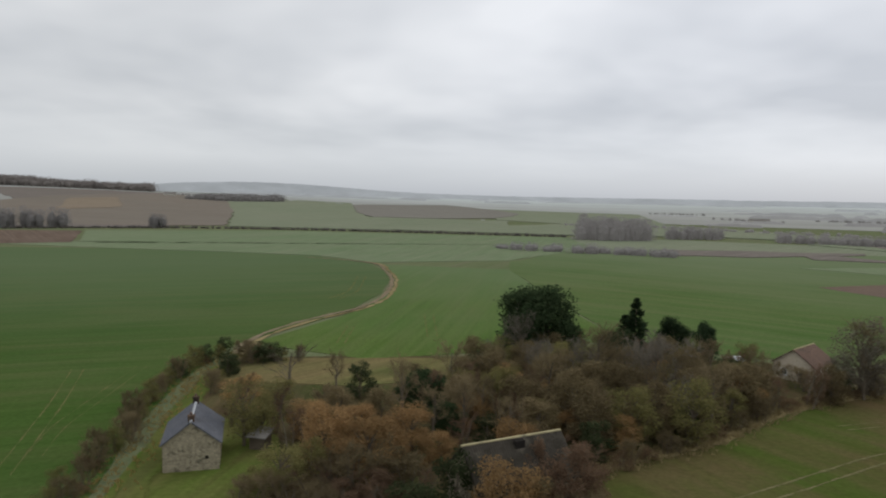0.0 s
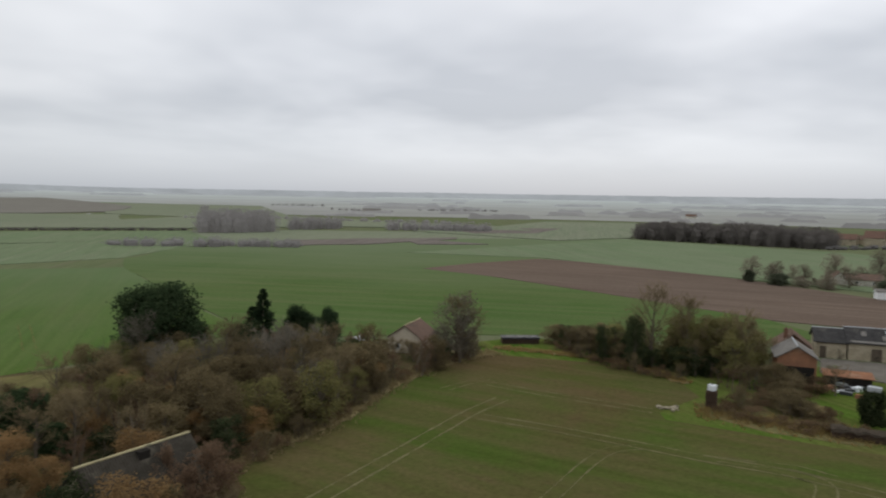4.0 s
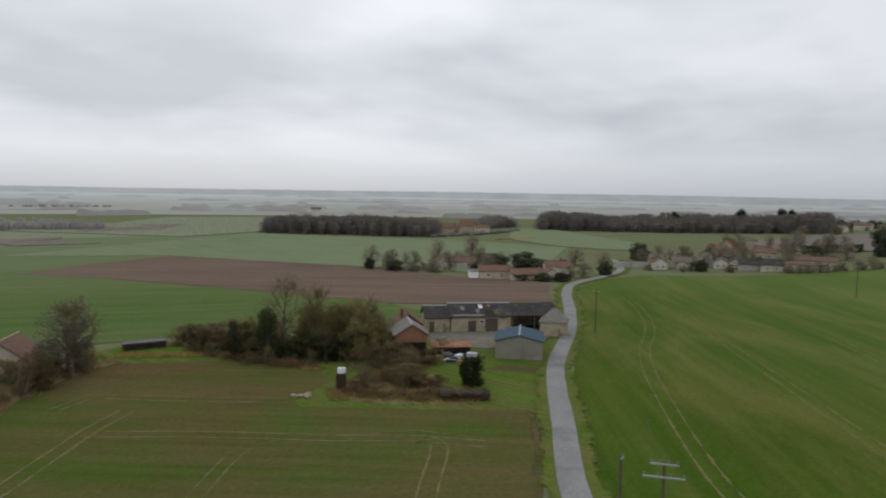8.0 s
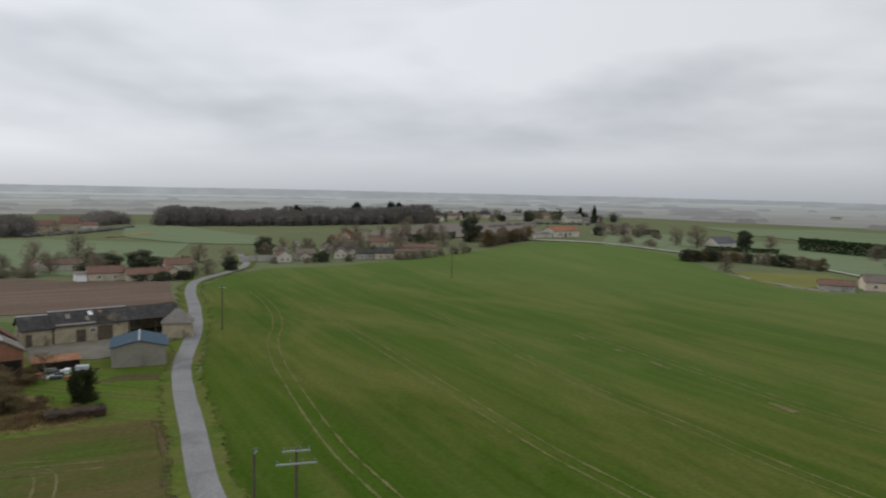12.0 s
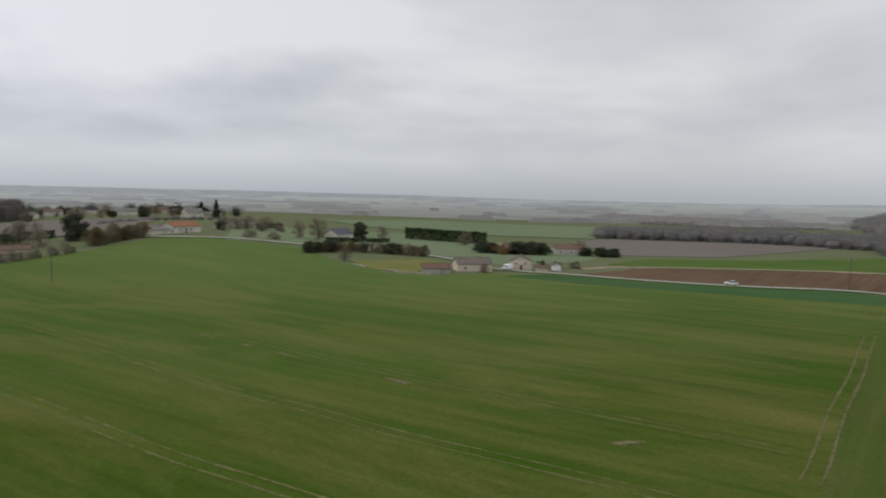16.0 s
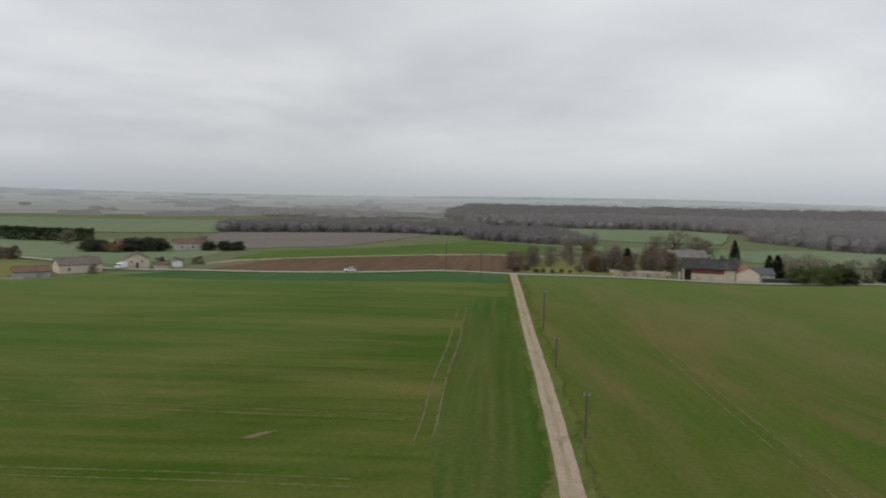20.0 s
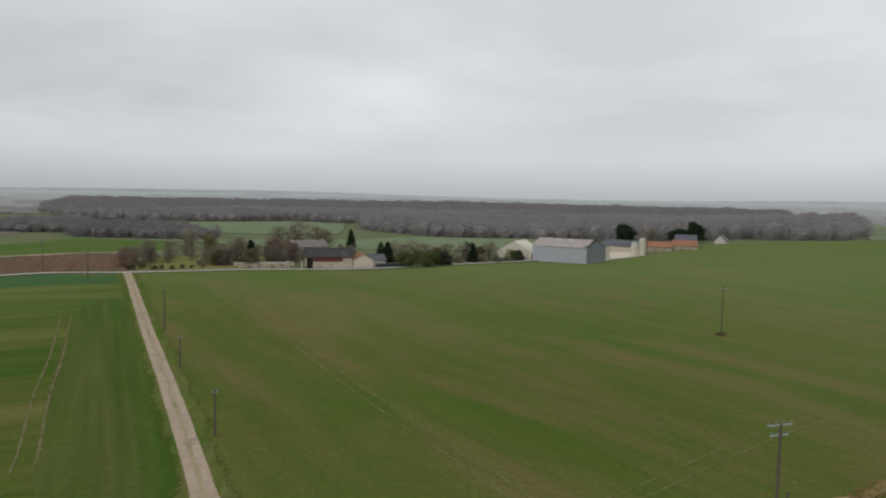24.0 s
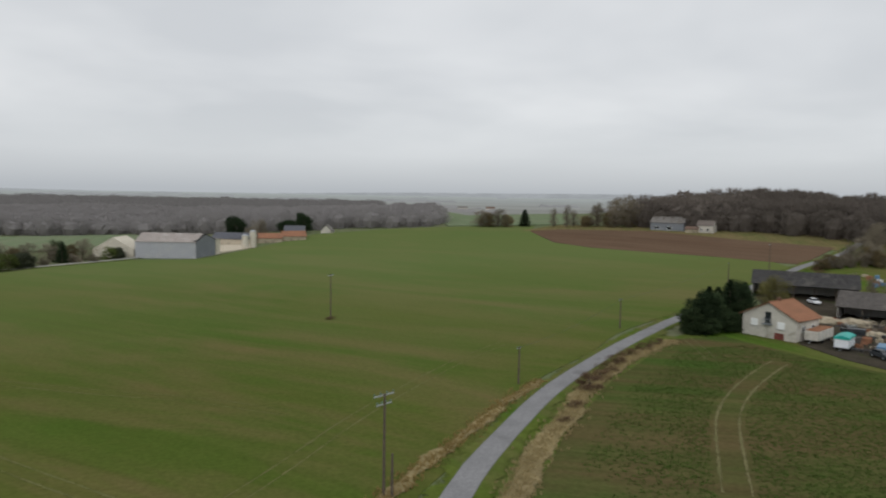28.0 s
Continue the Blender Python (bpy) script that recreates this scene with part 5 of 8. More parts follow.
# ---- the hangar farm ----
house("grey_hangar", "big grey clad hangar with a weathered roof", (-29.5, -301.0), (-50.2, -289.1), 14, 6.6, 9.6, "grey_sheet", "hangar_roof", category="hangar", over=0.2)
house("grain_store", "slate-grey clad grain store", (-50.6, -289.4), (-59.8, -299.4), 13, 6.6, 9.0, "grey_dark_sheet", "fibro", True, category="hangar", over=0.2)
house("cream_store", "cream clad store beside the hangar", (-15.0, -310.9), (-29.2, -303.0), 12, 3.2, 7.8, "cream_sheet", "cream_sheet", True, category="store", over=0.1)
house("cream_end", "cream end bay of the grain store", (-60.0, -299.6), (-62.3, -302.2), 9, 6.4, 6.8, "cream_sheet", "fibro_pale", mono=True, category="store")
house("slate_roofed_house", "farmhouse with a wide blue-grey slate roof", (-67.0, -345.0), (-83.0, -332.5), 9, 3.4, 6.0, "render_cream", "slate")
house("low_red_barn", "low barn with an orange tiled roof", (-86.5, -336.8), (-97.5, -333.0), 8, 2.6, 4.6, "limewall", "tile_orange", category="barn")
house("low_red_barn", "low orange-tiled barn at the crest", (-98.5, -335.0), (-109.5, -333.2), 8, 2.6, 4.8, "limewall", "tile_orange", category="barn")
house("grey_house", "small house with a pale slate roof", (-103.5, -350.0), (-112.5, -346.0), 8, 3.4, 6.4, "render_white", "slate")
house("white_gable", "small white gabled hut at the crest", (-127.0, -362.0), (-131.5, -358.5), 5, 1.8, 4.4, "render_white", "fibro_pale", True, category="hut")
for x, y, h in ((-76.6, -318.6, 6.3), (-80.2, -319.4, 7.9)):
    s = thing("grain_silo", "tall cream steel grain silo", "silo", x, y, group="silos of the hangar farm")
    bm = bmesh.new()
    rod(bm, (0, 0, -0.3), (0, 0, h - 0.6), 1.45, None, 24)
    shell = part("shell", bm, M["cream_sheet"], s)
    for k in range(5):
        bm = bmesh.new()
        rod(bm, (0, 0, h * 0.17 * (k + 1) - 0.06), (0, 0, h * 0.17 * (k + 1) + 0.06), 1.49, None, 24)
        part("hoop", bm, M["galv"], shell)
    bm = bmesh.new()
    rod(bm, (0, 0, h - 0.6), (0, 0, h), 1.55, 0.25, 24)
    part("lid", bm, M["ridge_cap"], s)

# ---- the cottage by the lane and its sheds ----
root = house("lane_cottage", "white rendered cottage with a broad orange tiled roof", (-124.8, -96.2), (-126.1, -85.0), 8.6, 4.4, 7.2, "render_white", "tile_orange", True, 0.5, windows=(("right", 2.6, 1.9, 1.2, 1.2), ("right", 6.2, 1.9, 1.2, 1.2)), chimneys=((5.5, 3.6, 0.5),))
bm = bmesh.new()
box(bm, 6.9, 8.9, -0.07, 0.0, -0.2, 1.35, 0.02)
part("garage_door", bm, M["red_paint"], root, "dull red garage door")
for x in (2.6, 8.2):
    bm = bmesh.new()
    box(bm, x - 0.75, x + 0.75, -0.08, 0.0, 2.2, 3.6, 0.02)
    sh = part("closed_shutter", bm, M["shutter_white"], root, "closed white roller shutter")
    bm = bmesh.new()
    box(bm, x - 0.95, x + 0.95, -0.16, 0.0, 2.0, 2.2)
    part("sill", bm, M["concrete"], sh)
bm = bmesh.new()
box(bm, 4.8, 6.1, -0.07, 0.0, 3.0, 5.3, 0.02)
dr = part("balcony_door", bm, M["glass"], root, "dark glazed balcony door")
bm = bmesh.new()
box(bm, 4.5, 6.4, -0.75, 0.0, 2.75, 2.95)
for k in range(9):
    box(bm, 4.52 + k * 0.23, 4.56 + k * 0.23, -0.72, -0.68, 2.95, 3.9)
box(bm, 4.5, 6.4, -0.74, -0.66, 3.9, 3.97)
part("balcony", bm, M["grey_dark_sheet"], root, "small dark grey metal balcony")


def farm_shed(name, label, p1, p2, depth, eave, ridge, bays, cover="fibro"):
    """An open-fronted pole barn."""
    root, L = placed(name, label, "barn", p1, p2)
    for a, b, c, d in ((0, L, depth - 0.25, depth), (0, 0.25, 0, depth - 0.25), (L - 0.25, L, 0, depth - 0.25)):
        bm = bmesh.new()
        box(bm, a, b, c, d, -0.5, eave)
        part("wall", bm, M["concrete"], root)
    for k in range(bays + 1):
        x = 0.2 + k * (L - 0.4) / bays
        bm = bmesh.new()
        box(bm, x - 0.12, x + 0.12, 0, 0.24, -0.4, eave, 0.02)
        part("post", bm, M["wood"], root)
    for s in (0, 1):
        bm = bmesh.new()
        roof_slab(bm, -0.4, L + 0.4, ((-0.6, depth + 0.4)[s], eave - 0.1), (depth / 2, ridge), 0.1)
        part("roof_slope", bm, M[cover], root)
    for x in (0, L - 0.25):
        bm = bmesh.new()
        prism(bm, [(0.2, eave), (depth - 0.2, eave), (depth / 2, ridge - 0.1)], x, x + 0.25, "yz")
        part("gable", bm, M["wood"], root)
    return root


farm_shed("machine_shed", "long open machinery shed with a dark corrugated roof", (-172.0, -130.0), (-186.5, -108.5), 10, 3.9, 7.2, 5)
farm_shed("lower_shed", "open cattle shed with a dark mossy roof", (-160.0, -98.0), (-166.0, -84.0), 9, 3.2, 6.4, 3, "fibro_mid")
house("hill_barn", "slate-grey clad barn at the foot of the wood", (-258.5, -254.5), (-266.0, -240.5), 9, 4.0, 6.6, "grey_dark_sheet", "fibro_pale", category="barn", windows=(("front", 3, 0.6, 2.4, 1.6), ("front", 9, 0.6, 2.4, 1.6)))
house("hill_house", "white house beside the barn below the wood", (-267.0, -233.5), (-270.5, -227.0), 8, 3.6, 5.6, "render_white", "tile_grey", windows=(("front", 2, 1.0, 1.0, 1.2), ("front", 5, 1.0, 1.0, 1.2)))
house("hill_shed", "low shed in front of the hill house", (-262.5, -236.5), (-265.0, -231.5), 4, 2.0, 3.0, "limewall", "tile_brown", category="shed")


# ---- poles and wires ----
def pole(x, y, h, kind="phone", turn=0.0, group="telephone poles"):
    names = {"phone": ("telephone_pole", "slim tarred wooden telephone pole"), "power": ("power_pole", "wooden power pole with a steel crossarm"), "double": ("power_pole", "wooden power pole with two crossarms and glass insulators"), "stub": ("pole_stub", "short wooden prop beside a power pole")}
    p = thing(names[kind][0], names[kind][1], "pole", x, y, None, turn, group)
    bm = bmesh.new()
    rod(bm, (0, 0, -0.6), (0, 0, h), 0.15, 0.10, 10)
    part("shaft", bm, M["pole"], p)
    arms = {"phone": ((h - 0.25, 0.35),), "power": ((h - 0.35, 0.9),), "double": ((h - 0.15, 1.0), (h - 1.1, 1.45)) if turn < 0 else ((h - 0.15, 1.25), (h - 1.0, 0.9)), "stub": ()}[kind]
    for z, half in arms:
        bm = bmesh.new()
        box(bm, -half, half, -0.16, -0.06, z - 0.06, z + 0.06, 0.01)
        arm = part("crossarm", bm, M["galv"], p)
        for k in range(4 if half > 0.5 else 2):
            u = -half + 0.1 + k * (2 * half - 0.2) / (3 if half > 0.5 else 1)
            bm = bmesh.new()
            rod(bm, (u, -0.11, z + 0.06), (u, -0.11, z + 0.16), 0.02)
            rod(bm, (u, -0.11, z + 0.16), (u, -0.11, z + 0.30), 0.075, 0.05)
            part("insulator", bm, M["insul"], arm)
    return p


def wire(a, b, za, zb, sag=0.8):
    """One hanging wire between two poles, tops at za and zb over the ground."""
    p = Vector((a[0], a[1], ground_z(*a) + za))
    q = Vector((b[0], b[1], ground_z(*b) + zb))
    n, verts, faces, r = 14, [], [], 0.016
    for i in range(n + 1):
        t = i / n
        c = p.lerp(q, t) - Vector((0, 0, 4 * sag * t * (1 - t)))
        for k in range(3):
            w = 2 * math.pi * k / 3
            verts.append((c.x + r * math.cos(w), c.y, c.z + r * math.sin(w)))
    for i in range(n):
        for k in range(3):
            j = (k + 1) % 3
            faces.append((i * 3 + k, i * 3 + j, i * 3 + 3 + j, i * 3 + 3 + k))
    tagged(mesh_object("overhead_wire", verts, faces, M["wire"]), "thin overhead wire between poles", "wire", "overhead wires")


pole(57.2, 16.4, 6.6, "phone")
pole(49.8, 11.2, 9.5, "double", -74, "power poles")
pole(140, 46.5, 9.0, "power", 62, "power poles")
pole(227, 1, 9.0, "power", 62, "power poles")
pole(-26.3, -57.5, 9.7, "double", 18, "power poles")
pole(-26.9, -57.0, 4.2, "stub", 0, "power poles")
pole(-53.3, -145.3, 9.9, "power", 20, "power poles")
pole(-60, -84, 5.6)
pole(-104.7, -110.6, 6.3)
pole(-178, -143, 7.6)
pole(-216, -157, 9.0, "power", 30, "power poles")
pole(58.5, -136.5, 8.4, "phone")
pole(43.5, -107, 5.2, "phone")
pole(27.6, -77.5, 5.4, "phone")
pole(134.5, -222, 10.5, "power", 60, "power poles")
pole(109.0, -202.0, 9.0, "power", 60, "power poles")
wire((-60, -84), (-104.7, -110.6), 5.5, 6.2)
wire((-104.7, -110.6), (-178, -143), 6.2, 7.5)
wire((49.8, 11.2), (140, 46.5), 9.5, 8.8)
wire((49.8, 11.2), (227, 1), 9.5, 8.8, 2.0)


# ---- vehicles and farm clutter ----
def car(x, y, turn, paint, label, van=False):
    c = thing("van" if van else "car", label, "van" if van else "car", x, y, lifted(x, y, 0.2), turn, "vehicles")
    bm = bmesh.new()
    if van:
        prism(bm, [(-2.3, 0.35), (2.3, 0.35), (2.35, 0.95), (1.75, 1.15), (1.2, 1.95), (-2.25, 2.0), (-2.35, 0.9)], -0.9, 0.9, "xz")
    else:
        prism(bm, [(-2.0, 0.35), (2.0, 0.35), (2.1, 0.6), (2.0, 0.82), (1.0, 0.95), (-1.95, 0.98), (-2.08, 0.6)], -0.82, 0.82, "xz")
    bmesh.ops.bevel(bm, geom=bm.edges[:], offset=0.05, segments=2, affect="EDGES")
    part("body", bm, M[paint], c)
    if not van:
        bm = bmesh.new()
        prism(bm, [(-1.75, 0.96), (0.95, 0.94), (0.30, 1.42), (-1.25, 1.45)], -0.70, 0.70, "xz")
        bmesh.ops.bevel(bm, geom=bm.edges[:], offset=0.05, segments=2, affect="EDGES")
        cab = part("cabin", bm, M["glass"], c)
        bm = bmesh.new()
        box(bm, -1.2, 0.25, -0.68, 0.68, 1.42, 1.48, 0.02)
        part("roof", bm, M[paint], cab)
    else:
        bm = bmesh.new()
        box(bm, 1.25, 1.75, -0.92, 0.92, 1.2, 1.65)
        part("window", bm, M["glass"], c)
    for wx in (-1.3, 1.3):
        for wy in (-0.78, 0.78):
            bm = bmesh.new()
            rod(bm, (wx, wy - 0.1, 0.31), (wx, wy + 0.1, 0.31), 0.32, None, 16)
            wh = part("wheel", bm, M["tyre"], c)
            bm = bmesh.new()
            rod(bm, (wx, wy - 0.115, 0.31), (wx, wy + 0.115, 0.31), 0.18, None, 12)
            part("rim", bm, M["galv"], wh)
    return c


car(157.5, -194.8, 41, "car_white", "white car on the upper road")
car(221.6, -149.6, 110, "car_white", "white van parked beside the pink house", True)
car(-175.0, -113.5, 60, "car_white", "white car parked under the sheds")
car(-127.5, -69.5, 70, "car_dark", "dark car parked in the yard")
car(224.0, 94.5, 20, "car_white", "white van beside the lane", True)


def trailer(x, y, turn, L, W, H, body, cover="", label=""):
    t = thing("farm_trailer", label, "trailer", x, y, None, turn)
    bm = bmesh.new()
    box(bm, -L / 2, L / 2, -W / 2, W / 2, 0.8, H, 0.04)
    b = part("body", bm, M[body], t)
    for k in range(5):
        u = -L / 2 + 0.2 + k * (L - 0.4) / 4
        bm = bmesh.new()
        box(bm, u - 0.05, u + 0.05, -W / 2 - 0.05, W / 2 + 0.05, 0.75, H)
        part("rib", bm, M["galv"], b)
    if cover == "rust":
        bm = bmesh.new()
        box(bm, -L / 2 + 0.1, L / 2 - 0.1, -W / 2 + 0.1, W / 2 - 0.1, H - 0.1, H + 0.12, 0.1)
        part("load", bm, M[cover], t, "rusty scrap load")
    elif cover:
        bm = bmesh.new()
        prism(bm, [(-W / 2 - 0.08, H - 0.35), (W / 2 + 0.08, H - 0.35), (W / 2 + 0.08, H + 0.05), (0, H + 0.4), (-W / 2 - 0.08, H + 0.05)], -L / 2 - 0.08, L / 2 + 0.08, "yz")
        part("tarpaulin", bm, M[cover], t)
    for wx in (-L * 0.25, L * 0.2):
        for wy in (-W / 2 + 0.1, W / 2 - 0.1):
            bm = bmesh.new()
            rod(bm, (wx, wy - 0.14, 0.42), (wx, wy + 0.14, 0.42), 0.44, None, 16)
            part("wheel", bm, M["tyre"], t)
    bm = bmesh.new()
    rod(bm, (L / 2, 0, 0.8), (L / 2 + 1.2, 0, 0.45), 0.06)
    part("drawbar", bm, M["galv"], t)
    return t


trailer(-129.0, -77.2, 20, 5.2, 2.4, 2.7, "white_plastic", "teal", "white farm trailer under a teal tarpaulin")
trailer(-131.6, -83.9, 14, 8.0, 2.6, 2.6, "render_white", "rust", "dirty white farm trailer with a rusty load")
trailer(-131.0, -71.0, 25, 4.5, 2.2, 1.9, "car_blue", "", "faded blue farm trailer")


def stack_of(name, label, category, x, y, turn, L, W, H, material, cover, seed, log=0.22):
    """A stack of logs or bales with a sheet over it."""
    rnd = random.Random(seed)
    t = thing(name, label, category, x, y, None, turn)
    bm = bmesh.new()
    rod(bm, (0, -W / 2, 0), (0, W / 2, 0), log / 2, None, 7)
    one = bpy.data.meshes.new("log")
    bm.to_mesh(one)
    bm.free()
    one.materials.append(M[material])
    z = log / 2
    while z < H:
        u = -L / 2 + log / 2
        while u < L / 2:
            r = rnd.uniform(0.8, 1.12)
            ob = new("log", one)
            ob.parent = t
            ob.matrix_basis = pose(u, rnd.uniform(-0.12, 0.12), z, 0, rnd.uniform(0, 50), rnd.uniform(-3, 3)) @ Matrix.Diagonal((r, rnd.uniform(0.85, 1.06), r, 1))
            u += log
        z += log * 0.9
    if cover:
        bm = bmesh.new()
        n = 12
        rows = []
        for i in range(n + 1):
            u = -L / 2 - 0.1 + (L + 0.2) * i / n
            rows.append([bm.verts.new((u, v, H + 0.06 + rnd.uniform(0, 0.35 if cover == "wood" else 0.10) - (0.3 if abs(v) > W / 2 else 0))) for v in (-W / 2 - 0.15, -W / 2, 0, W / 2, W / 2 + 0.15)])
        for i in range(n):
            for k in range(4):
                bm.faces.new((rows[i][k], rows[i + 1][k], rows[i + 1][k + 1], rows[i][k + 1]))
        bmesh.ops.solidify(bm, geom=bm.faces[:], thickness=0.03)
        part("sheet", bm, M[cover], t)
    return t


stack_of("log_stack", "long stack of logs under black plastic", "stack", 79.0, 107.8, -26, 7.0, 2.4, 1.2, "logwood", "black_tarp", 3)
stack_of("pallet_stack", "tall stack of firewood and pallets", "stack", 78.0, 62.8, -55, 1.5, 1.5, 2.3, "logwood", "", 4, 0.16)
g = thing("water_tank", "white plastic water tank on a wood stack", "tank", 78.0, 62.8, 2.35)
bm = bmesh.new()
box(bm, -0.45, 0.45, -0.45, 0.45, 0.0, 0.8, 0.06)
part("tank", bm, M["white_plastic"], g)
bm = bmesh.new()
rod(bm, (0, 0, 0.8), (0, 0, 0.88), 0.14)
part("cap", bm, M["tyre"], g)
stack_of("log_stack", "low stack of old logs with a grey sheet on top", "stack", 83.6, 45.8, -56, 6.6, 1.8, 0.95, "logwood", "wood", 5)
bm_rnd = random.Random(11)
heap = thing("rubble_heap", "small heap of pale rubble at the field's edge", "rubble", 72.4, 64.8)
for k in range(16):
    bm = bmesh.new()
    bmesh.ops.create_icosphere(bm, subdivisions=1, radius=0.22 + 0.16 * bm_rnd.random())
    for v in bm.verts:
        v.co = Vector((v.co.x * 1.3, v.co.y, v.co.z * 0.7)) * bm_rnd.uniform(0.8, 1.15)
    bmesh.ops.translate(bm, verts=bm.verts, vec=(bm_rnd.gauss(0, 0.7), bm_rnd.gauss(0, 0.5), 0.12 + 0.14 * bm_rnd.random()))
    part("stone", bm, M["stone"], heap)
for i in range(14):
    x, y = 103.0 + bm_rnd.uniform(-3, 3), 58.5 + bm_rnd.uniform(-3, 3)
    s = thing("scrap_piece", "scrap sheet metal lying by the shed", "scrap", x, y, None, bm_rnd.uniform(0, 180), "scrap by the old farm")
    bm = bmesh.new()
    box(bm, -bm_rnd.uniform(0.4, 1.1), bm_rnd.uniform(0.4, 1.1), -0.4, 0.4, -0.05, bm_rnd.uniform(0.2, 0.8), 0.03)
    part("piece", bm, M[bm_rnd.choice(("galv", "white_plastic", "rust", "wood", "car_dark"))], s)
for i in range(130):
    x, y = (-150 + bm_rnd.uniform(-20, 19), -84 + bm_rnd.uniform(-15, 15)) if i < 50 else (-143 + bm_rnd.uniform(-16, 14), -80 + bm_rnd.uniform(-12, 12))
    if x > -141 and y < -84 or y < -70.5 - (x + 124) * -0.72 - 4.5 and x > -146 or x > -127 and y > -74:
        continue
    s = thing("scrap_piece", "farm scrap and covered implements in the yard", "scrap", x, y, None, bm_rnd.uniform(0, 180), "scrap in the cottage yard")
    bm = bmesh.new()
    kind_ = bm_rnd.choice(("crate", "drum", "heap", "frame"))
    L_, W_, H_ = bm_rnd.uniform(0.6, 1.7), bm_rnd.uniform(0.4, 0.9), bm_rnd.uniform(0.5, 1.5)
    if kind_ == "crate":
        for k in range(4):
            box(bm, -L_, L_, -W_, W_, H_ * k / 4, H_ * (k + 0.8) / 4, 0.03)
        for u in (-L_ + 0.06, 0.0, L_ - 0.06):
            box(bm, u - 0.06, u + 0.06, -W_ - 0.04, W_ + 0.04, -0.05, H_)
    elif kind_ == "drum":
        for k in range(bm_rnd.randint(1, 4)):
            u, v = bm_rnd.uniform(-0.8, 0.8), bm_rnd.uniform(-0.6, 0.6)
            rod(bm, (u, v, -0.05), (u, v, 0.9), 0.29, None, 14)
            rod(bm, (u, v, 0.42), (u, v, 0.48), 0.31, None, 14)
    elif kind_ == "heap":
        for k in range(9):
            u, v, w_ = bm_rnd.gauss(0, L_ * 0.5), bm_rnd.gauss(0, W_ * 0.5), bm_rnd.uniform(0.3, 0.9)
            rod(bm, (u - w_, v, bm_rnd.uniform(0, 0.3)), (u + w_, v + bm_rnd.uniform(-0.5, 0.5), bm_rnd.uniform(0.1, 0.9)), 0.09, None, 5)
    else:
        for v in (-W_, W_):
            box(bm, -L_, L_, v - 0.06, v + 0.06, 0.35, 0.5)
            for u in (-L_, L_ - 0.12):
                box(bm, u, u + 0.12, v - 0.06, v + 0.06, -0.05, H_)
        for k in range(5):
            u = -L_ + 2 * L_ * k / 4
            box(bm, u - 0.05, u + 0.05, -W_, W_, 0.5, 0.6)
    part("piece", bm, M[bm_rnd.choice(("galv", "rust", "rust", "wood", "wood", "car_dark", "car_dark", "limewall", "fibro_mid"))], s)

for x, y, h in ((-152.5, -95.5, 1.5), (-155.0, -90.5, 1.7), (-147.5, -82.5, 1.0)):
    g = thing("covered_heap", "heap under a crumpled pale tarpaulin", "heap", x, y, None, 110 + bm_rnd.uniform(-12, 12), "covered heaps in the yard")
    bm = bmesh.new()
    bmesh.ops.create_uvsphere(bm, u_segments=32, v_segments=18, radius=1.0)
    for v in bm.verts:
        w = 1 + 0.28 * noise.noise(v.co * 2.2 + Vector((x, y, 0))) + 0.16 * noise.noise(v.co * 6.0 + Vector((y, x, 0)))
        v.co = Vector((v.co.x * 3.6 * w, v.co.y * 1.7 * w, max(-0.1, v.co.z) * h * w))
    part("tarpaulin", bm, M["limewall"], g)
for i in range(16):
    x, y = -222 + bm_rnd.uniform(-9, 9), -124 + bm_rnd.uniform(-9, 9)
    s = thing("scrap_piece", "pale crates and drums behind the sheds", "scrap", x, y, None, bm_rnd.uniform(0, 180), "scrap behind the sheds")
    bm = bmesh.new()
    box(bm, -bm_rnd.uniform(0.5, 1.5), bm_rnd.uniform(0.5, 1.5), -0.7, 0.6, -0.05, bm_rnd.uniform(0.6, 1.7), 0.08)
    part("piece", bm, M[bm_rnd.choice(("white_plastic", "car_blue", "galv", "rust", "limewall"))], s)
for x, y, wd, rf in ((1030, -539, 14, "fibro_pale"), (520, -1024, 12, "fibro_pale"), (-577, -988, 16, "fibro_pale"), (-615, -963, 14, "tile_brown"), (380, 880, 24, "fibro_pale"), (761, 669, 14, "tile_brown"), (-400, 1020, 16, "fibro_pale")):
    r = math.hypot(x, y)
    house("far_house", "pale house far out on the plain", (x, y), (x + y / r * wd, y - x / r * wd), 9, 3.4, 6.0, "render_white", rf, group="far houses")


# ---- trees and bushes ----
def tri_twig(verts, faces, a, d, length, width, rnd):
    s = d.orthogonal().normalized()
    s.rotate(Euler((rnd.uniform(0, 6), rnd.uniform(0, 6), 0)))
    s = (s - d * s.dot(d)).normalized() * width / 2
    i = len(verts)
    tip = a + d * length
    verts += [tuple(a - s), tuple(a + s), tuple(tip)]
    faces.append((i, i + 1, i + 2))
    return tip


def limb(verts, faces, pts, radii, sides=5):
    """A tapered, bent tube through pts."""
    base = len(verts)
    for i, p in enumerate(pts):
        d = (pts[min(i + 1, len(pts) - 1)] - pts[max(i - 1, 0)]).normalized()
        u = d.orthogonal().normalized()
        w = d.cross(u)
        for k in range(sides):
            a = 2 * math.pi * k / sides
            verts.append(tuple(p + (u * math.cos(a) + w * math.sin(a)) * radii[i]))
    for i in range(len(pts) - 1):
        for k in range(sides):
            j = (k + 1) % sides
            faces.append((base + i * sides + k, base + i * sides + j, base + (i + 1) * sides + j, base + (i + 1) * sides + k))


def jitter(d, amount, rnd):
    return (d + Vector((rnd.uniform(-1, 1), rnd.uniform(-1, 1), rnd.uniform(-1, 1))) * amount).normalized()


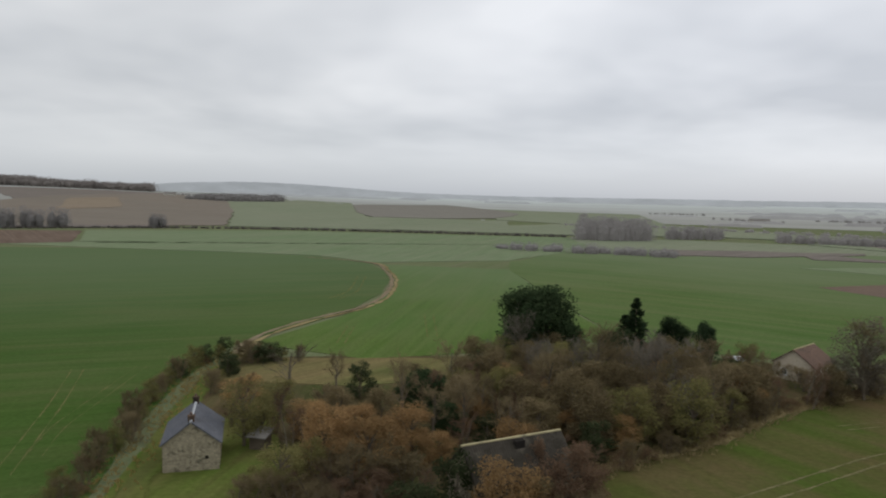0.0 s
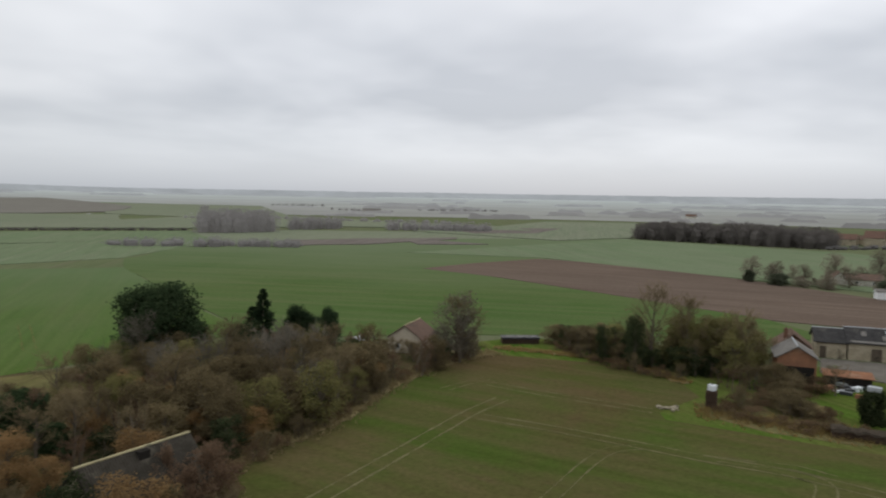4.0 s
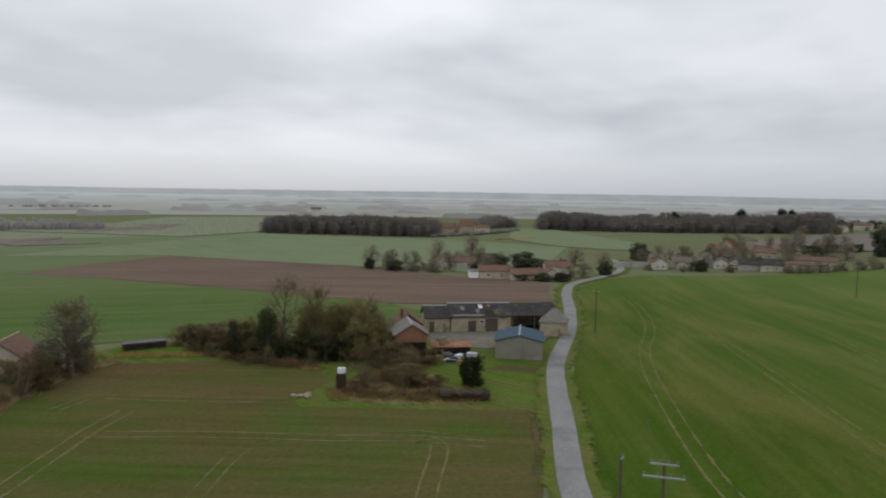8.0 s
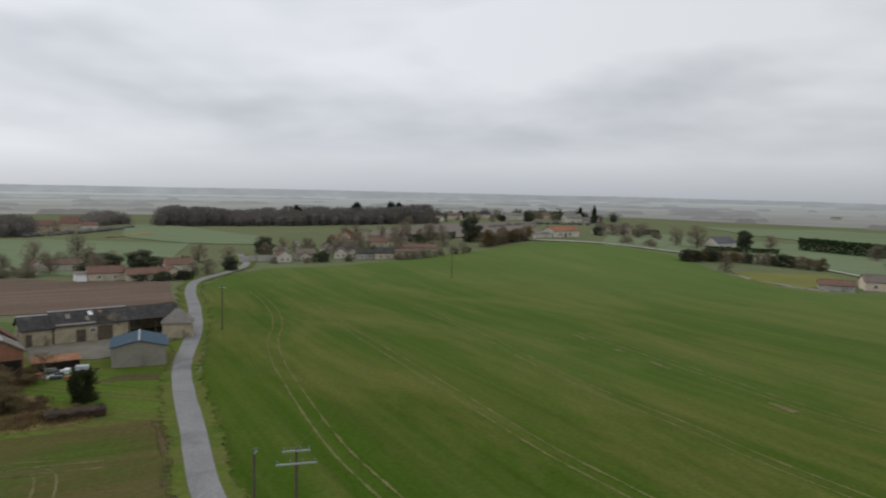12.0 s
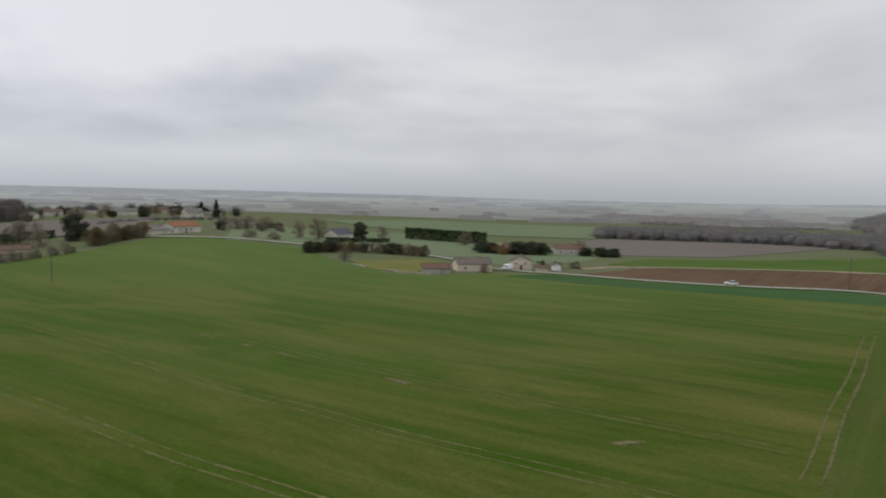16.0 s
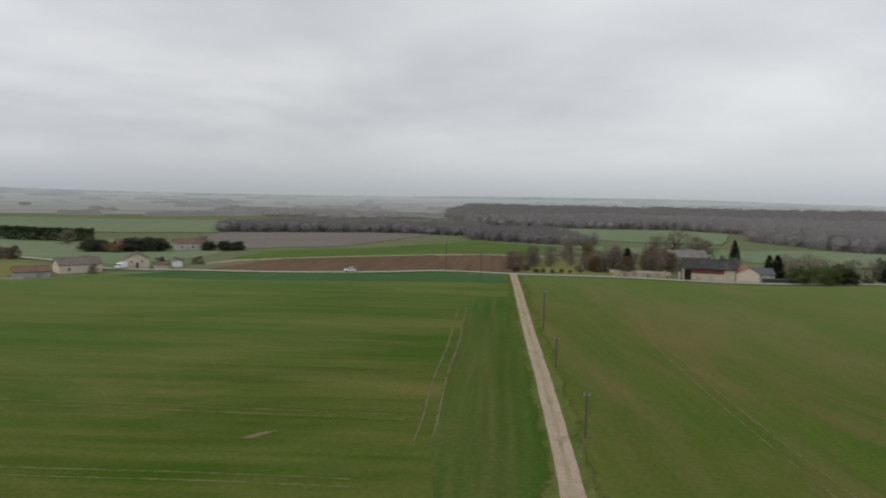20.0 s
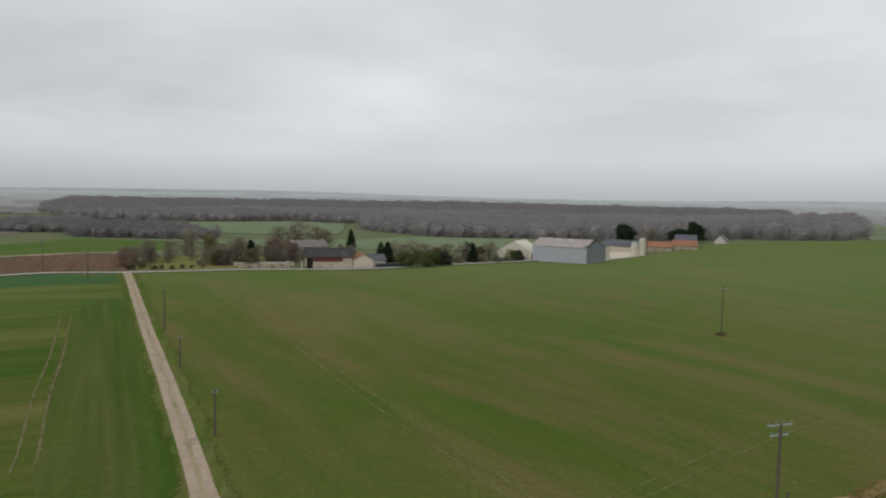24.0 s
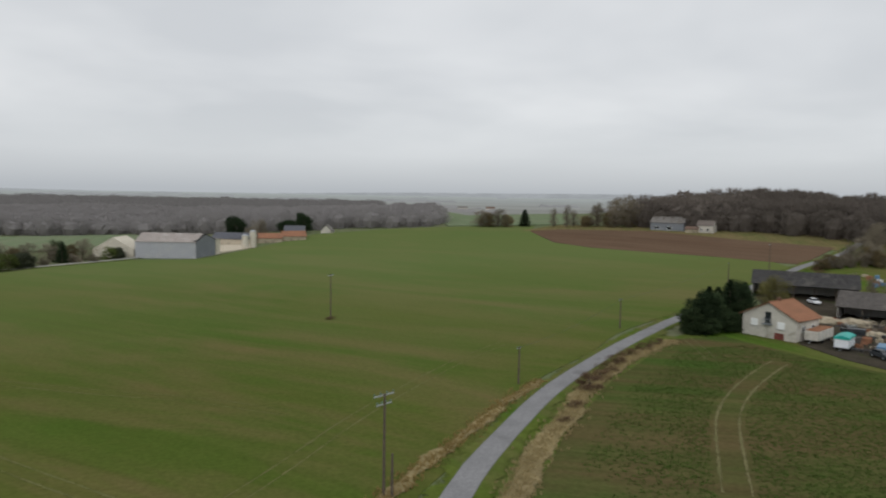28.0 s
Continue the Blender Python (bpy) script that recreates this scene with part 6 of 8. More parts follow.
def bare_meshes(seed, h=8.0, w=7.0, limbs=18, low=0.22, stems=1, twig_w=0.045, subs=7, twigs=6):
    """Trunk with limbs, and a crown of fine leafless twigs."""
    rnd = random.Random(seed)
    tv, tf, cv, cf = [], [], [], []
    for st in range(stems):
        lean = Vector((rnd.uniform(-1, 1), rnd.uniform(-1, 1), 0)) * (0.10 if stems == 1 else 0.5)
        base = Vector((rnd.uniform(-1, 1), rnd.uniform(-1, 1), 0)) * (0.0 if stems == 1 else 0.25 * w)
        pts = [base + Vector((0, 0, -0.3))]
        for k in range(1, 7):
            t = k / 6
            pts.append(base + Vector((lean.x * h * t * 0.5 + rnd.uniform(-0.1, 0.1), lean.y * h * t * 0.5 + rnd.uniform(-0.1, 0.1), h * 0.88 * t)))
        r0 = 0.028 * h / (1 if stems == 1 else 2.0)
        limb(tv, tf, pts, [r0 * (1.15 - t / 6.0) + 0.015 for t in range(7)], 6)
        n = max(5, limbs // stems)
        for i in range(n):
            t = low + (0.97 - low) * (i + rnd.random()) / n
            k = min(5, int(t * 6))
            a = pts[k].lerp(pts[k + 1], t * 6 - k)
            az = rnd.uniform(0, 2 * math.pi)
            prof = math.sin(math.pi * min(1.0, (t - low) / (1.05 - low) * 0.80 + 0.22)) ** 0.7
            length = 0.5 * w * prof * rnd.uniform(0.75, 1.15) / (1 if stems == 1 else 1.5)
            up = 0.35 + 0.9 * t
            d = Vector((math.cos(az), math.sin(az), up)).normalized()
            lp, ld = [a], d
            for s in range(4):
                ld = jitter(ld + Vector((0, 0, 0.10)), 0.22, rnd)
                lp.append(lp[-1] + ld * length * 0.27)
            rr = r0 * 0.42 * (1.1 - t)
            limb(tv, tf, lp, [rr + 0.012, rr * 0.8 + 0.011, rr * 0.55 + 0.010, rr * 0.35 + 0.008, 0.006], 4)
            for s in range(subs):
                u = 0.25 + 0.75 * (s + rnd.random()) / subs
                q = min(3, int(u * 4))
                b = lp[q].lerp(lp[q + 1], u * 4 - q)
                sd = jitter((lp[q + 1] - lp[q]).normalized(), 0.75, rnd)
                sl = length * rnd.uniform(0.28, 0.5)
                tip = tri_twig(cv, cf, b, sd, sl, twig_w * 1.3, rnd)
                for c in range(twigs):
                    e = b.lerp(tip, rnd.uniform(0.15, 1.0))
                    td = jitter(sd + Vector((0, 0, 0.15)), 0.8, rnd)
                    tl = rnd.uniform(0.35, 0.85) * (0.6 + length * 0.16)
                    tt = tri_twig(cv, cf, e, td, tl, twig_w, rnd)
                    for g_ in range(3):
                        tri_twig(cv, cf, e.lerp(tt, rnd.uniform(0.2, 0.95)), jitter(td, 0.8, rnd), tl * rnd.uniform(0.4, 0.7), twig_w * 0.8, rnd)
    return (tv, tf), (cv, cf)


def leaf_quad(verts, faces, p, size, rnd, up=0.3):
    n = Vector((rnd.gauss(0, 1), rnd.gauss(0, 1), rnd.gauss(up, 1))).normalized()
    u = n.orthogonal().normalized()
    u.rotate(Matrix.Rotation(rnd.uniform(0, 6.28), 3, n))
    w = n.cross(u)
    a, b = size * rnd.uniform(0.5, 1.0), size * rnd.uniform(0.3, 0.6)
    i = len(verts)
    verts += [tuple(p - u * a), tuple(p + w * b), tuple(p + u * a), tuple(p - w * b)]
    faces.append((i, i + 1, i + 2, i + 3))


def leafy_meshes(seed, h=8.0, w=7.0, clumps=16, leaves=170, size=0.22, low=0.15, trunk=True):
    """A crown of many leaf clumps, uneven in outline, on a branching trunk."""
    rnd = random.Random(seed)
    tv, tf, cv, cf = [], [], [], []
    top = Vector((rnd.uniform(-0.2, 0.2), rnd.uniform(-0.2, 0.2), h * 0.7))
    limb(tv, tf, [Vector((0, 0, -0.3)), Vector((0, 0, h * 0.3)), top], [0.026 * h, 0.02 * h, 0.008 * h], 6)
    for i in range(clumps):
        t = (i + 0.5) / clumps
        z = h * (low + (0.90 - low) * t)
        k = math.sin(math.pi * min(1, 0.20 + 0.72 * t)) ** 0.6
        a = rnd.uniform(0, 2 * math.pi) if i % 2 else i * 2.4
        rad = 0.5 * w * k * rnd.uniform(0.35, 0.80)
        c = Vector((rad * math.cos(a), rad * math.sin(a), z))
        cr = 0.5 * w * rnd.uniform(0.30, 0.46)
        limb(tv, tf, [Vector((0, 0, z * 0.55)), c * 0.6 + Vector((0, 0, z * 0.25)), c], [0.010 * h, 0.007 * h, 0.003 * h], 4)
        for j in range(leaves):
            d = Vector((rnd.gauss(0, 1), rnd.gauss(0, 1), rnd.gauss(0, 1))).normalized()
            p = c + d * cr * (rnd.random() ** 0.35) * rnd.uniform(0.75, 1.12)
            p.z = max(0.05, min(h * 1.02, c.z + (p.z - c.z) * 0.8))
            leaf_quad(cv, cf, p, size, rnd)
    return (tv, tf), (cv, cf)


def fir_meshes(seed, h=10.0, w=5.0, tiers=30, arms=13, gap=0.06):
    rnd = random.Random(seed)
    tv, tf, cv, cf = [], [], [], []
    limb(tv, tf, [Vector((0, 0, -0.3)), Vector((0, 0, h * 0.5)), Vector((0, 0, h))], [0.022 * h, 0.014 * h, 0.01], 6)
    for i in range(tiers):
        t = gap + (1 - gap) * (i + rnd.uniform(0, 0.6)) / tiers
        R = 0.5 * w * (1 - t) ** 0.75 * rnd.uniform(0.8, 1.15) + 0.12
        for k in range(arms):
            a = rnd.uniform(0, 2 * math.pi)
            r = R * rnd.uniform(0.65, 1.1)
            d = Vector((math.cos(a), math.sin(a), -0.18 + 0.5 * t)).normalized()
            b = Vector((0, 0, h * t))
            for s in range(9):
                q = b + d * r * (0.15 + 0.85 * (s + rnd.random()) / 9)
                dd = jitter(d + Vector((0, 0, -0.12)), 0.7, rnd)
                tri_twig(cv, cf, q, dd, rnd.uniform(0.35, 0.75) * (0.5 + r * 0.35), 0.30, rnd)
    return (tv, tf), (cv, cf)


def as_mesh(name, vf, material):
    me = bpy.data.meshes.new(name)
    me.from_pydata(vf[0], [], vf[1])
    me.materials.append(material)
    me.update()
    return me


# each kind: variants of (trunk, crown), height and width as drawn, label, category
KINDS = {}


def kind(key, makers, h, w, mat, label, category, name="tree"):
    KINDS[key] = ([(as_mesh("trunk", t, M["bark"]), as_mesh("crown", c, M[mat])) for t, c in makers], h, w, label, category, name)


kind("bare", [bare_meshes(s) for s in (1, 2, 3, 4)], 8, 7, "twig", "leafless brown tree with a fine twiggy crown", "tree")
kind("pale", [bare_meshes(s, twig_w=0.05) for s in (11, 12)], 8, 7, "twig_pale", "leafless tree with pale lichen-grey twigs", "tree")
kind("red", [bare_meshes(s, stems=4, low=0.12, limbs=26) for s in (21, 22)], 8, 7, "twig_red", "leafless reddish shrub with many stems", "shrub", "shrub")
kind("brush", [bare_meshes(s, 4.0, 5.0, limbs=30, low=0.05, stems=6, twig_w=0.05, twigs=5) for s in (31, 32, 33)], 4, 5, "twig", "dense leafless brown thicket bush", "bush", "bush")
# the _far kinds: cloudy crowns in colours paled by painted haze
kind("bare_far", [leafy_meshes(s, 8.0, 7.0, 26, 105, 0.18, 0.10) for s in (5, 6, 7, 8)], 8, 7, "twig_far", "leafless brown tree, haze painted into its cloudy crown", "tree")
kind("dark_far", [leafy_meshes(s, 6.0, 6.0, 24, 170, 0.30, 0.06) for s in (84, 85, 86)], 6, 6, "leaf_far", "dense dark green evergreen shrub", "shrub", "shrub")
kind("red_far", [leafy_meshes(s, 8.0, 7.0, 26, 120, 0.20, 0.06) for s in (23, 24)], 8, 7, "twig_red_far", "leafless reddish tree, haze painted into its cloudy crown", "tree")
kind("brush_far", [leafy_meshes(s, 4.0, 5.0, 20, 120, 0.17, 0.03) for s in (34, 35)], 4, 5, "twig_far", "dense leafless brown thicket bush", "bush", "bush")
kind("dead", [bare_meshes(41, limbs=9, subs=5, twigs=2, twig_w=0.06)], 8, 7, "bark", "gaunt dead tree with few crooked limbs", "tree")
kind("rust", [leafy_meshes(s, 6.0, 6.5, 18, 380, 0.135, 0.10) for s in (51, 52, 53)], 6, 6.5, "leaf_rust", "bushy tree with rust-brown winter leaves", "tree", "hornbeam_tree")
kind("olive", [leafy_meshes(s, 4.0, 4.5, 12, 190, 0.12, 0.12) for s in (61, 62)], 4, 4.5, "leaf_olive", "leafy bush of a yellow olive colour", "bush", "bush")
kind("olivetree", [leafy_meshes(s, 8.0, 7.0, 20, 210, 0.12, 0.16) for s in (66, 67)], 8, 7, "leaf_olive", "tree with thin olive-brown foliage", "tree")
kind("oak", [leafy_meshes(71, 12.0, 14.0, 46, 480, 0.30, 0.10)], 12, 14, "leaf_dark", "big dense dark evergreen oak", "tree", "oak_tree")
kind("dark", [leafy_meshes(s, 6.0, 6.0, 24, 340, 0.21, 0.06) for s in (81, 82, 83)], 6, 6, "leaf_dark", "dense dark green evergreen shrub", "shrub", "shrub")
kind("ivy", [leafy_meshes(s, 5.0, 4.5, 16, 170, 0.16, 0.05) for s in (91, 92)], 5, 4.5, "leaf_ivy", "green bush smothered in ivy", "bush", "bush")
kind("laurel", [leafy_meshes(s, 5.0, 6.0, 16, 170, 0.18, 0.05) for s in (101, 102)], 5, 6, "laurel", "rounded bright green laurel bush", "bush", "bush")
kind("fir", [fir_meshes(s) for s in (111, 112)], 10, 5, "needle", "tall dark green fir", "tree", "fir_tree")
kind("cedar", [leafy_meshes(s, 10.0, 9.0, 30, 330, 0.26, 0.16) for s in (121, 122)], 10, 9, "needle", "dark conifer with a broad crown", "tree", "conifer")
kind("bramble", [leafy_meshes(s, 2.0, 4.0, 10, 130, 0.12, 0.05) for s in (131, 132)], 2, 4, "weed", "low brown bramble and dead bracken", "bush", "bush")

kind("creeper", [leafy_meshes(s, 5.0, 5.0, 18, 210, 0.13, 0.04) for s in (141, 142)], 5, 5, "twig_red", "dense purple-brown creeper swallowing the barn", "creeper", "creeper")
kind("ivyblock", [leafy_meshes(161, 4.5, 4.2, 34, 260, 0.15, 0.03)], 4.5, 4.2, "leaf_ivy", "block smothered in dull green ivy", "bush", "bush")
kind("olivehaze", [leafy_meshes(s, 7.0, 6.5, 22, 230, 0.145, 0.10) for s in (171, 172)], 7, 6.5, "leaf_olive", "tree with a veil of olive-brown foliage", "tree")
kind("haze", [leafy_meshes(s, 7.0, 6.5, 22, 270, 0.165, 0.08) for s in (151, 152, 153)], 7, 6.5, "leaf_brown", "thick brown winter thicket tree with fine twigs", "tree", "thicket_tree")
tree_rnd = random.Random(5)


def tree(key, x, y, h, w, group="", label=""):
    # past 170 m from the eye, swap to the haze-painted copies
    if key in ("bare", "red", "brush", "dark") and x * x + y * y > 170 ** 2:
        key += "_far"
    variants, h0, w0, lab, cat, name = KINDS[key]
    tm, cm = tree_rnd.choice(variants)
    root = new(name)
    root.empty_display_size = 0.3
    s = w / w0 * (1.18 if key in ("oak", "dark", "dark_far", "cedar", "laurel", "ivy", "rust", "olive", "creeper") else 1.0)
    root.matrix_basis = pose(x, y, ground_z(x, y) - 0.05, 0, 0, tree_rnd.uniform(0, 360)) @ Matrix.Diagonal((s, s, h / h0, 1))
    tagged(root, label or lab, cat, group)
    for n, me in (("trunk", tm), ("crown", cm)):
        ob = new(n, me)
        ob.parent = root
    return root


def inside(x, y, poly):
    c, n = False, len(poly)
    for i in range(n):
        (ax, ay), (bx, by) = poly[i], poly[i - 1]
        if (ay > y) != (by > y) and x < (bx - ax) * (y - ay) / (by - ay) + ax:
            c = not c
    return c


BUILT = [(-24.7, 72.7, 6.5), (-20, 76, 3), (8.5, 62.5, 5.0), (57, 114, 7.0), (53.5, 105.5, 6.0), (50, 99.5, 3.6), (-14, 70, 1)]


def scatter(poly, gap, mix, seed, group, keep=BUILT):
    """Plants an area: mix is (kind, share, min height, max height, width by height)."""
    rnd = random.Random(seed)
    xs, ys = [p[0] for p in poly], [p[1] for p in poly]
    placed_at, tries = [], 0
    while tries < 4000:
        tries += 1
        x, y = rnd.uniform(min(xs), max(xs)), rnd.uniform(min(ys), max(ys))
        if not inside(x, y, poly) or any((x - a) ** 2 + (y - b) ** 2 < gap * gap for a, b in placed_at):
            continue
        if any((x - a) ** 2 + (y - b) ** 2 < r * r for a, b, r in keep):
            continue
        placed_at.append((x, y))
        u = rnd.random()
        for key, share, h0, h1, wh in mix:
            u -= share
            if u <= 0:
                break
        h = rnd.uniform(h0, h1)
        tree(key, x, y, h, h * wh * rnd.uniform(0.85, 1.15), group)


def hedge_row(pts, gap, mix, seed, group, side=0.8):
    rnd = random.Random(seed)
    run, last = 0.0, None
    for p in curve_points(pts, 0.5):
        if last is not None:
            run += (p - last).length
        last = p
        if run >= gap or run == 0.0:
            run = 1e-6
            u = rnd.random()
            for key, share, h0, h1, wh in mix:
                u -= share
                if u <= 0:
                    break
            h = rnd.uniform(h0, h1)
            tree(key, p.x + rnd.uniform(-side, side), p.y + rnd.uniform(-side, side), h, h * wh * rnd.uniform(0.85, 1.15), group)


# the copse: named trees first, then the general growth
for k_, x, y, h, w in (("rust", -12, 73, 6.2, 6.3), ("rust", -7, 70, 5.8, 7.8), ("rust", -3, 76, 5.4, 5.8), ("rust", 4, 84, 4.2, 5.6), ("rust", -9, 77, 5.0, 5.5), ("brush", -8, 64, 4.2, 5.7), ("olive", -15.2, 66.5, 4.2, 5.2), ("olive", -12.8, 69.5, 3.8, 4.0), ("olivehaze", -19.8, 77.5, 6.0, 5.0), ("rust", 5.8, 56.0, 6.6, 7.0), ("ivy", 1.6, 59.6, 6.2, 4.4), ("creeper", 11.6, 60.8, 6.7, 4.8), ("creeper", 13.4, 63.2, 5.6, 4.2), ("creeper", 10.4, 59.6, 5.4, 3.2), ("haze", 8.4, 56.8, 5.2, 4.2), ("creeper", 8.8, 62.5, 6.5, 2.6), ("ivy", -1.5, 58.5, 3.6, 4.0)):
    tree(k_, x, y, h, w, "trees of the copse")
for k_, x, y, h, w in (("red", -15, 76, 4.6, 5.0), ("rust", 0, 72, 3.8, 4.6), ("red", 3, 76, 4.2, 5.0), ("brush", -3, 66, 3.0, 4.6), ("red", -5, 62, 2.8, 4.5), ("rust", 8, 74, 4.4, 5.4), ("red", 9, 70, 4.0, 4.5), ("brush", -10, 60, 2.6, 4.6), ("ivy", -3, 61, 2.6, 4.0), ("brush", -16, 63.5, 2.2, 3.6), ("olive", -17, 66, 2.0, 3.2), ("rust", -15, 80, 4.4, 5.2), ("red", -19, 82, 5.0, 5.0), ("red", 14, 70, 3.8, 4.6), ("brush", 13, 59, 2.8, 4.0)):
    tree(k_, x, y, h, w, "trees of the copse")
for k_, x, y, h, w in (("red", -11.5, 64.0, 2.6, 4.4), ("creeper", -8.5, 61.5, 2.6, 4.0), ("brush", -13.6, 63.0, 2.2, 3.6), ("creeper", -6.0, 63.5, 3.0, 4.4), ("red", -1.6, 64.2, 3.0, 4.6), ("brush", -18.0, 63.4, 1.8, 3.2), ("haze", -4.4, 67.0, 3.6, 5.0), ("creeper", -2.5, 60.5, 2.4, 3.6), ("brush", -10.4, 66.6, 3.0, 4.8), ("olive", -15.6, 64.6, 2.4, 3.4)):
    tree(k_, x, y, h, w, "trees of the copse")
for k_, x, y, h, w in (("haze", -12, 85, 4.6, 5.0), ("olivehaze", -20, 87, 5.2, 5.4), ("rust", -25, 90, 4.6, 6.0), ("haze", -7, 84, 4.8, 5.0), ("brush", -15, 90, 3.0, 4.4), ("haze", -3, 99, 4.4, 4.6), ("bare", -15, 101, 5.0, 4.4), ("dark", -2, 91, 5.3, 6.8), ("dark", 1, 82, 3.8, 4.2), ("ivy", -11, 96, 5.2, 4.0), ("dead", -21, 97, 6.8, 9.0), ("olivetree", -21.5, 76.5, 8.0, 7.0), ("red", -25, 84, 6.0, 5.2), ("ivy", -29, 116, 3.5, 6.0), ("brush", -31, 114, 3.5, 4.4), ("oak", 17, 120, 12.9, 13.4), ("pale", 13, 113, 8.8, 7.5), ("fir", 32, 115, 11.9, 5.6), ("dark", 28.5, 112, 7.4, 5.6), ("fir", 30.5, 116, 9.0, 5.5)):
    tree(k_, x, y, h, w, "trees of the copse")
for k_, x, y, h, w in (("cedar", 39, 117, 8.6, 5.4), ("cedar", 46, 122, 7.0, 4.4), ("bare", 22, 99, 9.2, 10.1), ("pale", 29, 94, 9.3, 9.0), ("bare", 61.8, 101, 10.5, 9.0), ("brush", 54, 104, 3.2, 5.0), ("brush", 51, 106, 3.4, 4.6), ("haze", 56.5, 101.5, 3.4, 4.6), ("bare_far", 61.5, 102, 11.8, 9.8), ("haze", 39, 91, 6.6, 8.0), ("olivehaze", 29, 79.5, 8.0, 8.0), ("olivehaze", 22, 79, 7.0, 7.5), ("haze", 10, 84, 6.9, 7.1), ("haze", 16, 82, 8.0, 7.7), ("haze", 32, 88, 7.0, 7.0), ("brush", 64.0, 103, 4.0, 6.0)):
    tree(k_, x, y, h, w, "trees of the copse")
COPSE = [(-6, 86), (2, 101), (10, 117), (31, 119), (52, 109), (50, 104), (63, 106), (65, 101), (41, 90.5), (27, 79), (16, 72), (10, 74), (-2, 80)]
scatter(COPSE, 2.9, (("haze", 0.26, 4.2, 7.0, 0.95), ("olivehaze", 0.10, 4.0, 6.5, 0.95), ("bare", 0.14, 5.0, 8.0, 0.85), ("red", 0.08, 4.0, 6.0, 0.85), ("brush", 0.10, 3.0, 4.5, 1.1), ("rust", 0.10, 3.5, 5.2, 1.0), ("olivetree", 0.04, 5.0, 7.0, 0.9), ("pale", 0.09, 5.0, 7.5, 0.9), ("ivy", 0.05, 3.0, 5.0, 0.8), ("bramble", 0.04, 1.6, 2.4, 1.8)), 8, "trees of the copse")
hedge_row([(-33, 58), (-35, 76), (-38.5, 95), (-39.5, 110), (-37, 119)], 1.9, (("brush", 0.4, 2.4, 3.6, 1.0), ("olivehaze", 0.3, 2.5, 3.8, 0.9), ("ivy", 0.2, 2.5, 3.6, 0.9), ("bramble", 0.1, 1.4, 2.0, 1.8)), 12, "lane hedge")
hedge_row([(-31.5, 96), (-33, 108), (-32, 116), (-22, 117)], 2.4, (("brush", 0.5, 2.4, 3.8, 1.0), ("olive", 0.2, 2.0, 3.2, 1.1), ("ivy", 0.3, 2.5, 3.8, 0.9)), 13, "lane hedge")
# undergrowth beside the field
ribbon("belt_verge", "tawny grass below the overgrown belt", [(72, 106), (76.5, 101), (80.5, 95.6), (84.2, 89), (85.5, 80.5), (84.6, 72.5)], 1.8, M["straw_strip"], 0.13, ragged=1.2, category="verge")
hedge_row([(12, 67), (27, 77.5), (41, 89), (55, 98), (66, 101)], 2.2, (("bramble", 0.6, 1.2, 2.0, 1.8), ("brush", 0.4, 2.0, 3.2, 1.1)), 15, "copse edge")

# the overgrown belt between the field and the old farm
for k_, x, y, h, w in (("bare", 88.5, 84, 12.6, 8.5), ("bare", 90.7, 78.5, 12.0, 9.5), ("olivehaze", 90.7, 79, 9.4, 7.0), ("bare", 94.8, 70.3, 9.4, 6.5), ("ivy", 84, 83, 9.2, 3.2), ("olivehaze", 88, 92, 6.0, 7.6), ("haze", 86, 99, 4.4, 7.0), ("haze", 85, 105, 3.6, 6.0), ("haze", 96, 75, 6.0, 6.6), ("bare", 91, 90, 7.0, 8.0), ("haze", 94.5, 65.0, 3.9, 5.6), ("ivy", 86.5, 86, 8.0, 3.8), ("ivy", 84, 90, 6.4, 4.2), ("bare", 85, 95, 4.4, 7.5), ("bare", 94, 76, 6.9, 9.0), ("bare", 100, 76, 9.0, 8.0), ("ivy", 89.5, 77.5, 4.8, 6.5), ("ivy", 91, 81, 4.6, 6.0), ("brush", 84, 98, 4.4, 6.5)):
    tree(k_, x, y, h, w, "trees of the farm belt")
for k_, x, y, h, w in (("olivehaze", 93.5, 71.5, 7.4, 7.0), ("olivehaze", 97.5, 73.0, 8.2, 7.5), ("haze", 101.0, 74.5, 7.0, 7.0), ("olivehaze", 95.0, 77.0, 9.0, 8.0), ("haze", 98.5, 79.5, 8.6, 8.0), ("olivehaze", 102.5, 79.0, 8.8, 7.5), ("haze", 92.0, 80.0, 7.8, 7.0), ("olivehaze", 96.0, 84.0, 8.6, 8.0)):
    tree(k_, x, y, h, w, "trees of the farm belt")
scatter([(86, 107), (84, 92), (88, 76), (95, 70), (104, 71), (97, 84), (92, 100)], 2.3, (("haze", 0.20, 2.8, 4.6, 1.1), ("olivehaze", 0.22, 3.0, 5.2, 1.05), ("bare", 0.18, 4.0, 6.2, 0.9), ("brush", 0.22, 2.6, 3.8, 1.2), ("ivy", 0.18, 2.8, 4.2, 1.0)), 9, "trees of the farm belt", [(99, 65, 5)])
for x, y, h in ((79.5, 61, 1.3), (81.5, 62.5, 1.5), (83, 59, 1.4), (78, 55, 1.0), (80, 54, 1.2), (82.5, 51.5, 1.1), (84.5, 48.5, 1.0), (88.5, 53.5, 1.3), (90.5, 58, 1.6), (76.8, 58, 0.9), (82, 47, 0.8), (88, 61.5, 1.6), (92, 65, 1.8), (95, 62, 2.0), (97, 60, 1.8), (99, 61.5, 2.2)):
    tree("bramble", x, y, h, h * 2.6, "bushes by the old farm")
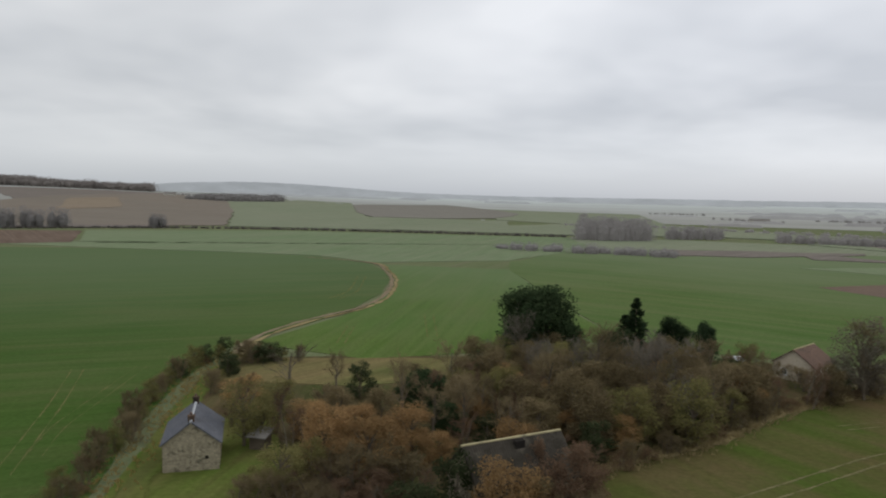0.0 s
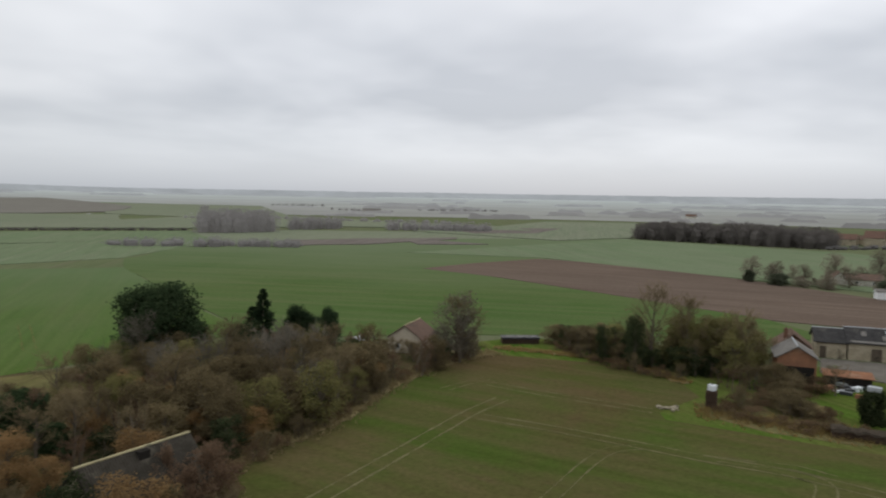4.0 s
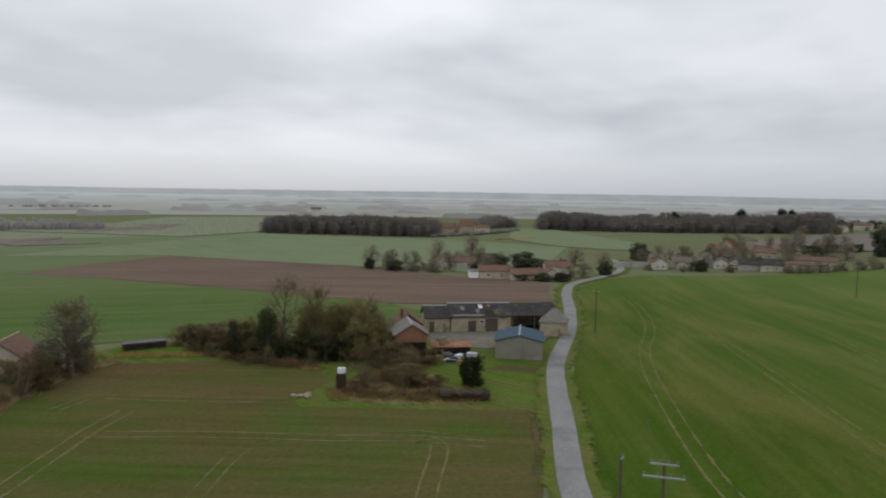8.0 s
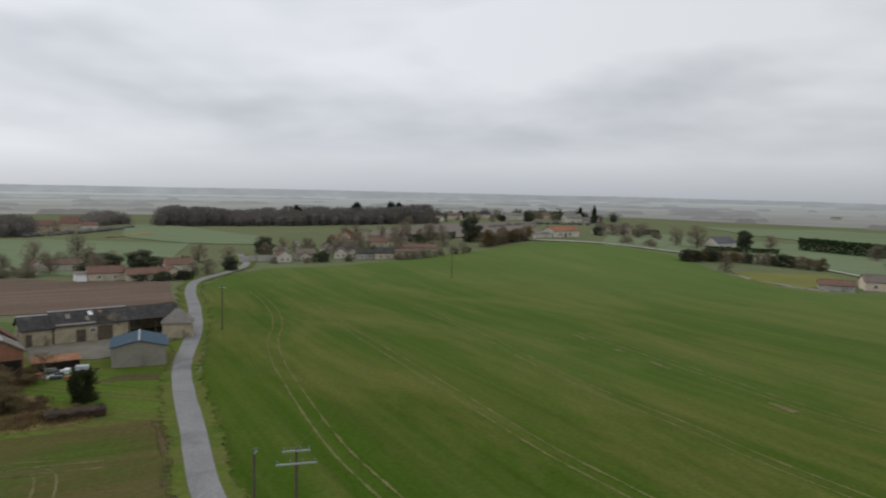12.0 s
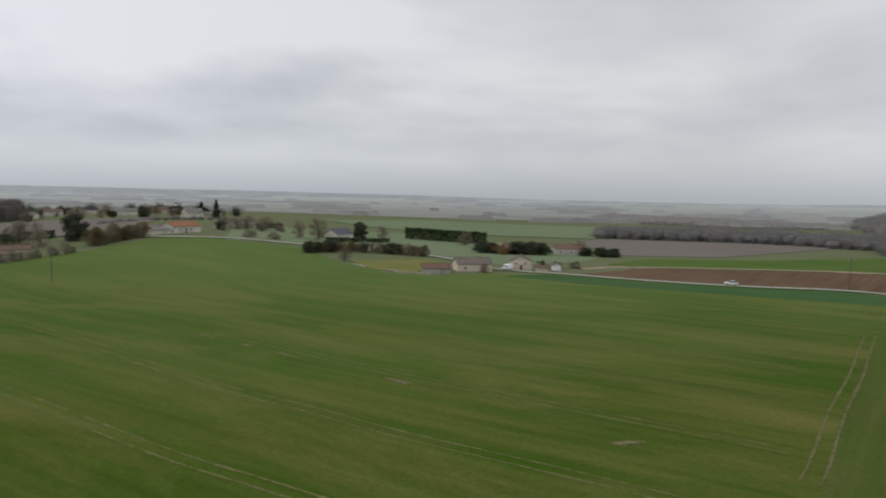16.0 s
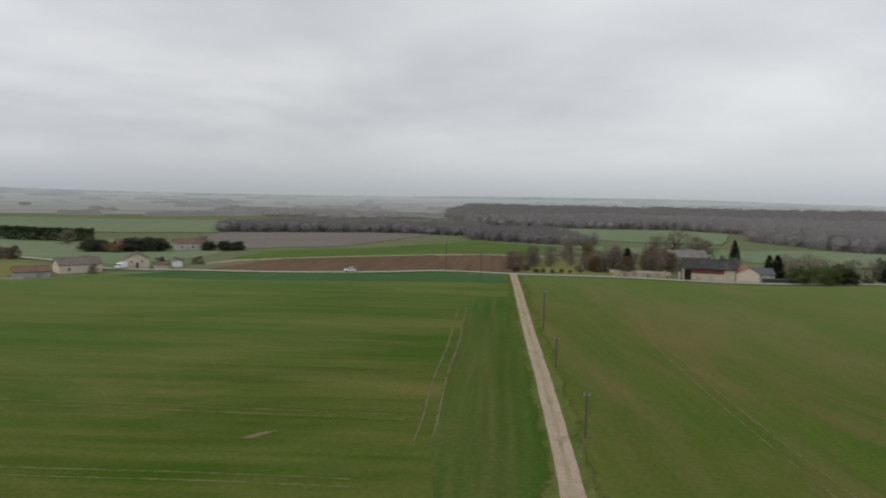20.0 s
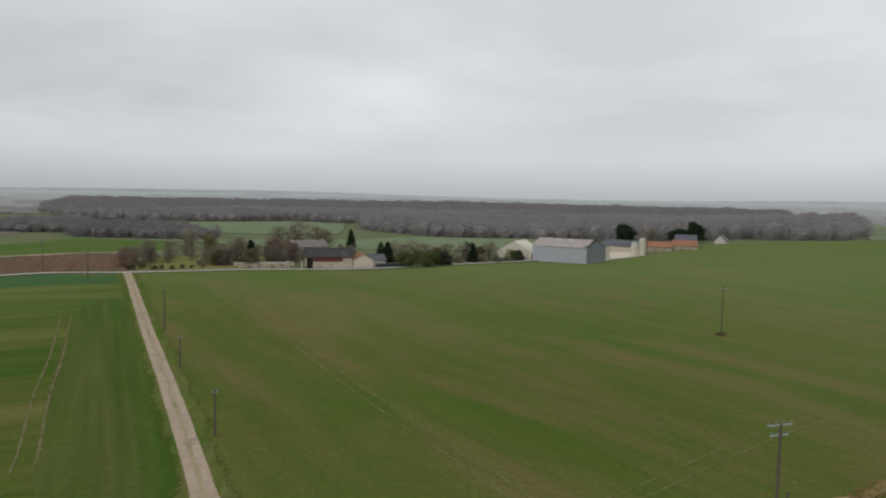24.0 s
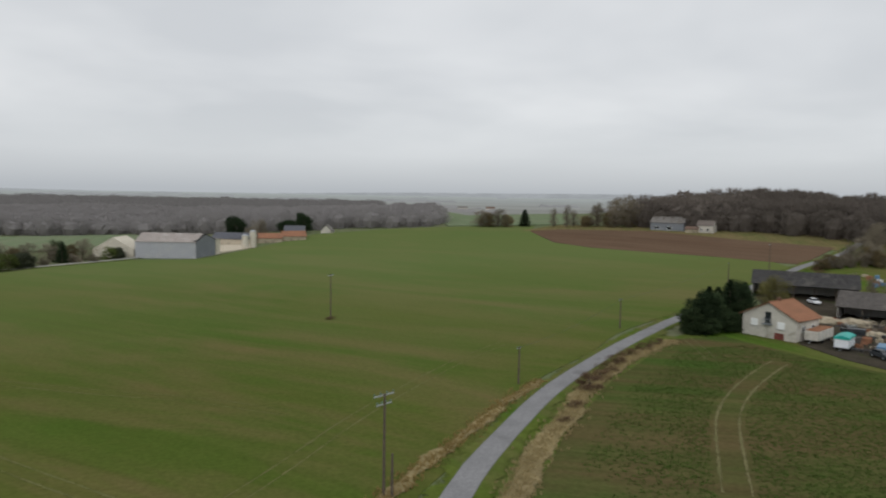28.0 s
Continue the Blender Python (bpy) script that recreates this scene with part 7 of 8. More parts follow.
hedge_row([(82, 100), (81, 90), (83, 80), (85, 74)], 2.4, (("bramble", 0.7, 1.2, 2.0, 1.9), ("brush", 0.3, 2.0, 3.2, 1.1)), 16, "farm belt edge")
block = tree("ivyblock", 90.2, 48.4, 4.7, 4.0, label="dark ivy-smothered block standing on the grass")
bm = bmesh.new()
box(bm, -0.8, 0.8, -0.6, 0.6, 4.2, 4.75, 0.05)
part("cap", bm, M["ridge_cap"], block, "pale grey sheet cap")
for k_, x, y, h, w in (("haze", 86, 57.5, 3.1, 6.0), ("haze", 89.5, 60.0, 3.0, 5.5), ("brush", 84, 54.5, 2.3, 5.0), ("brush", 80.5, 60.5, 3.0, 4.0), ("bramble", 78.5, 57.0, 1.7, 4.0), ("bramble", 77, 60, 1.5, 3.5), ("bramble", 80, 51, 1.4, 4.0), ("bramble", 86, 46.5, 1.2, 3.0), ("bramble", 83, 49.5, 1.3, 4.0), ("bramble", 87, 52, 1.5, 4.0), ("bramble", 88.5, 57, 1.6, 4.2), ("bramble", 86, 61, 1.5, 4.0), ("bramble", 90, 62.5, 1.4, 4.0), ("haze", 85.5, 55, 2.6, 5.0)):
    tree(k_, x, y, h, w, "bushes by the old farm")
for k_, x, y, h, w in (("brush", 91, 66, 3.5, 5.0), ("brush", 93, 61, 3.0, 4.5), ("red", 88, 68, 3.6, 4.8), ("bare", 99, 58.5, 4.2, 4.5), ("brush", 96, 63.5, 3.0, 4.0), ("bramble", 84.5, 62, 1.4, 3.5)):
    tree(k_, x, y, h, w, "bushes by the old farm")

# village trees
for k_, x, y, h, w in (("bare", 212, 157, 9, 8.5), ("bare", 216, 152, 6.5, 7.0), ("bare", 239, 144, 10.5, 10), ("bare", 256, 138, 11.7, 10.0), ("dark", 240, 119, 6.0, 9.0), ("dark", 246, 110, 6.6, 11.0), ("dark", 210, 145, 4.1, 6.0), ("brush", 214, 140, 3.5, 8.0), ("brush", 217, 133, 3.2, 7.5), ("dark", 222, 118, 4.4, 4.0), ("dark", 213, 96, 2.6, 5.5), ("dark", 216, 90, 3.0, 6.0), ("dark", 218, 85, 3.0, 5.0), ("bare", 232, 82, 5.5, 7.0), ("brush", 229, 86, 4.6, 6.0), ("dark", 243, 78, 5.0, 5.0)):
    tree(k_, x, y, h, w, "village trees")
for k_, x, y, h, w in (("dark", 303, 82, 7.4, 8.0), ("bare", 268, 98, 8.0, 9.0), ("bare", 272, 88, 6.5, 8.0), ("brush", 266, 68.5, 2.4, 4.0), ("ivy", 268, 50.5, 4.4, 3.6), ("ivy", 268, 53, 3.8, 3.6), ("brush", 269, 41, 2.2, 4.0), ("brush", 266, 56, 2.0, 4.0), ("bare", 295, 48, 7.5, 11.0), ("bare", 308, 24, 11.0, 12.0), ("bare", 318, 12, 9.0, 11.0), ("bare", 300, 5, 7.0, 9.0), ("dark", 312, -7, 10.8, 9.6)):
    tree(k_, x, y, h, w, "village trees")
hedge_row([(268, 22), (270, 12), (276, 2), (282, -8)], 3.0, (("brush", 0.7, 1.8, 3.0, 1.5), ("bare", 0.3, 3.0, 4.5, 1.1)), 17, "village hedge")
hedge_row([(294, -12), (303, -22), (314, -32)], 2.6, (("haze", 0.5, 5.5, 8.0, 1.2), ("brush", 0.2, 4.0, 5.0, 1.4), ("bare", 0.3, 6.0, 8.5, 1.2)), 18, "village hedge")
hedge_row([(345, 60), (352, 45), (350, 25), (345, 5)], 6.0, (("bare", 0.7, 6, 9, 1.0), ("brush", 0.3, 4, 5, 1.2)), 20, "village hedge")
scatter([(262, 70), (268, 64), (266, 24), (276, 14), (300, 6), (318, 20), (335, 60), (318, 76), (292, 84), (278, 70)], 8.5, (("bare", 0.45, 4.5, 7.0, 1.0), ("brush", 0.35, 2.6, 4.2, 1.2), ("ivy", 0.12, 3.0, 5.0, 0.9), ("dark", 0.08, 3.0, 4.5, 0.9)), 41, "village trees", [((v[0][0] + v[1][0]) / 2 + dx_, (v[0][1] + v[1][1]) / 2, 5.5) for v in VILLAGE for dx_ in (-5, 3)])
scatter([(208, 160), (216, 128), (226, 116), (232, 112), (262, 100), (268, 118), (250, 150), (230, 158)], 8.0, (("bare", 0.5, 4.5, 7.5, 1.0), ("brush", 0.35, 2.6, 4.2, 1.2), ("dark", 0.15, 3.0, 4.5, 0.9)), 42, "village trees", [(213, 107, 7), (235, 134, 9), (230, 144, 5), (220, 96, 8)])
scatter([(352, -70), (400, -80), (400, -110), (365, -105)], 11.0, (("bare", 0.6, 4.0, 7.0, 1.1), ("brush", 0.4, 2.5, 4.0, 1.2)), 43, "trees on the rise", [])
scatter([(480, 40), (545, 40), (620, 30), (620, -80), (540, -120), (500, -60)], 17.0, (("bare", 0.6, 5.0, 8.0, 1.2), ("brush", 0.2, 3, 4.0, 1.3), ("dark", 0.2, 4, 7, 0.9)), 44, "trees of the ridge hamlet", [])
scatter([(66, -262), (120, -244), (122, -272), (80, -300), (50, -310), (45, -290)], 9.5, (("bare", 0.55, 5.0, 8.5, 1.0), ("brush", 0.3, 2.5, 4.0, 1.2), ("red", 0.15, 5.0, 8.0, 1.0)), 45, "trees of the gated farm", [(63, -294, 12), (82, -263, 5), (100, -250, 14)])
# the rise and the garden hedges
for k_, x, y, h, w in (("bare", 327, -111, 11, 12), ("bare", 332, -103, 9, 9), ("dark", 362, -147, 8.9, 8.0), ("bare", 362, -160, 8, 9), ("fir", 520, -101, 13, 6), ("fir", 532, -93, 11, 7), ("bare", 330, -195, 8, 10), ("dark", 360, -72, 4.5, 4.5), ("bare", 375, -88, 8, 13), ("bare", 382, -100, 7.5, 12), ("brush", 318, -76, 3.5, 8), ("brush", 314, -86, 3.2, 8)):
    tree(k_, x, y, h, w, "trees on the rise")
hedge_row([(272, -88), (279, -100), (281, -113), (277, -128), (270, -139)], 2.3, (("dark", 0.18, 4.0, 5.2, 1.0), ("red", 0.38, 4.0, 5.5, 1.1), ("ivy", 0.20, 4.0, 5.2, 1.0), ("haze", 0.24, 4.0, 5.2, 1.1)), 21, "garden hedge of mixed shrubs", 0.6)
tree("bare", 252, -96, 5.5, 6.0, "garden trees")
for az_, h_ in ((77.4, 15.4), (82.0, 16.8), (84.8, 16.2), (85.4, 15.6)):
    tree("cedar", 585 * math.sin(radians(az_)), 585 * math.cos(radians(az_)), h_, 8.0, "pines in the village wood")


def clipped_hedge(name, label, pts, h, w, leaf, seed, material="leaf_dark"):
    """A trimmed hedge: a leafy box along a line, bumpy on its faces."""
    rnd = random.Random(seed)
    verts, faces = [], []
    c = curve_points(pts, 1.0)
    for i in range(len(c) - 1):
        d = (c[i + 1] - c[i]).normalized()
        s = Vector((-d.y, d.x, 0))
        hh = h * (1 + 0.10 * noise.noise(c[i] * 0.4))
        for k in range(int(30 * h / leaf / 2.6)):
            p = c[i].lerp(c[i + 1], rnd.random()) + s * rnd.uniform(-0.5, 0.5) * w
            p.z = ground_z(p.x, p.y) + hh * (1 - rnd.random() ** 1.4) + rnd.uniform(-0.1, 0.1)
            leaf_quad(verts, faces, p, leaf, rnd)
    tagged(mesh_object(name, verts, faces, M[material]), label, "hedge")


clipped_hedge("ivy_hedge", "square block of dull green ivy", [(88.9, 48.9), (90.2, 48.2), (91.6, 47.5)], 4.3, 2.6, 0.24, 30, "leaf_ivy")
clipped_hedge("clipped_hedge", "low clipped dark green hedge behind the shrubs", [(318, -112), (329, -134), (337, -153)], 2.1, 1.6, 0.5, 22)
clipped_hedge("clipped_hedge", "low dark hedge beside the far bungalow", [(393, -97), (402, -107), (410, -117)], 2.6, 2.0, 0.6, 32)
clipped_hedge("tall_hedge", "tall clipped dark evergreen hedge", [(374, -180), (357, -197), (339, -214)], 6.6, 3.0, 0.7, 23)
clipped_hedge("garden_hedge", "clipped dark hedge behind the village", [(326, 22), (329, 0)], 3.2, 2.0, 0.5, 28)
clipped_hedge("village_hedge", "dark hedge in front of the red roofs", [(212, 98), (217, 88), (221, 82)], 2.3, 2.2, 0.4, 29)
for k_, x, y, h, w in (("dark", 289, -180, 6.2, 8), ("dark", 287, -184, 5.5, 7), ("rust", 281, -186, 4.8, 8), ("dark", 279, -194, 6.4, 9), ("dark", 277, -200, 6.6, 8), ("dark", 274, -205, 6.0, 8), ("dark", 264, -223, 4.2, 7), ("dark", 259, -228, 4.6, 7), ("dark", 256, -233, 4.4, 7), ("bare", 272, -226, 7.5, 9), ("brush", 224, -134, 3.4, 5), ("brush", 216, -136, 3.6, 4), ("ivy", 216, -161, 4.2, 4.0), ("brush", 221, -172, 3.0, 6), ("brush", 219, -180, 3.0, 6), ("bare", 232, -143, 5, 7)):
    tree(k_, x, y, h, w, "trees of the upper hamlet")
# trees round the gated farm
for k_, x, y, h, w in (("bare", 115, -290, 12, 9), ("bare", 107, -295, 9, 9), ("bare", 118, -262, 8.8, 9), ("brush", 112, -244, 3.0, 6), ("bare", 121, -270, 6, 6), ("bare", 84, -268, 10.2, 12), ("fir", 80.5, -266, 9.0, 6.4), ("bare", 91, -262, 8, 8), ("red", 76.5, -281, 9.6, 9), ("bare", 71, -268, 8.4, 8), ("red", 67, -276, 8.0, 8), ("fir", 55, -345, 9.5, 6), ("fir", 48, -300, 8, 5), ("fir", 29, -271, 9.0, 6.4), ("fir", 33, -283, 8.0, 5.5)):
    tree(k_, x, y, h, w, "trees of the gated farm")
for k_, x, y, h, w in (("laurel", 22, -265, 6.0, 8), ("laurel", 17, -266.5, 6.4, 9), ("laurel", 12.5, -270, 5.6, 8), ("dark", 8, -275, 5.5, 7), ("fir", -4, -288, 8, 5.5), ("bare", 7, -293, 7.5, 11), ("bare", 0, -297, 7.0, 10), ("bare", -11, -300, 8.3, 11), ("brush", -8, -289, 3.5, 6), ("brush", -14, -292, 3.0, 6), ("laurel", -20, -299, 5.0, 7), ("dark", -23, -301, 4.5, 6), ("bare", 14, -285, 8, 12), ("bare", 25, -290, 7.5, 11), ("brush", 2, -283, 2.8, 5), ("ivy", -2, -300, 8.0, 5.0)):
    tree(k_, x, y, h, w, "trees of the gated farm")
for k_, x, y, h, w in (("bare", 115.8, -258.8, 7.2, 7), ("bare", 111.6, -287.7, 11.4, 8), ("olivehaze", 106, -292.9, 9.6, 8), ("bare", 84, -259.6, 10.6, 11), ("red", 75, -277.7, 10.0, 9), ("red", 68.5, -278, 8.6, 8), ("bare", 62, -312.8, 11.0, 12), ("bare", 75, -321, 14.6, 17), ("bare", 84, -319, 12.0, 13), ("bare", 66, -323, 12.5, 13), ("haze", 90, -256, 6.0, 7), ("haze", 79, -259, 6.5, 7), ("bare", 20, -283, 9.5, 11), ("haze", 10, -281, 6.5, 9), ("haze", -6, -296, 6.5, 8), ("bare", 28, -282, 9.0, 9)):
    tree(k_, x, y, h, w, "trees of the gated farm")
scatter([(62, -262), (95, -252), (98, -262), (66, -274)], 7.0, (("brush", 0.6, 2.0, 3.2, 1.3), ("bare", 0.4, 4.0, 6.0, 1.0)), 24, "garden of the gated farm", [])
hedge_row([(112, -236), (98, -244), (90, -249)], 3.0, (("ivy", 0.6, 1.2, 1.8, 1.6), ("bramble", 0.4, 1.0, 1.5, 2.0)), 25, "low roadside hedge")
for k_, x, y, h, w in (("cedar", -86, -381, 12.0, 10.5), ("cedar", -122, -376, 11.4, 9.6), ("cedar", -115, -381, 8.0, 11), ("bare", -97, -372, 10, 12), ("bare", -90, -362, 7, 9), ("bare", -209, -315, 10.2, 13), ("bare", -202, -321, 9.4, 12), ("haze", -206, -319, 8.0, 12), ("haze", -213, -312, 7.0, 9), ("fir", -222, -309, 9.2, 7.5), ("bare", -231, -296, 10.5, 5.5), ("bare", -236, -291, 12.2, 6.5)):
    tree(k_, x, y, h, w, "trees along the crest")
# round the lane cottage
for k_, x, y, h, w in (("cedar", -116.5, -103, 8.8, 6.6), ("dark", -120.5, -105, 8.0, 6.6), ("fir", -123, -105.4, 8.8, 5.4), ("dark", -112.5, -102.5, 5.6, 6.0), ("cedar", -132, -108, 9.4, 6.6), ("dark", -121, -101, 5.0, 5.6), ("dark", -115, -100.5, 3.6, 4.6), ("fir", -137, -110, 8.6, 5.6), ("dark", -129, -104.5, 5.6, 6.0), ("fir", -118, -103.5, 9.4, 5.0), ("fir", -128, -106.5, 10.0, 5.4), ("fir", -114, -101.5, 7.0, 4.4), ("olivehaze", -157.5, -117.0, 8.6, 8.4), ("olivehaze", -161.5, -122.5, 6.4, 7.0)):
    tree(k_, x * 0.99978 + y * 0.0206, y * 0.99978 - x * 0.0206, h, w, "evergreens beside the lane")
for k_, x, y, h, w in (("haze", -230, -147, 4.0, 7), ("bramble", -223, -144, 2.0, 5), ("haze", -238, -149, 4.5, 8), ("bramble", -217, -141, 1.6, 4)):
    tree(k_, x, y, h, w, "trees behind the sheds")
tree("bramble", -53.0, -144.8, 0.7, 3.2, label="dark weeds round the foot of a pole")
tree("creeper", -67.5, -77.0, 2.7, 3.6, label="dark brown bush on the bank")
for k_, x, y, h, w in (("bramble", -73, -81, 1.5, 4), ("bramble", -77, -84, 1.6, 4), ("bramble", -82, -87, 1.8, 4.5), ("bramble", -88, -90.5, 1.6, 4), ("bramble", -94, -93, 1.5, 4), ("bramble", -100, -95.5, 1.3, 3.5), ("bramble", -60, -71, 1.1, 3), ("bramble", -55, -67, 0.9, 2.5)):
    tree(k_, x, y, h, w, "brambles on the bank")
hedge_row([(-235, -148), (-255, -138), (-262, -120), (-255, -95)], 4.0, (("bare", 0.6, 6, 9, 1.0), ("brush", 0.4, 3, 5, 1.2)), 26, "trees behind the sheds")
for k_, x, y, h, w in (("bare", -242, -293, 9, 7), ("haze", -246, -288, 6, 8), ("bare", -250, -284, 13, 10), ("haze", -254, -279, 8, 10), ("bare", -254, -275, 11, 9), ("bare", -259, -271, 14.5, 12), ("bare", -260, -280, 15, 12), ("bare", -265, -267, 13, 11), ("haze", -262, -273, 9, 11), ("bare", -268, -280, 17, 13), ("bare", -256, -290, 11, 10), ("bare", -270, -292, 15, 13), ("haze", -249, -291, 5, 8)):
    tree(k_, x, y, h, w, "trees at the end of the hill wood")
for k_, x, y, h, w in (("bare", -246, -147, 8, 9), ("haze", -252, -144, 6.5, 8), ("bare", -258, -150, 9, 10), ("haze", -249, -138, 6, 8), ("bare", -270, -152, 10, 10), ("bramble", -229, -148, 2.0, 5), ("brush", -236, -146, 3.5, 6), ("bare", -284, -160, 11, 11), ("haze", -262, -141, 7, 9)):
    tree(k_, x, y, h, w, "trees behind the sheds")
hedge_row([(-200, -118), (-204, -100), (-196, -84)], 4.0, (("brush", 0.6, 3, 5, 1.2), ("bare", 0.4, 5, 7, 1.0)), 27, "trees behind the sheds")


# ---- tufts of dry grass along banks and verges ----
def tufts(name, label, pts, width, count, size, material, seed):
    rnd = random.Random(seed)
    c = curve_points(pts, 1.0)
    verts, faces = [], []
    for i in range(count):
        k = rnd.randrange(len(c) - 1)
        d = (c[k + 1] - c[k]).normalized()
        p = c[k].lerp(c[k + 1], rnd.random()) + Vector((-d.y, d.x, 0)) * rnd.gauss(0, width / 2)
        z = ground_z(p.x, p.y) + 0.12
        for b in range(5):
            tri_twig(verts, faces, Vector((p.x + rnd.uniform(-0.15, 0.15), p.y + rnd.uniform(-0.15, 0.15), z)), Vector((rnd.uniform(-0.7, 0.7), rnd.uniform(-0.7, 0.7), 1)).normalized(), size * rnd.uniform(0.6, 1.3), 0.09, rnd)
    tagged(mesh_object(name, verts, faces, M[material]), label, "grass", kind="stuff")


tufts("bank_grass", "long straw-coloured grass on the bank", [(-33, -48), (-37, -51.9), (-46, -60.4), (-54.6, -66.8), (-64.3, -74.8), (-73, -81), (-89, -90), (-105, -96.2)], 1.6, 3000, 0.42, "straw_tuft", 1)
tufts("ditch_grass", "tawny dead grass along the ditch", [(-20, -51), (-26.7, -57.3), (-31.5, -61.2), (-38.1, -66), (-44.9, -71), (-53.1, -77), (-64, -84)], 1.3, 1000, 0.40, "rust_tuft", 2)
tufts("copse_grass", "dry grass below the copse", [(12, 67.5), (20, 74), (31, 80), (42, 90), (58, 100), (70, 103)], 2.2, 1800, 0.5, "straw_tuft", 3)
tufts("belt_grass", "tawny grass tufts below the overgrown belt", [(72, 106), (76.5, 101), (80.5, 95.6), (84.2, 89), (85.5, 80.5), (84.6, 72.5)], 1.6, 1200, 0.5, "rust_tuft", 6)
tufts("farm_grass_tufts", "dead weeds round the wood stacks", [(74, 62), (78, 58), (81, 50), (85, 45)], 3.4, 900, 0.45, "rust_tuft", 4)
tufts("lane_grass", "dry grass beside the green lane", [(-31, 60), (-33, 78), (-36, 100), (-37, 120)], 3.0, 600, 0.4, "rust_tuft", 5)


# ---- woods and far hedges ----
def clump(verts, faces, x, y, z, h, w, rnd, n=70, low=0.0):
    """One far leafless tree: a stem and a loose crown of upright slivers."""
    b = Vector((x, y, z - 0.3))
    tri_twig(verts, faces, b, Vector((0, 0, 1)), h * 0.7, 0.5, rnd)
    base, seg = len(verts), 7
    for t, k in ((max(low, 0.02), 0.45), (low + (1 - low) * 0.34, 0.62), (low + (1 - low) * 0.58, 0.50)):
        for q in range(seg):
            a, g = 6.283 * (q + rnd.uniform(-0.25, 0.25)) / seg, 0.5 * w * k * rnd.uniform(0.78, 1.1)
            verts.append((x + g * math.cos(a), y + g * math.sin(a), z + h * t * rnd.uniform(0.92, 1.06) - (0.3 if t < 0.05 else 0)))
    verts.append((x + rnd.uniform(-0.1, 0.1) * w, y + rnd.uniform(-0.1, 0.1) * w, z + h * rnd.uniform(0.68, 0.76)))
    for q in range(seg):
        u = (q + 1) % seg
        for k in (0, seg):
            faces.append((base + k + q, base + k + u, base + k + seg + u, base + k + seg + q))
        faces.append((base + 2 * seg + q, base + 2 * seg + u, base + 3 * seg))
    for i in range(int(n * 3.6)):
        t = rnd.random()
        k = math.sin(math.pi * min(1, 0.30 + 0.66 * t)) ** 0.6
        a, r = rnd.uniform(0, 6.283), 0.5 * w * k * rnd.uniform(0.45, 1.06)
        p = Vector((x + r * math.cos(a), y + r * math.sin(a), z + h * (low + (0.86 - low) * t)))
        d = Vector((math.cos(a) * 0.5, math.sin(a) * 0.5, 1)) + Vector((rnd.gauss(0, 0.35), rnd.gauss(0, 0.35), 0))
        tri_twig(verts, faces, p, d.normalized(), h * rnd.uniform(0.07, 0.15), w * 0.034, rnd)


def wood(name, label, poly, gap, h, material, seed, n=70, w=1.0, category="wood", low=0.0):
    rnd = random.Random(seed)
    xs, ys = [p[0] for p in poly], [p[1] for p in poly]
    verts, faces = [], []
    x = min(xs)
    while x < max(xs):
        y = min(ys)
        while y < max(ys):
            px, py = x + rnd.uniform(-0.5, 0.5) * gap, y + rnd.uniform(-0.5, 0.5) * gap
            if inside(px, py, poly):
                hh = h * rnd.uniform(0.78, 1.12) * (0.94 + 0.30 * noise.noise(Vector((px * 0.016, py * 0.016, seed))))
                clump(verts, faces, px, py, ground_z(px, py), hh, gap * 1.7 * w * rnd.uniform(0.8, 1.2), rnd, n, low)
            y += gap
        x += gap
    tagged(mesh_object(name, verts, faces, M[material]), label, category, kind="stuff")


def hedge_far(name, label, pts, gap, h, material, seed, n=40, width=2.0):
    rnd = random.Random(seed)
    verts, faces = [], []
    for p in curve_points(pts, gap):
        hh = h * rnd.uniform(0.6, 1.25)
        q = (p.x + rnd.uniform(-width, width), p.y + rnd.uniform(-width, width))
        clump(verts, faces, q[0], q[1], ground_z(*q), hh, gap * 1.6, rnd, n)
    tagged(mesh_object(name, verts, faces, M[material]), label, "hedge", kind="stuff")


wood("wood", "dense leafless wood behind the fields", [(346, 349), (388, 240), (425, 255), (380, 365)], 5.0, 13.5, "wood_dusk", 31, 110, 1.35)
wood("wood", "broad leafless wood behind the village", [(530, 222), (545, 160), (540, 90), (512, 22), (560, 20), (610, 90), (620, 200), (575, 240)], 6.5, 13.5, "wood_dusk", 32, 100, 1.35)
wood("wood", "small wood behind the far hamlet", [(505, 282), (520, 265), (563, 262), (560, 285)], 6.0, 10.0, "wood_dusk", 33, 80, 1.3)
wood("hill_wood", "leafless oak wood climbing the hill", [(-262, -262), (-284, -218), (-296, -190), (-290, -155), (-345, -120), (-420, -170), (-390, -300), (-330, -310), (-296, -290)], 6.5, 16.0, "wood_dark", 34, 120, 1.3)
wood("hill_wood", "taller oaks at the end of the hill wood", [(-268, -276), (-276, -246), (-290, -236), (-330, -250), (-326, -296), (-290, -292)], 9.0, 17.4, "wood_dark", 54, 130, 1.2)
# wood_far and wood_mist carry painted haze; wood_mist glows as well
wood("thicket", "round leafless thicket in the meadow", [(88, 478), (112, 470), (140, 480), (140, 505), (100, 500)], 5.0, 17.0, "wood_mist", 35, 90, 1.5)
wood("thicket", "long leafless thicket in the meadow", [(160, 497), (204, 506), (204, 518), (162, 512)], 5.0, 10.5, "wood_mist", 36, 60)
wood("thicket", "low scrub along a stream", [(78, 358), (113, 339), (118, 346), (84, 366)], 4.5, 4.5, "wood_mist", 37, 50)
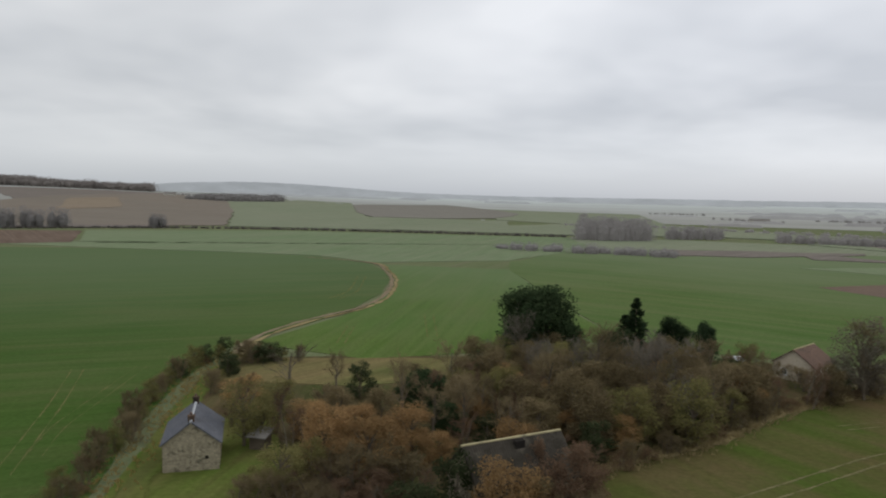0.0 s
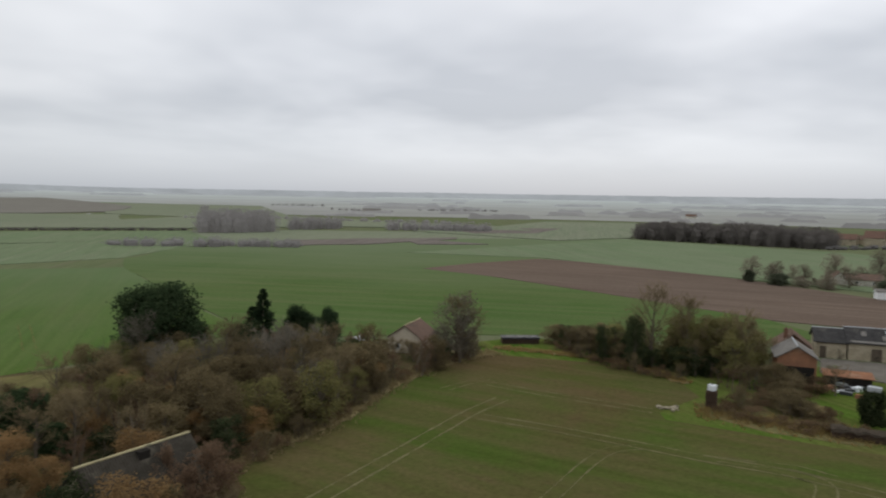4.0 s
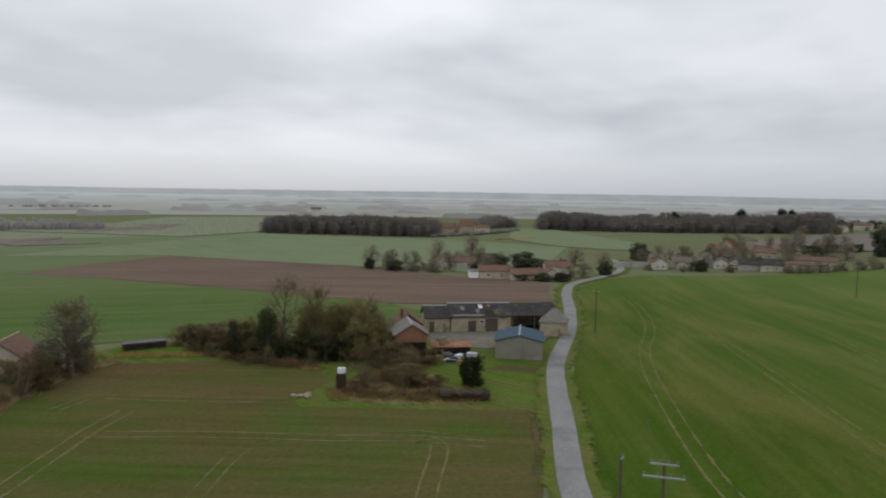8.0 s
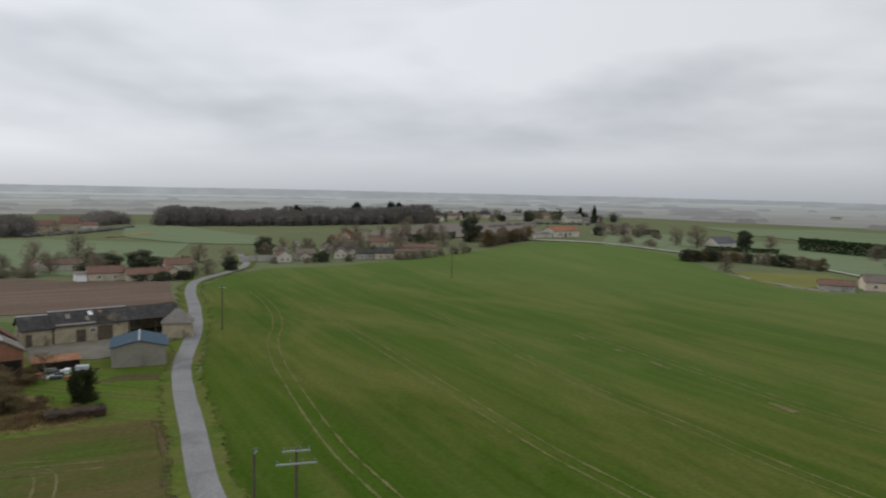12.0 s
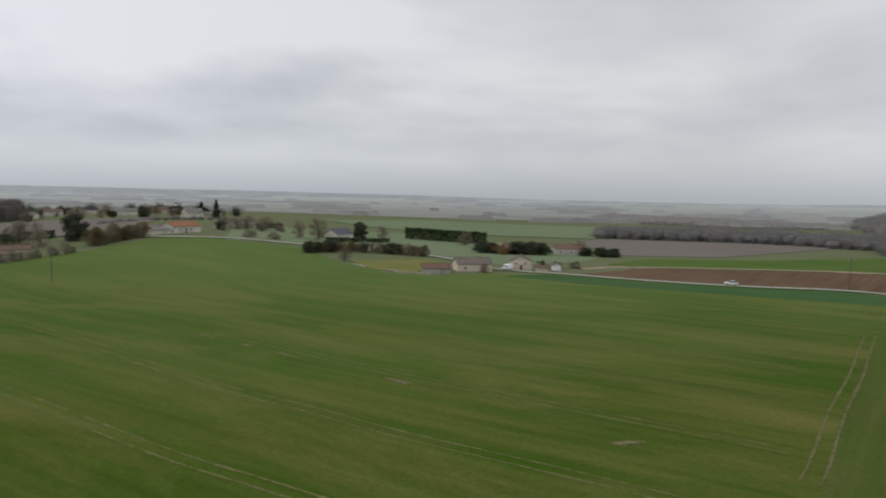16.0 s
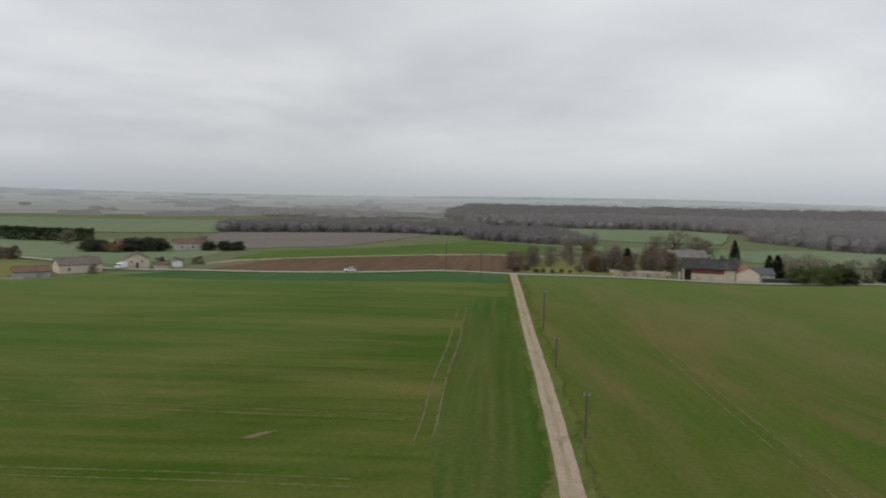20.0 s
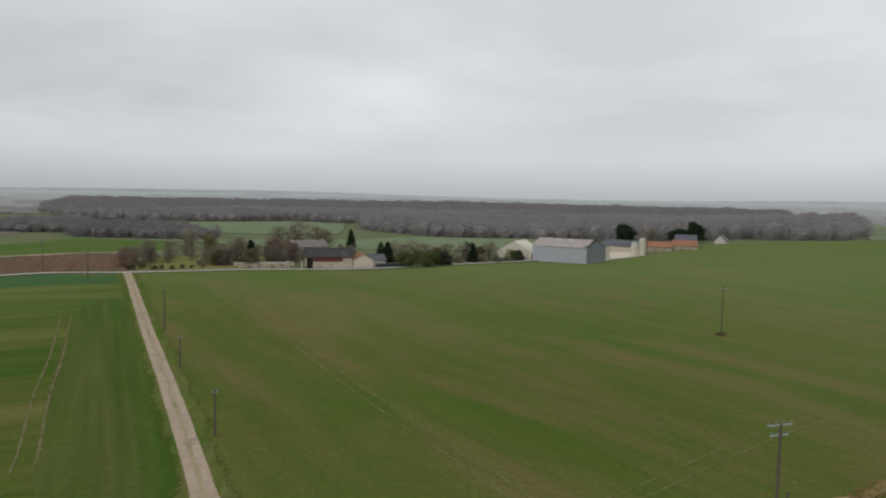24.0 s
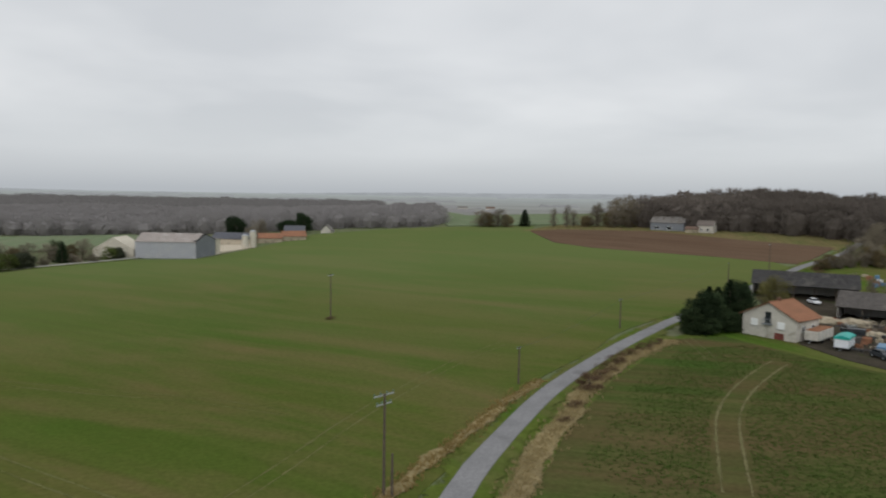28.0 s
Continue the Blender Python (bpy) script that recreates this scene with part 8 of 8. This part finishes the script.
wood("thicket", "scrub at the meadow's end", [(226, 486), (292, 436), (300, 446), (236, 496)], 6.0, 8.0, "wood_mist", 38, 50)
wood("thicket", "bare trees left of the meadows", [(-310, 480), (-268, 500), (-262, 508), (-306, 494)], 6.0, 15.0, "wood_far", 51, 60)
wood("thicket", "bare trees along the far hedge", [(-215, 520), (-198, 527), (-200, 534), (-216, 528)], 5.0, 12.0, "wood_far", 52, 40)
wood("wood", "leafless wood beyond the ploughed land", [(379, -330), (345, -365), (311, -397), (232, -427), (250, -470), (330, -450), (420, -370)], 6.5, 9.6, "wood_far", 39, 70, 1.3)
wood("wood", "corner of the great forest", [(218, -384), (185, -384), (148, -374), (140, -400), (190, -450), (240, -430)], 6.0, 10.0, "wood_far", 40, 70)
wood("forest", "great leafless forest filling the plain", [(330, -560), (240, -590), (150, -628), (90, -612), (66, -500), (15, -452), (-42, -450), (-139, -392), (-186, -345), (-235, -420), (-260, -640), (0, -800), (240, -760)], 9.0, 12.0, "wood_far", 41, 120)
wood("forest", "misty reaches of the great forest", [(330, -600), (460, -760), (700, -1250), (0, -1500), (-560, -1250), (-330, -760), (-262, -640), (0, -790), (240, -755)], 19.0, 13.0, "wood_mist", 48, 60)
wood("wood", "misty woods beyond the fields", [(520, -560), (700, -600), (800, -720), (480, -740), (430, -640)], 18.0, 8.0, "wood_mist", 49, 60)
hedge_far("far_hedge", "dark field hedge across the meadows", [(-299, 477), (-238, 510), (-164, 534), (-40, 531), (88, 506)], 2.4, 2.3, "wood_dusk", 42, 40, 0.8)
hedge_far("stream_hedge", "scattered bushes along a stream", [(32, 385), (48, 372), (60, 368), (76, 357)], 8.0, 5.0, "wood_mist", 43, 50)
hedge_far("far_hedge", "hedge below the far wood", [(390, 238), (440, 230), (500, 232)], 5.0, 3.0, "wood_far", 44)
hedge_far("orchard_row", "rows of vines on the ridge", [(420, -20), (470, -60), (480, -110)], 4.0, 2.5, "wood_far", 45)
hedge_far("far_trees", "trees of the hamlet on the ridge", [(615, 35), (612, 0), (615, -40), (595, -80), (560, -120)], 7.0, 8.0, "far_dark", 46, 60, 8.0)


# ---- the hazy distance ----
# haze painted as pale colour and glow, brighter towards bearing 22
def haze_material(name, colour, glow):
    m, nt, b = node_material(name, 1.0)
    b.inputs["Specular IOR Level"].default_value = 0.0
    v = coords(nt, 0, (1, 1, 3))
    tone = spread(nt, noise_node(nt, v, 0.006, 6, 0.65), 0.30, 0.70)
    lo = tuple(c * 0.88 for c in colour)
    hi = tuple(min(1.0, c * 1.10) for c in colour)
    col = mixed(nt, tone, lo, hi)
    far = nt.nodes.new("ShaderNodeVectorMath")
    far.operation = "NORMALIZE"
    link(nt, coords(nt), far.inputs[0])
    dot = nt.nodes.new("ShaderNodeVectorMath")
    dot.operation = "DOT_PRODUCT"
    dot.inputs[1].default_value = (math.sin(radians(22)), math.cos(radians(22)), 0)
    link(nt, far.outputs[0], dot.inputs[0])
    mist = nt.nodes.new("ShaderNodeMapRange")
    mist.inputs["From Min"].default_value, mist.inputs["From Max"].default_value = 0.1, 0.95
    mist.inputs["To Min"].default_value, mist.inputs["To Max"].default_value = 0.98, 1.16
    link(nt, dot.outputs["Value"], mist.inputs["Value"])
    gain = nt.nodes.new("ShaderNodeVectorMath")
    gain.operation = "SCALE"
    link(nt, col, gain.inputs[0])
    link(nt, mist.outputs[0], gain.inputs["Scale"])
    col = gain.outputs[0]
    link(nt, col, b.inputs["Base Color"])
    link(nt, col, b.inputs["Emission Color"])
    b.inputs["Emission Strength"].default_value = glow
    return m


def ridge_line(az, r, seed):
    """Height of the skyline above the eye's level, in metres, by bearing."""
    el = 0.05 + 0.74 * math.exp(-(wrapd(az, -15) / 10) ** 2) + 0.12 * math.exp(-(wrapd(az, 70) / 30) ** 2) - 0.30 * math.exp(-(wrapd(az, 135) / 22) ** 2) - 0.40 * math.exp(-(wrapd(az, 188) / 18) ** 2)
    return math.tan(radians(el)) * r


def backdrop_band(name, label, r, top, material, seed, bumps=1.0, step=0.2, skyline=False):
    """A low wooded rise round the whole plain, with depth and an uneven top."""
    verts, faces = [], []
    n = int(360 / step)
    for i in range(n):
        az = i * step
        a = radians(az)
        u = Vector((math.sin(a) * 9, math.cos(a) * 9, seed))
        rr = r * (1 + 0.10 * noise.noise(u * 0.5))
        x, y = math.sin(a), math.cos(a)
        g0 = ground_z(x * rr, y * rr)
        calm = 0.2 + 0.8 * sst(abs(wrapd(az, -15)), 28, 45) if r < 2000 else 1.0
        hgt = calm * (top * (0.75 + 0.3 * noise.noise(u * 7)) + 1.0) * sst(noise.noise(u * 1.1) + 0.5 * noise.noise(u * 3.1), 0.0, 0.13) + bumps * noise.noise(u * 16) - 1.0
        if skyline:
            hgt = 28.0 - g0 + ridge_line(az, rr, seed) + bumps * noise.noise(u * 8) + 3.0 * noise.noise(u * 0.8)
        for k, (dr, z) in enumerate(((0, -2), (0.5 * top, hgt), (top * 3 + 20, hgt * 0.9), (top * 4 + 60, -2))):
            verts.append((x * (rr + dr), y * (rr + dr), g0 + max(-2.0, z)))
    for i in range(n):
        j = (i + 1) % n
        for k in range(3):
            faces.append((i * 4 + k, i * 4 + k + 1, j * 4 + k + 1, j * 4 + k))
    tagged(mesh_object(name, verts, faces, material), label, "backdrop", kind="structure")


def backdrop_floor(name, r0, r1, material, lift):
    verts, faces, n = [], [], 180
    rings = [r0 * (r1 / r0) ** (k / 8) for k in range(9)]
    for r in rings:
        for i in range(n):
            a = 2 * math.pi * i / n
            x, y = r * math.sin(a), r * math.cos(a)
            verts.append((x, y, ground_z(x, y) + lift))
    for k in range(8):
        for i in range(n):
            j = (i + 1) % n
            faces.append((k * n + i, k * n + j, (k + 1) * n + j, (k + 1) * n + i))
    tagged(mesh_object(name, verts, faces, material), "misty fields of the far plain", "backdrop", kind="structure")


# each ring further out gets paler paint and more glow, imitating thickening haze
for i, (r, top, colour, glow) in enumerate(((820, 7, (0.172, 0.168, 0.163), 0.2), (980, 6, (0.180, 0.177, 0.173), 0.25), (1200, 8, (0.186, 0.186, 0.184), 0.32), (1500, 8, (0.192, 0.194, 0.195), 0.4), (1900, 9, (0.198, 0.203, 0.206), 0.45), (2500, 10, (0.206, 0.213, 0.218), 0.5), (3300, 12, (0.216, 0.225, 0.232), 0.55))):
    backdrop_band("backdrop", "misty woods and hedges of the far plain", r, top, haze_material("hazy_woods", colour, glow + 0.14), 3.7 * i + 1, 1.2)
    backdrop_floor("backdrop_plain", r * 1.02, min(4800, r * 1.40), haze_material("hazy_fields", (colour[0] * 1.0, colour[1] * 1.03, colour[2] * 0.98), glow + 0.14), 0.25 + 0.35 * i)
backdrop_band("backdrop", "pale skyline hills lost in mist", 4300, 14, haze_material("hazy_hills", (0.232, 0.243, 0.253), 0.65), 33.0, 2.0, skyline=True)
wood("ridge_wood", "dark wood on the far hilltop", [(-840, 920), (-700, 1030), (-560, 1120), (-470, 1160), (-500, 1200), (-760, 1090), (-900, 960)], 8.0, 17.0, "wood_dusk", 47, 50, 1.7)
# wood_mist: haze in the colour and the glow
wood("ridge_wood", "wood round a far farm, haze in its colour and glow", [(-345, 965), (-300, 962), (-240, 1062), (-252, 1100), (-330, 1010)], 9.0, 11.0, "wood_mist", 53, 50, 1.5)
# most far sheets below are paled by haze painted into their materials
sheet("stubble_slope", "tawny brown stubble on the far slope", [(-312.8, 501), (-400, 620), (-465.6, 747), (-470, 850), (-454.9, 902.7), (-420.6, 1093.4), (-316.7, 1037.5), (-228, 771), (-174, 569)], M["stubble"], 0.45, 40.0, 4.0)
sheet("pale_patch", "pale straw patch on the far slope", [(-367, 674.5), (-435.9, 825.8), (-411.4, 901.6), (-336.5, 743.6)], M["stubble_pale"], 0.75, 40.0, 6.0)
sheet("ridge_slope", "brown land below the ridge wood, greyed by painted haze", [(-470, 780), (-560, 880), (-640, 950), (-520, 1080), (-420, 1120), (-421, 1094), (-456, 903)], M["plough_far"], 0.40, 40.0, 4.0)
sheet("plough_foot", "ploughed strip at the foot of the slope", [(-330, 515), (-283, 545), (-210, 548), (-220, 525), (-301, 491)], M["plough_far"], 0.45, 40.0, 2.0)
sheet("green_slope", "green slope beyond the hedge, paled by painted haze", [(-169.7, 562), (-235, 801), (-240, 960), (-243, 1364), (-159, 1224), (-82, 771), (72, 779), (58, 621), (88, 530), (-37, 555)], M["far_meadow"], 0.45, 40.0, 4.0)
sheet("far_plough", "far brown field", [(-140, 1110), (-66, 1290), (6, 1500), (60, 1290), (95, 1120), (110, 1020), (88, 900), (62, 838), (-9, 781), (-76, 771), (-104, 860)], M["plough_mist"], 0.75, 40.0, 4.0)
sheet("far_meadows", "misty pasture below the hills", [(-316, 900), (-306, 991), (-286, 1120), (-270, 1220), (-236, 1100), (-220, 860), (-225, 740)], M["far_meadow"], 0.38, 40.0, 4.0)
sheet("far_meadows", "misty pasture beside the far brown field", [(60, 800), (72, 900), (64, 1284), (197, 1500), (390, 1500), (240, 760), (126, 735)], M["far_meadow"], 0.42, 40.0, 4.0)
sheet("far_meadows", "green meadows beyond the hedge, paled by painted haze", [(-40, 555), (90, 528), (210, 532), (330, 440), (350, 500), (239, 755), (126, 728)], M["far_meadow"], 0.7, 40.0, 4.0)
sheet("far_crop", "green crop beside the wood, paled by painted haze", [(238, 462), (285, 468), (469, 598), (551, 548), (349, 352), (279, 346)], M["far_meadow"], 0.5, 40.0, 2.0)
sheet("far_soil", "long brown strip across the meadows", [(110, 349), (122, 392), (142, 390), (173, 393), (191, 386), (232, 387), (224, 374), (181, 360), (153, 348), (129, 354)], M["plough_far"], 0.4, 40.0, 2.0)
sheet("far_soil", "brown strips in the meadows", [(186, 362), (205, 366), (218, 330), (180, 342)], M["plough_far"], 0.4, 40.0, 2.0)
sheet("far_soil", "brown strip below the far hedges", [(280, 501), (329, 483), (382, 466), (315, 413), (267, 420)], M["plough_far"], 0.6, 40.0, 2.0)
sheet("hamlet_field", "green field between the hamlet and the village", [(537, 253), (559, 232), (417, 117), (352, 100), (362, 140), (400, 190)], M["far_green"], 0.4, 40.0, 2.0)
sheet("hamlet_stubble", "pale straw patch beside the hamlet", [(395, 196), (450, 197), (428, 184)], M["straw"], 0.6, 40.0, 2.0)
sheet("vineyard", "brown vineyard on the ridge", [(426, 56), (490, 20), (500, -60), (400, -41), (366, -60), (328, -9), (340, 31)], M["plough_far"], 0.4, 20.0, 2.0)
sheet("ridge_far_green", "green field beyond the rise, paled by painted haze", [(572, -196), (640, -330), (511, -448), (369, -319), (412, -259), (487, -200)], M["far_green"], 0.5, 40.0, 2.0)
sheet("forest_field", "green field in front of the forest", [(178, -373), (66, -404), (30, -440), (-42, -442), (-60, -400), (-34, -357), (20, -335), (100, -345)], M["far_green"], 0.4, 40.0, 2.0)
sheet("forest_clearing", "green clearing in the forest, paled by painted haze", [(222, -569), (154, -620), (100, -600), (80, -455), (121, -440), (166, -438)], M["far_green"], 0.5, 40.0, 2.0)
sheet("crest_far_green", "green land beyond the crest, paled by painted haze", [(-492, -873), (-330, -400), (-252, -300), (-190, -335), (-234, -420)], M["far_green"], 0.5, 40.0, 2.0)
# far hedges in the glowing, haze-painted woodland colour
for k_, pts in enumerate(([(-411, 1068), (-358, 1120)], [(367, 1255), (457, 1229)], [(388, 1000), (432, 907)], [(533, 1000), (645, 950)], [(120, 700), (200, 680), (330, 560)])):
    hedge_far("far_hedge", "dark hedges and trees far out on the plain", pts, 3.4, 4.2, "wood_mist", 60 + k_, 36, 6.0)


# ---- weeds on the slope by the lane ----
def weed_patch(poly, count, size, seed):
    rnd = random.Random(seed)
    xs, ys = [p[0] for p in poly], [p[1] for p in poly]
    verts, faces = [], []
    ruts = curve_points(BANK_RUT, 1.5)
    while count:
        x, y = rnd.uniform(min(xs), max(xs)), rnd.uniform(min(ys), max(ys))
        away = (y + 60) * 0.76 - (x + 46) * 0.65
        dense = noise.noise(Vector((x * 0.09, y * 0.09, 3.0))) * 0.8 + 1.0 * sst(away, 3, 17) - 0.45
        if not inside(x, y, poly) or dense < rnd.uniform(-0.5, 0.4) or any((x - q.x) ** 2 + (y - q.y) ** 2 < 4.4 for q in ruts):
            continue
        count -= 1
        for k in range(4):
            leaf_quad(verts, faces, Vector((x + rnd.uniform(-0.2, 0.2), y + rnd.uniform(-0.2, 0.2), ground_z(x, y) + rnd.uniform(0.06, 0.14))), size, rnd, 3.0)
    tagged(mesh_object("weeds", verts, faces, M["weed_green"]), "low green weeds scattered over bare soil", "weeds", kind="stuff")


weed_patch([(-42, -50), (-53, -60), (-75, -76), (-100, -90), (-116, -88), (-116, -64), (-100, -42), (-60, -24)], 15000, 0.15, 71)
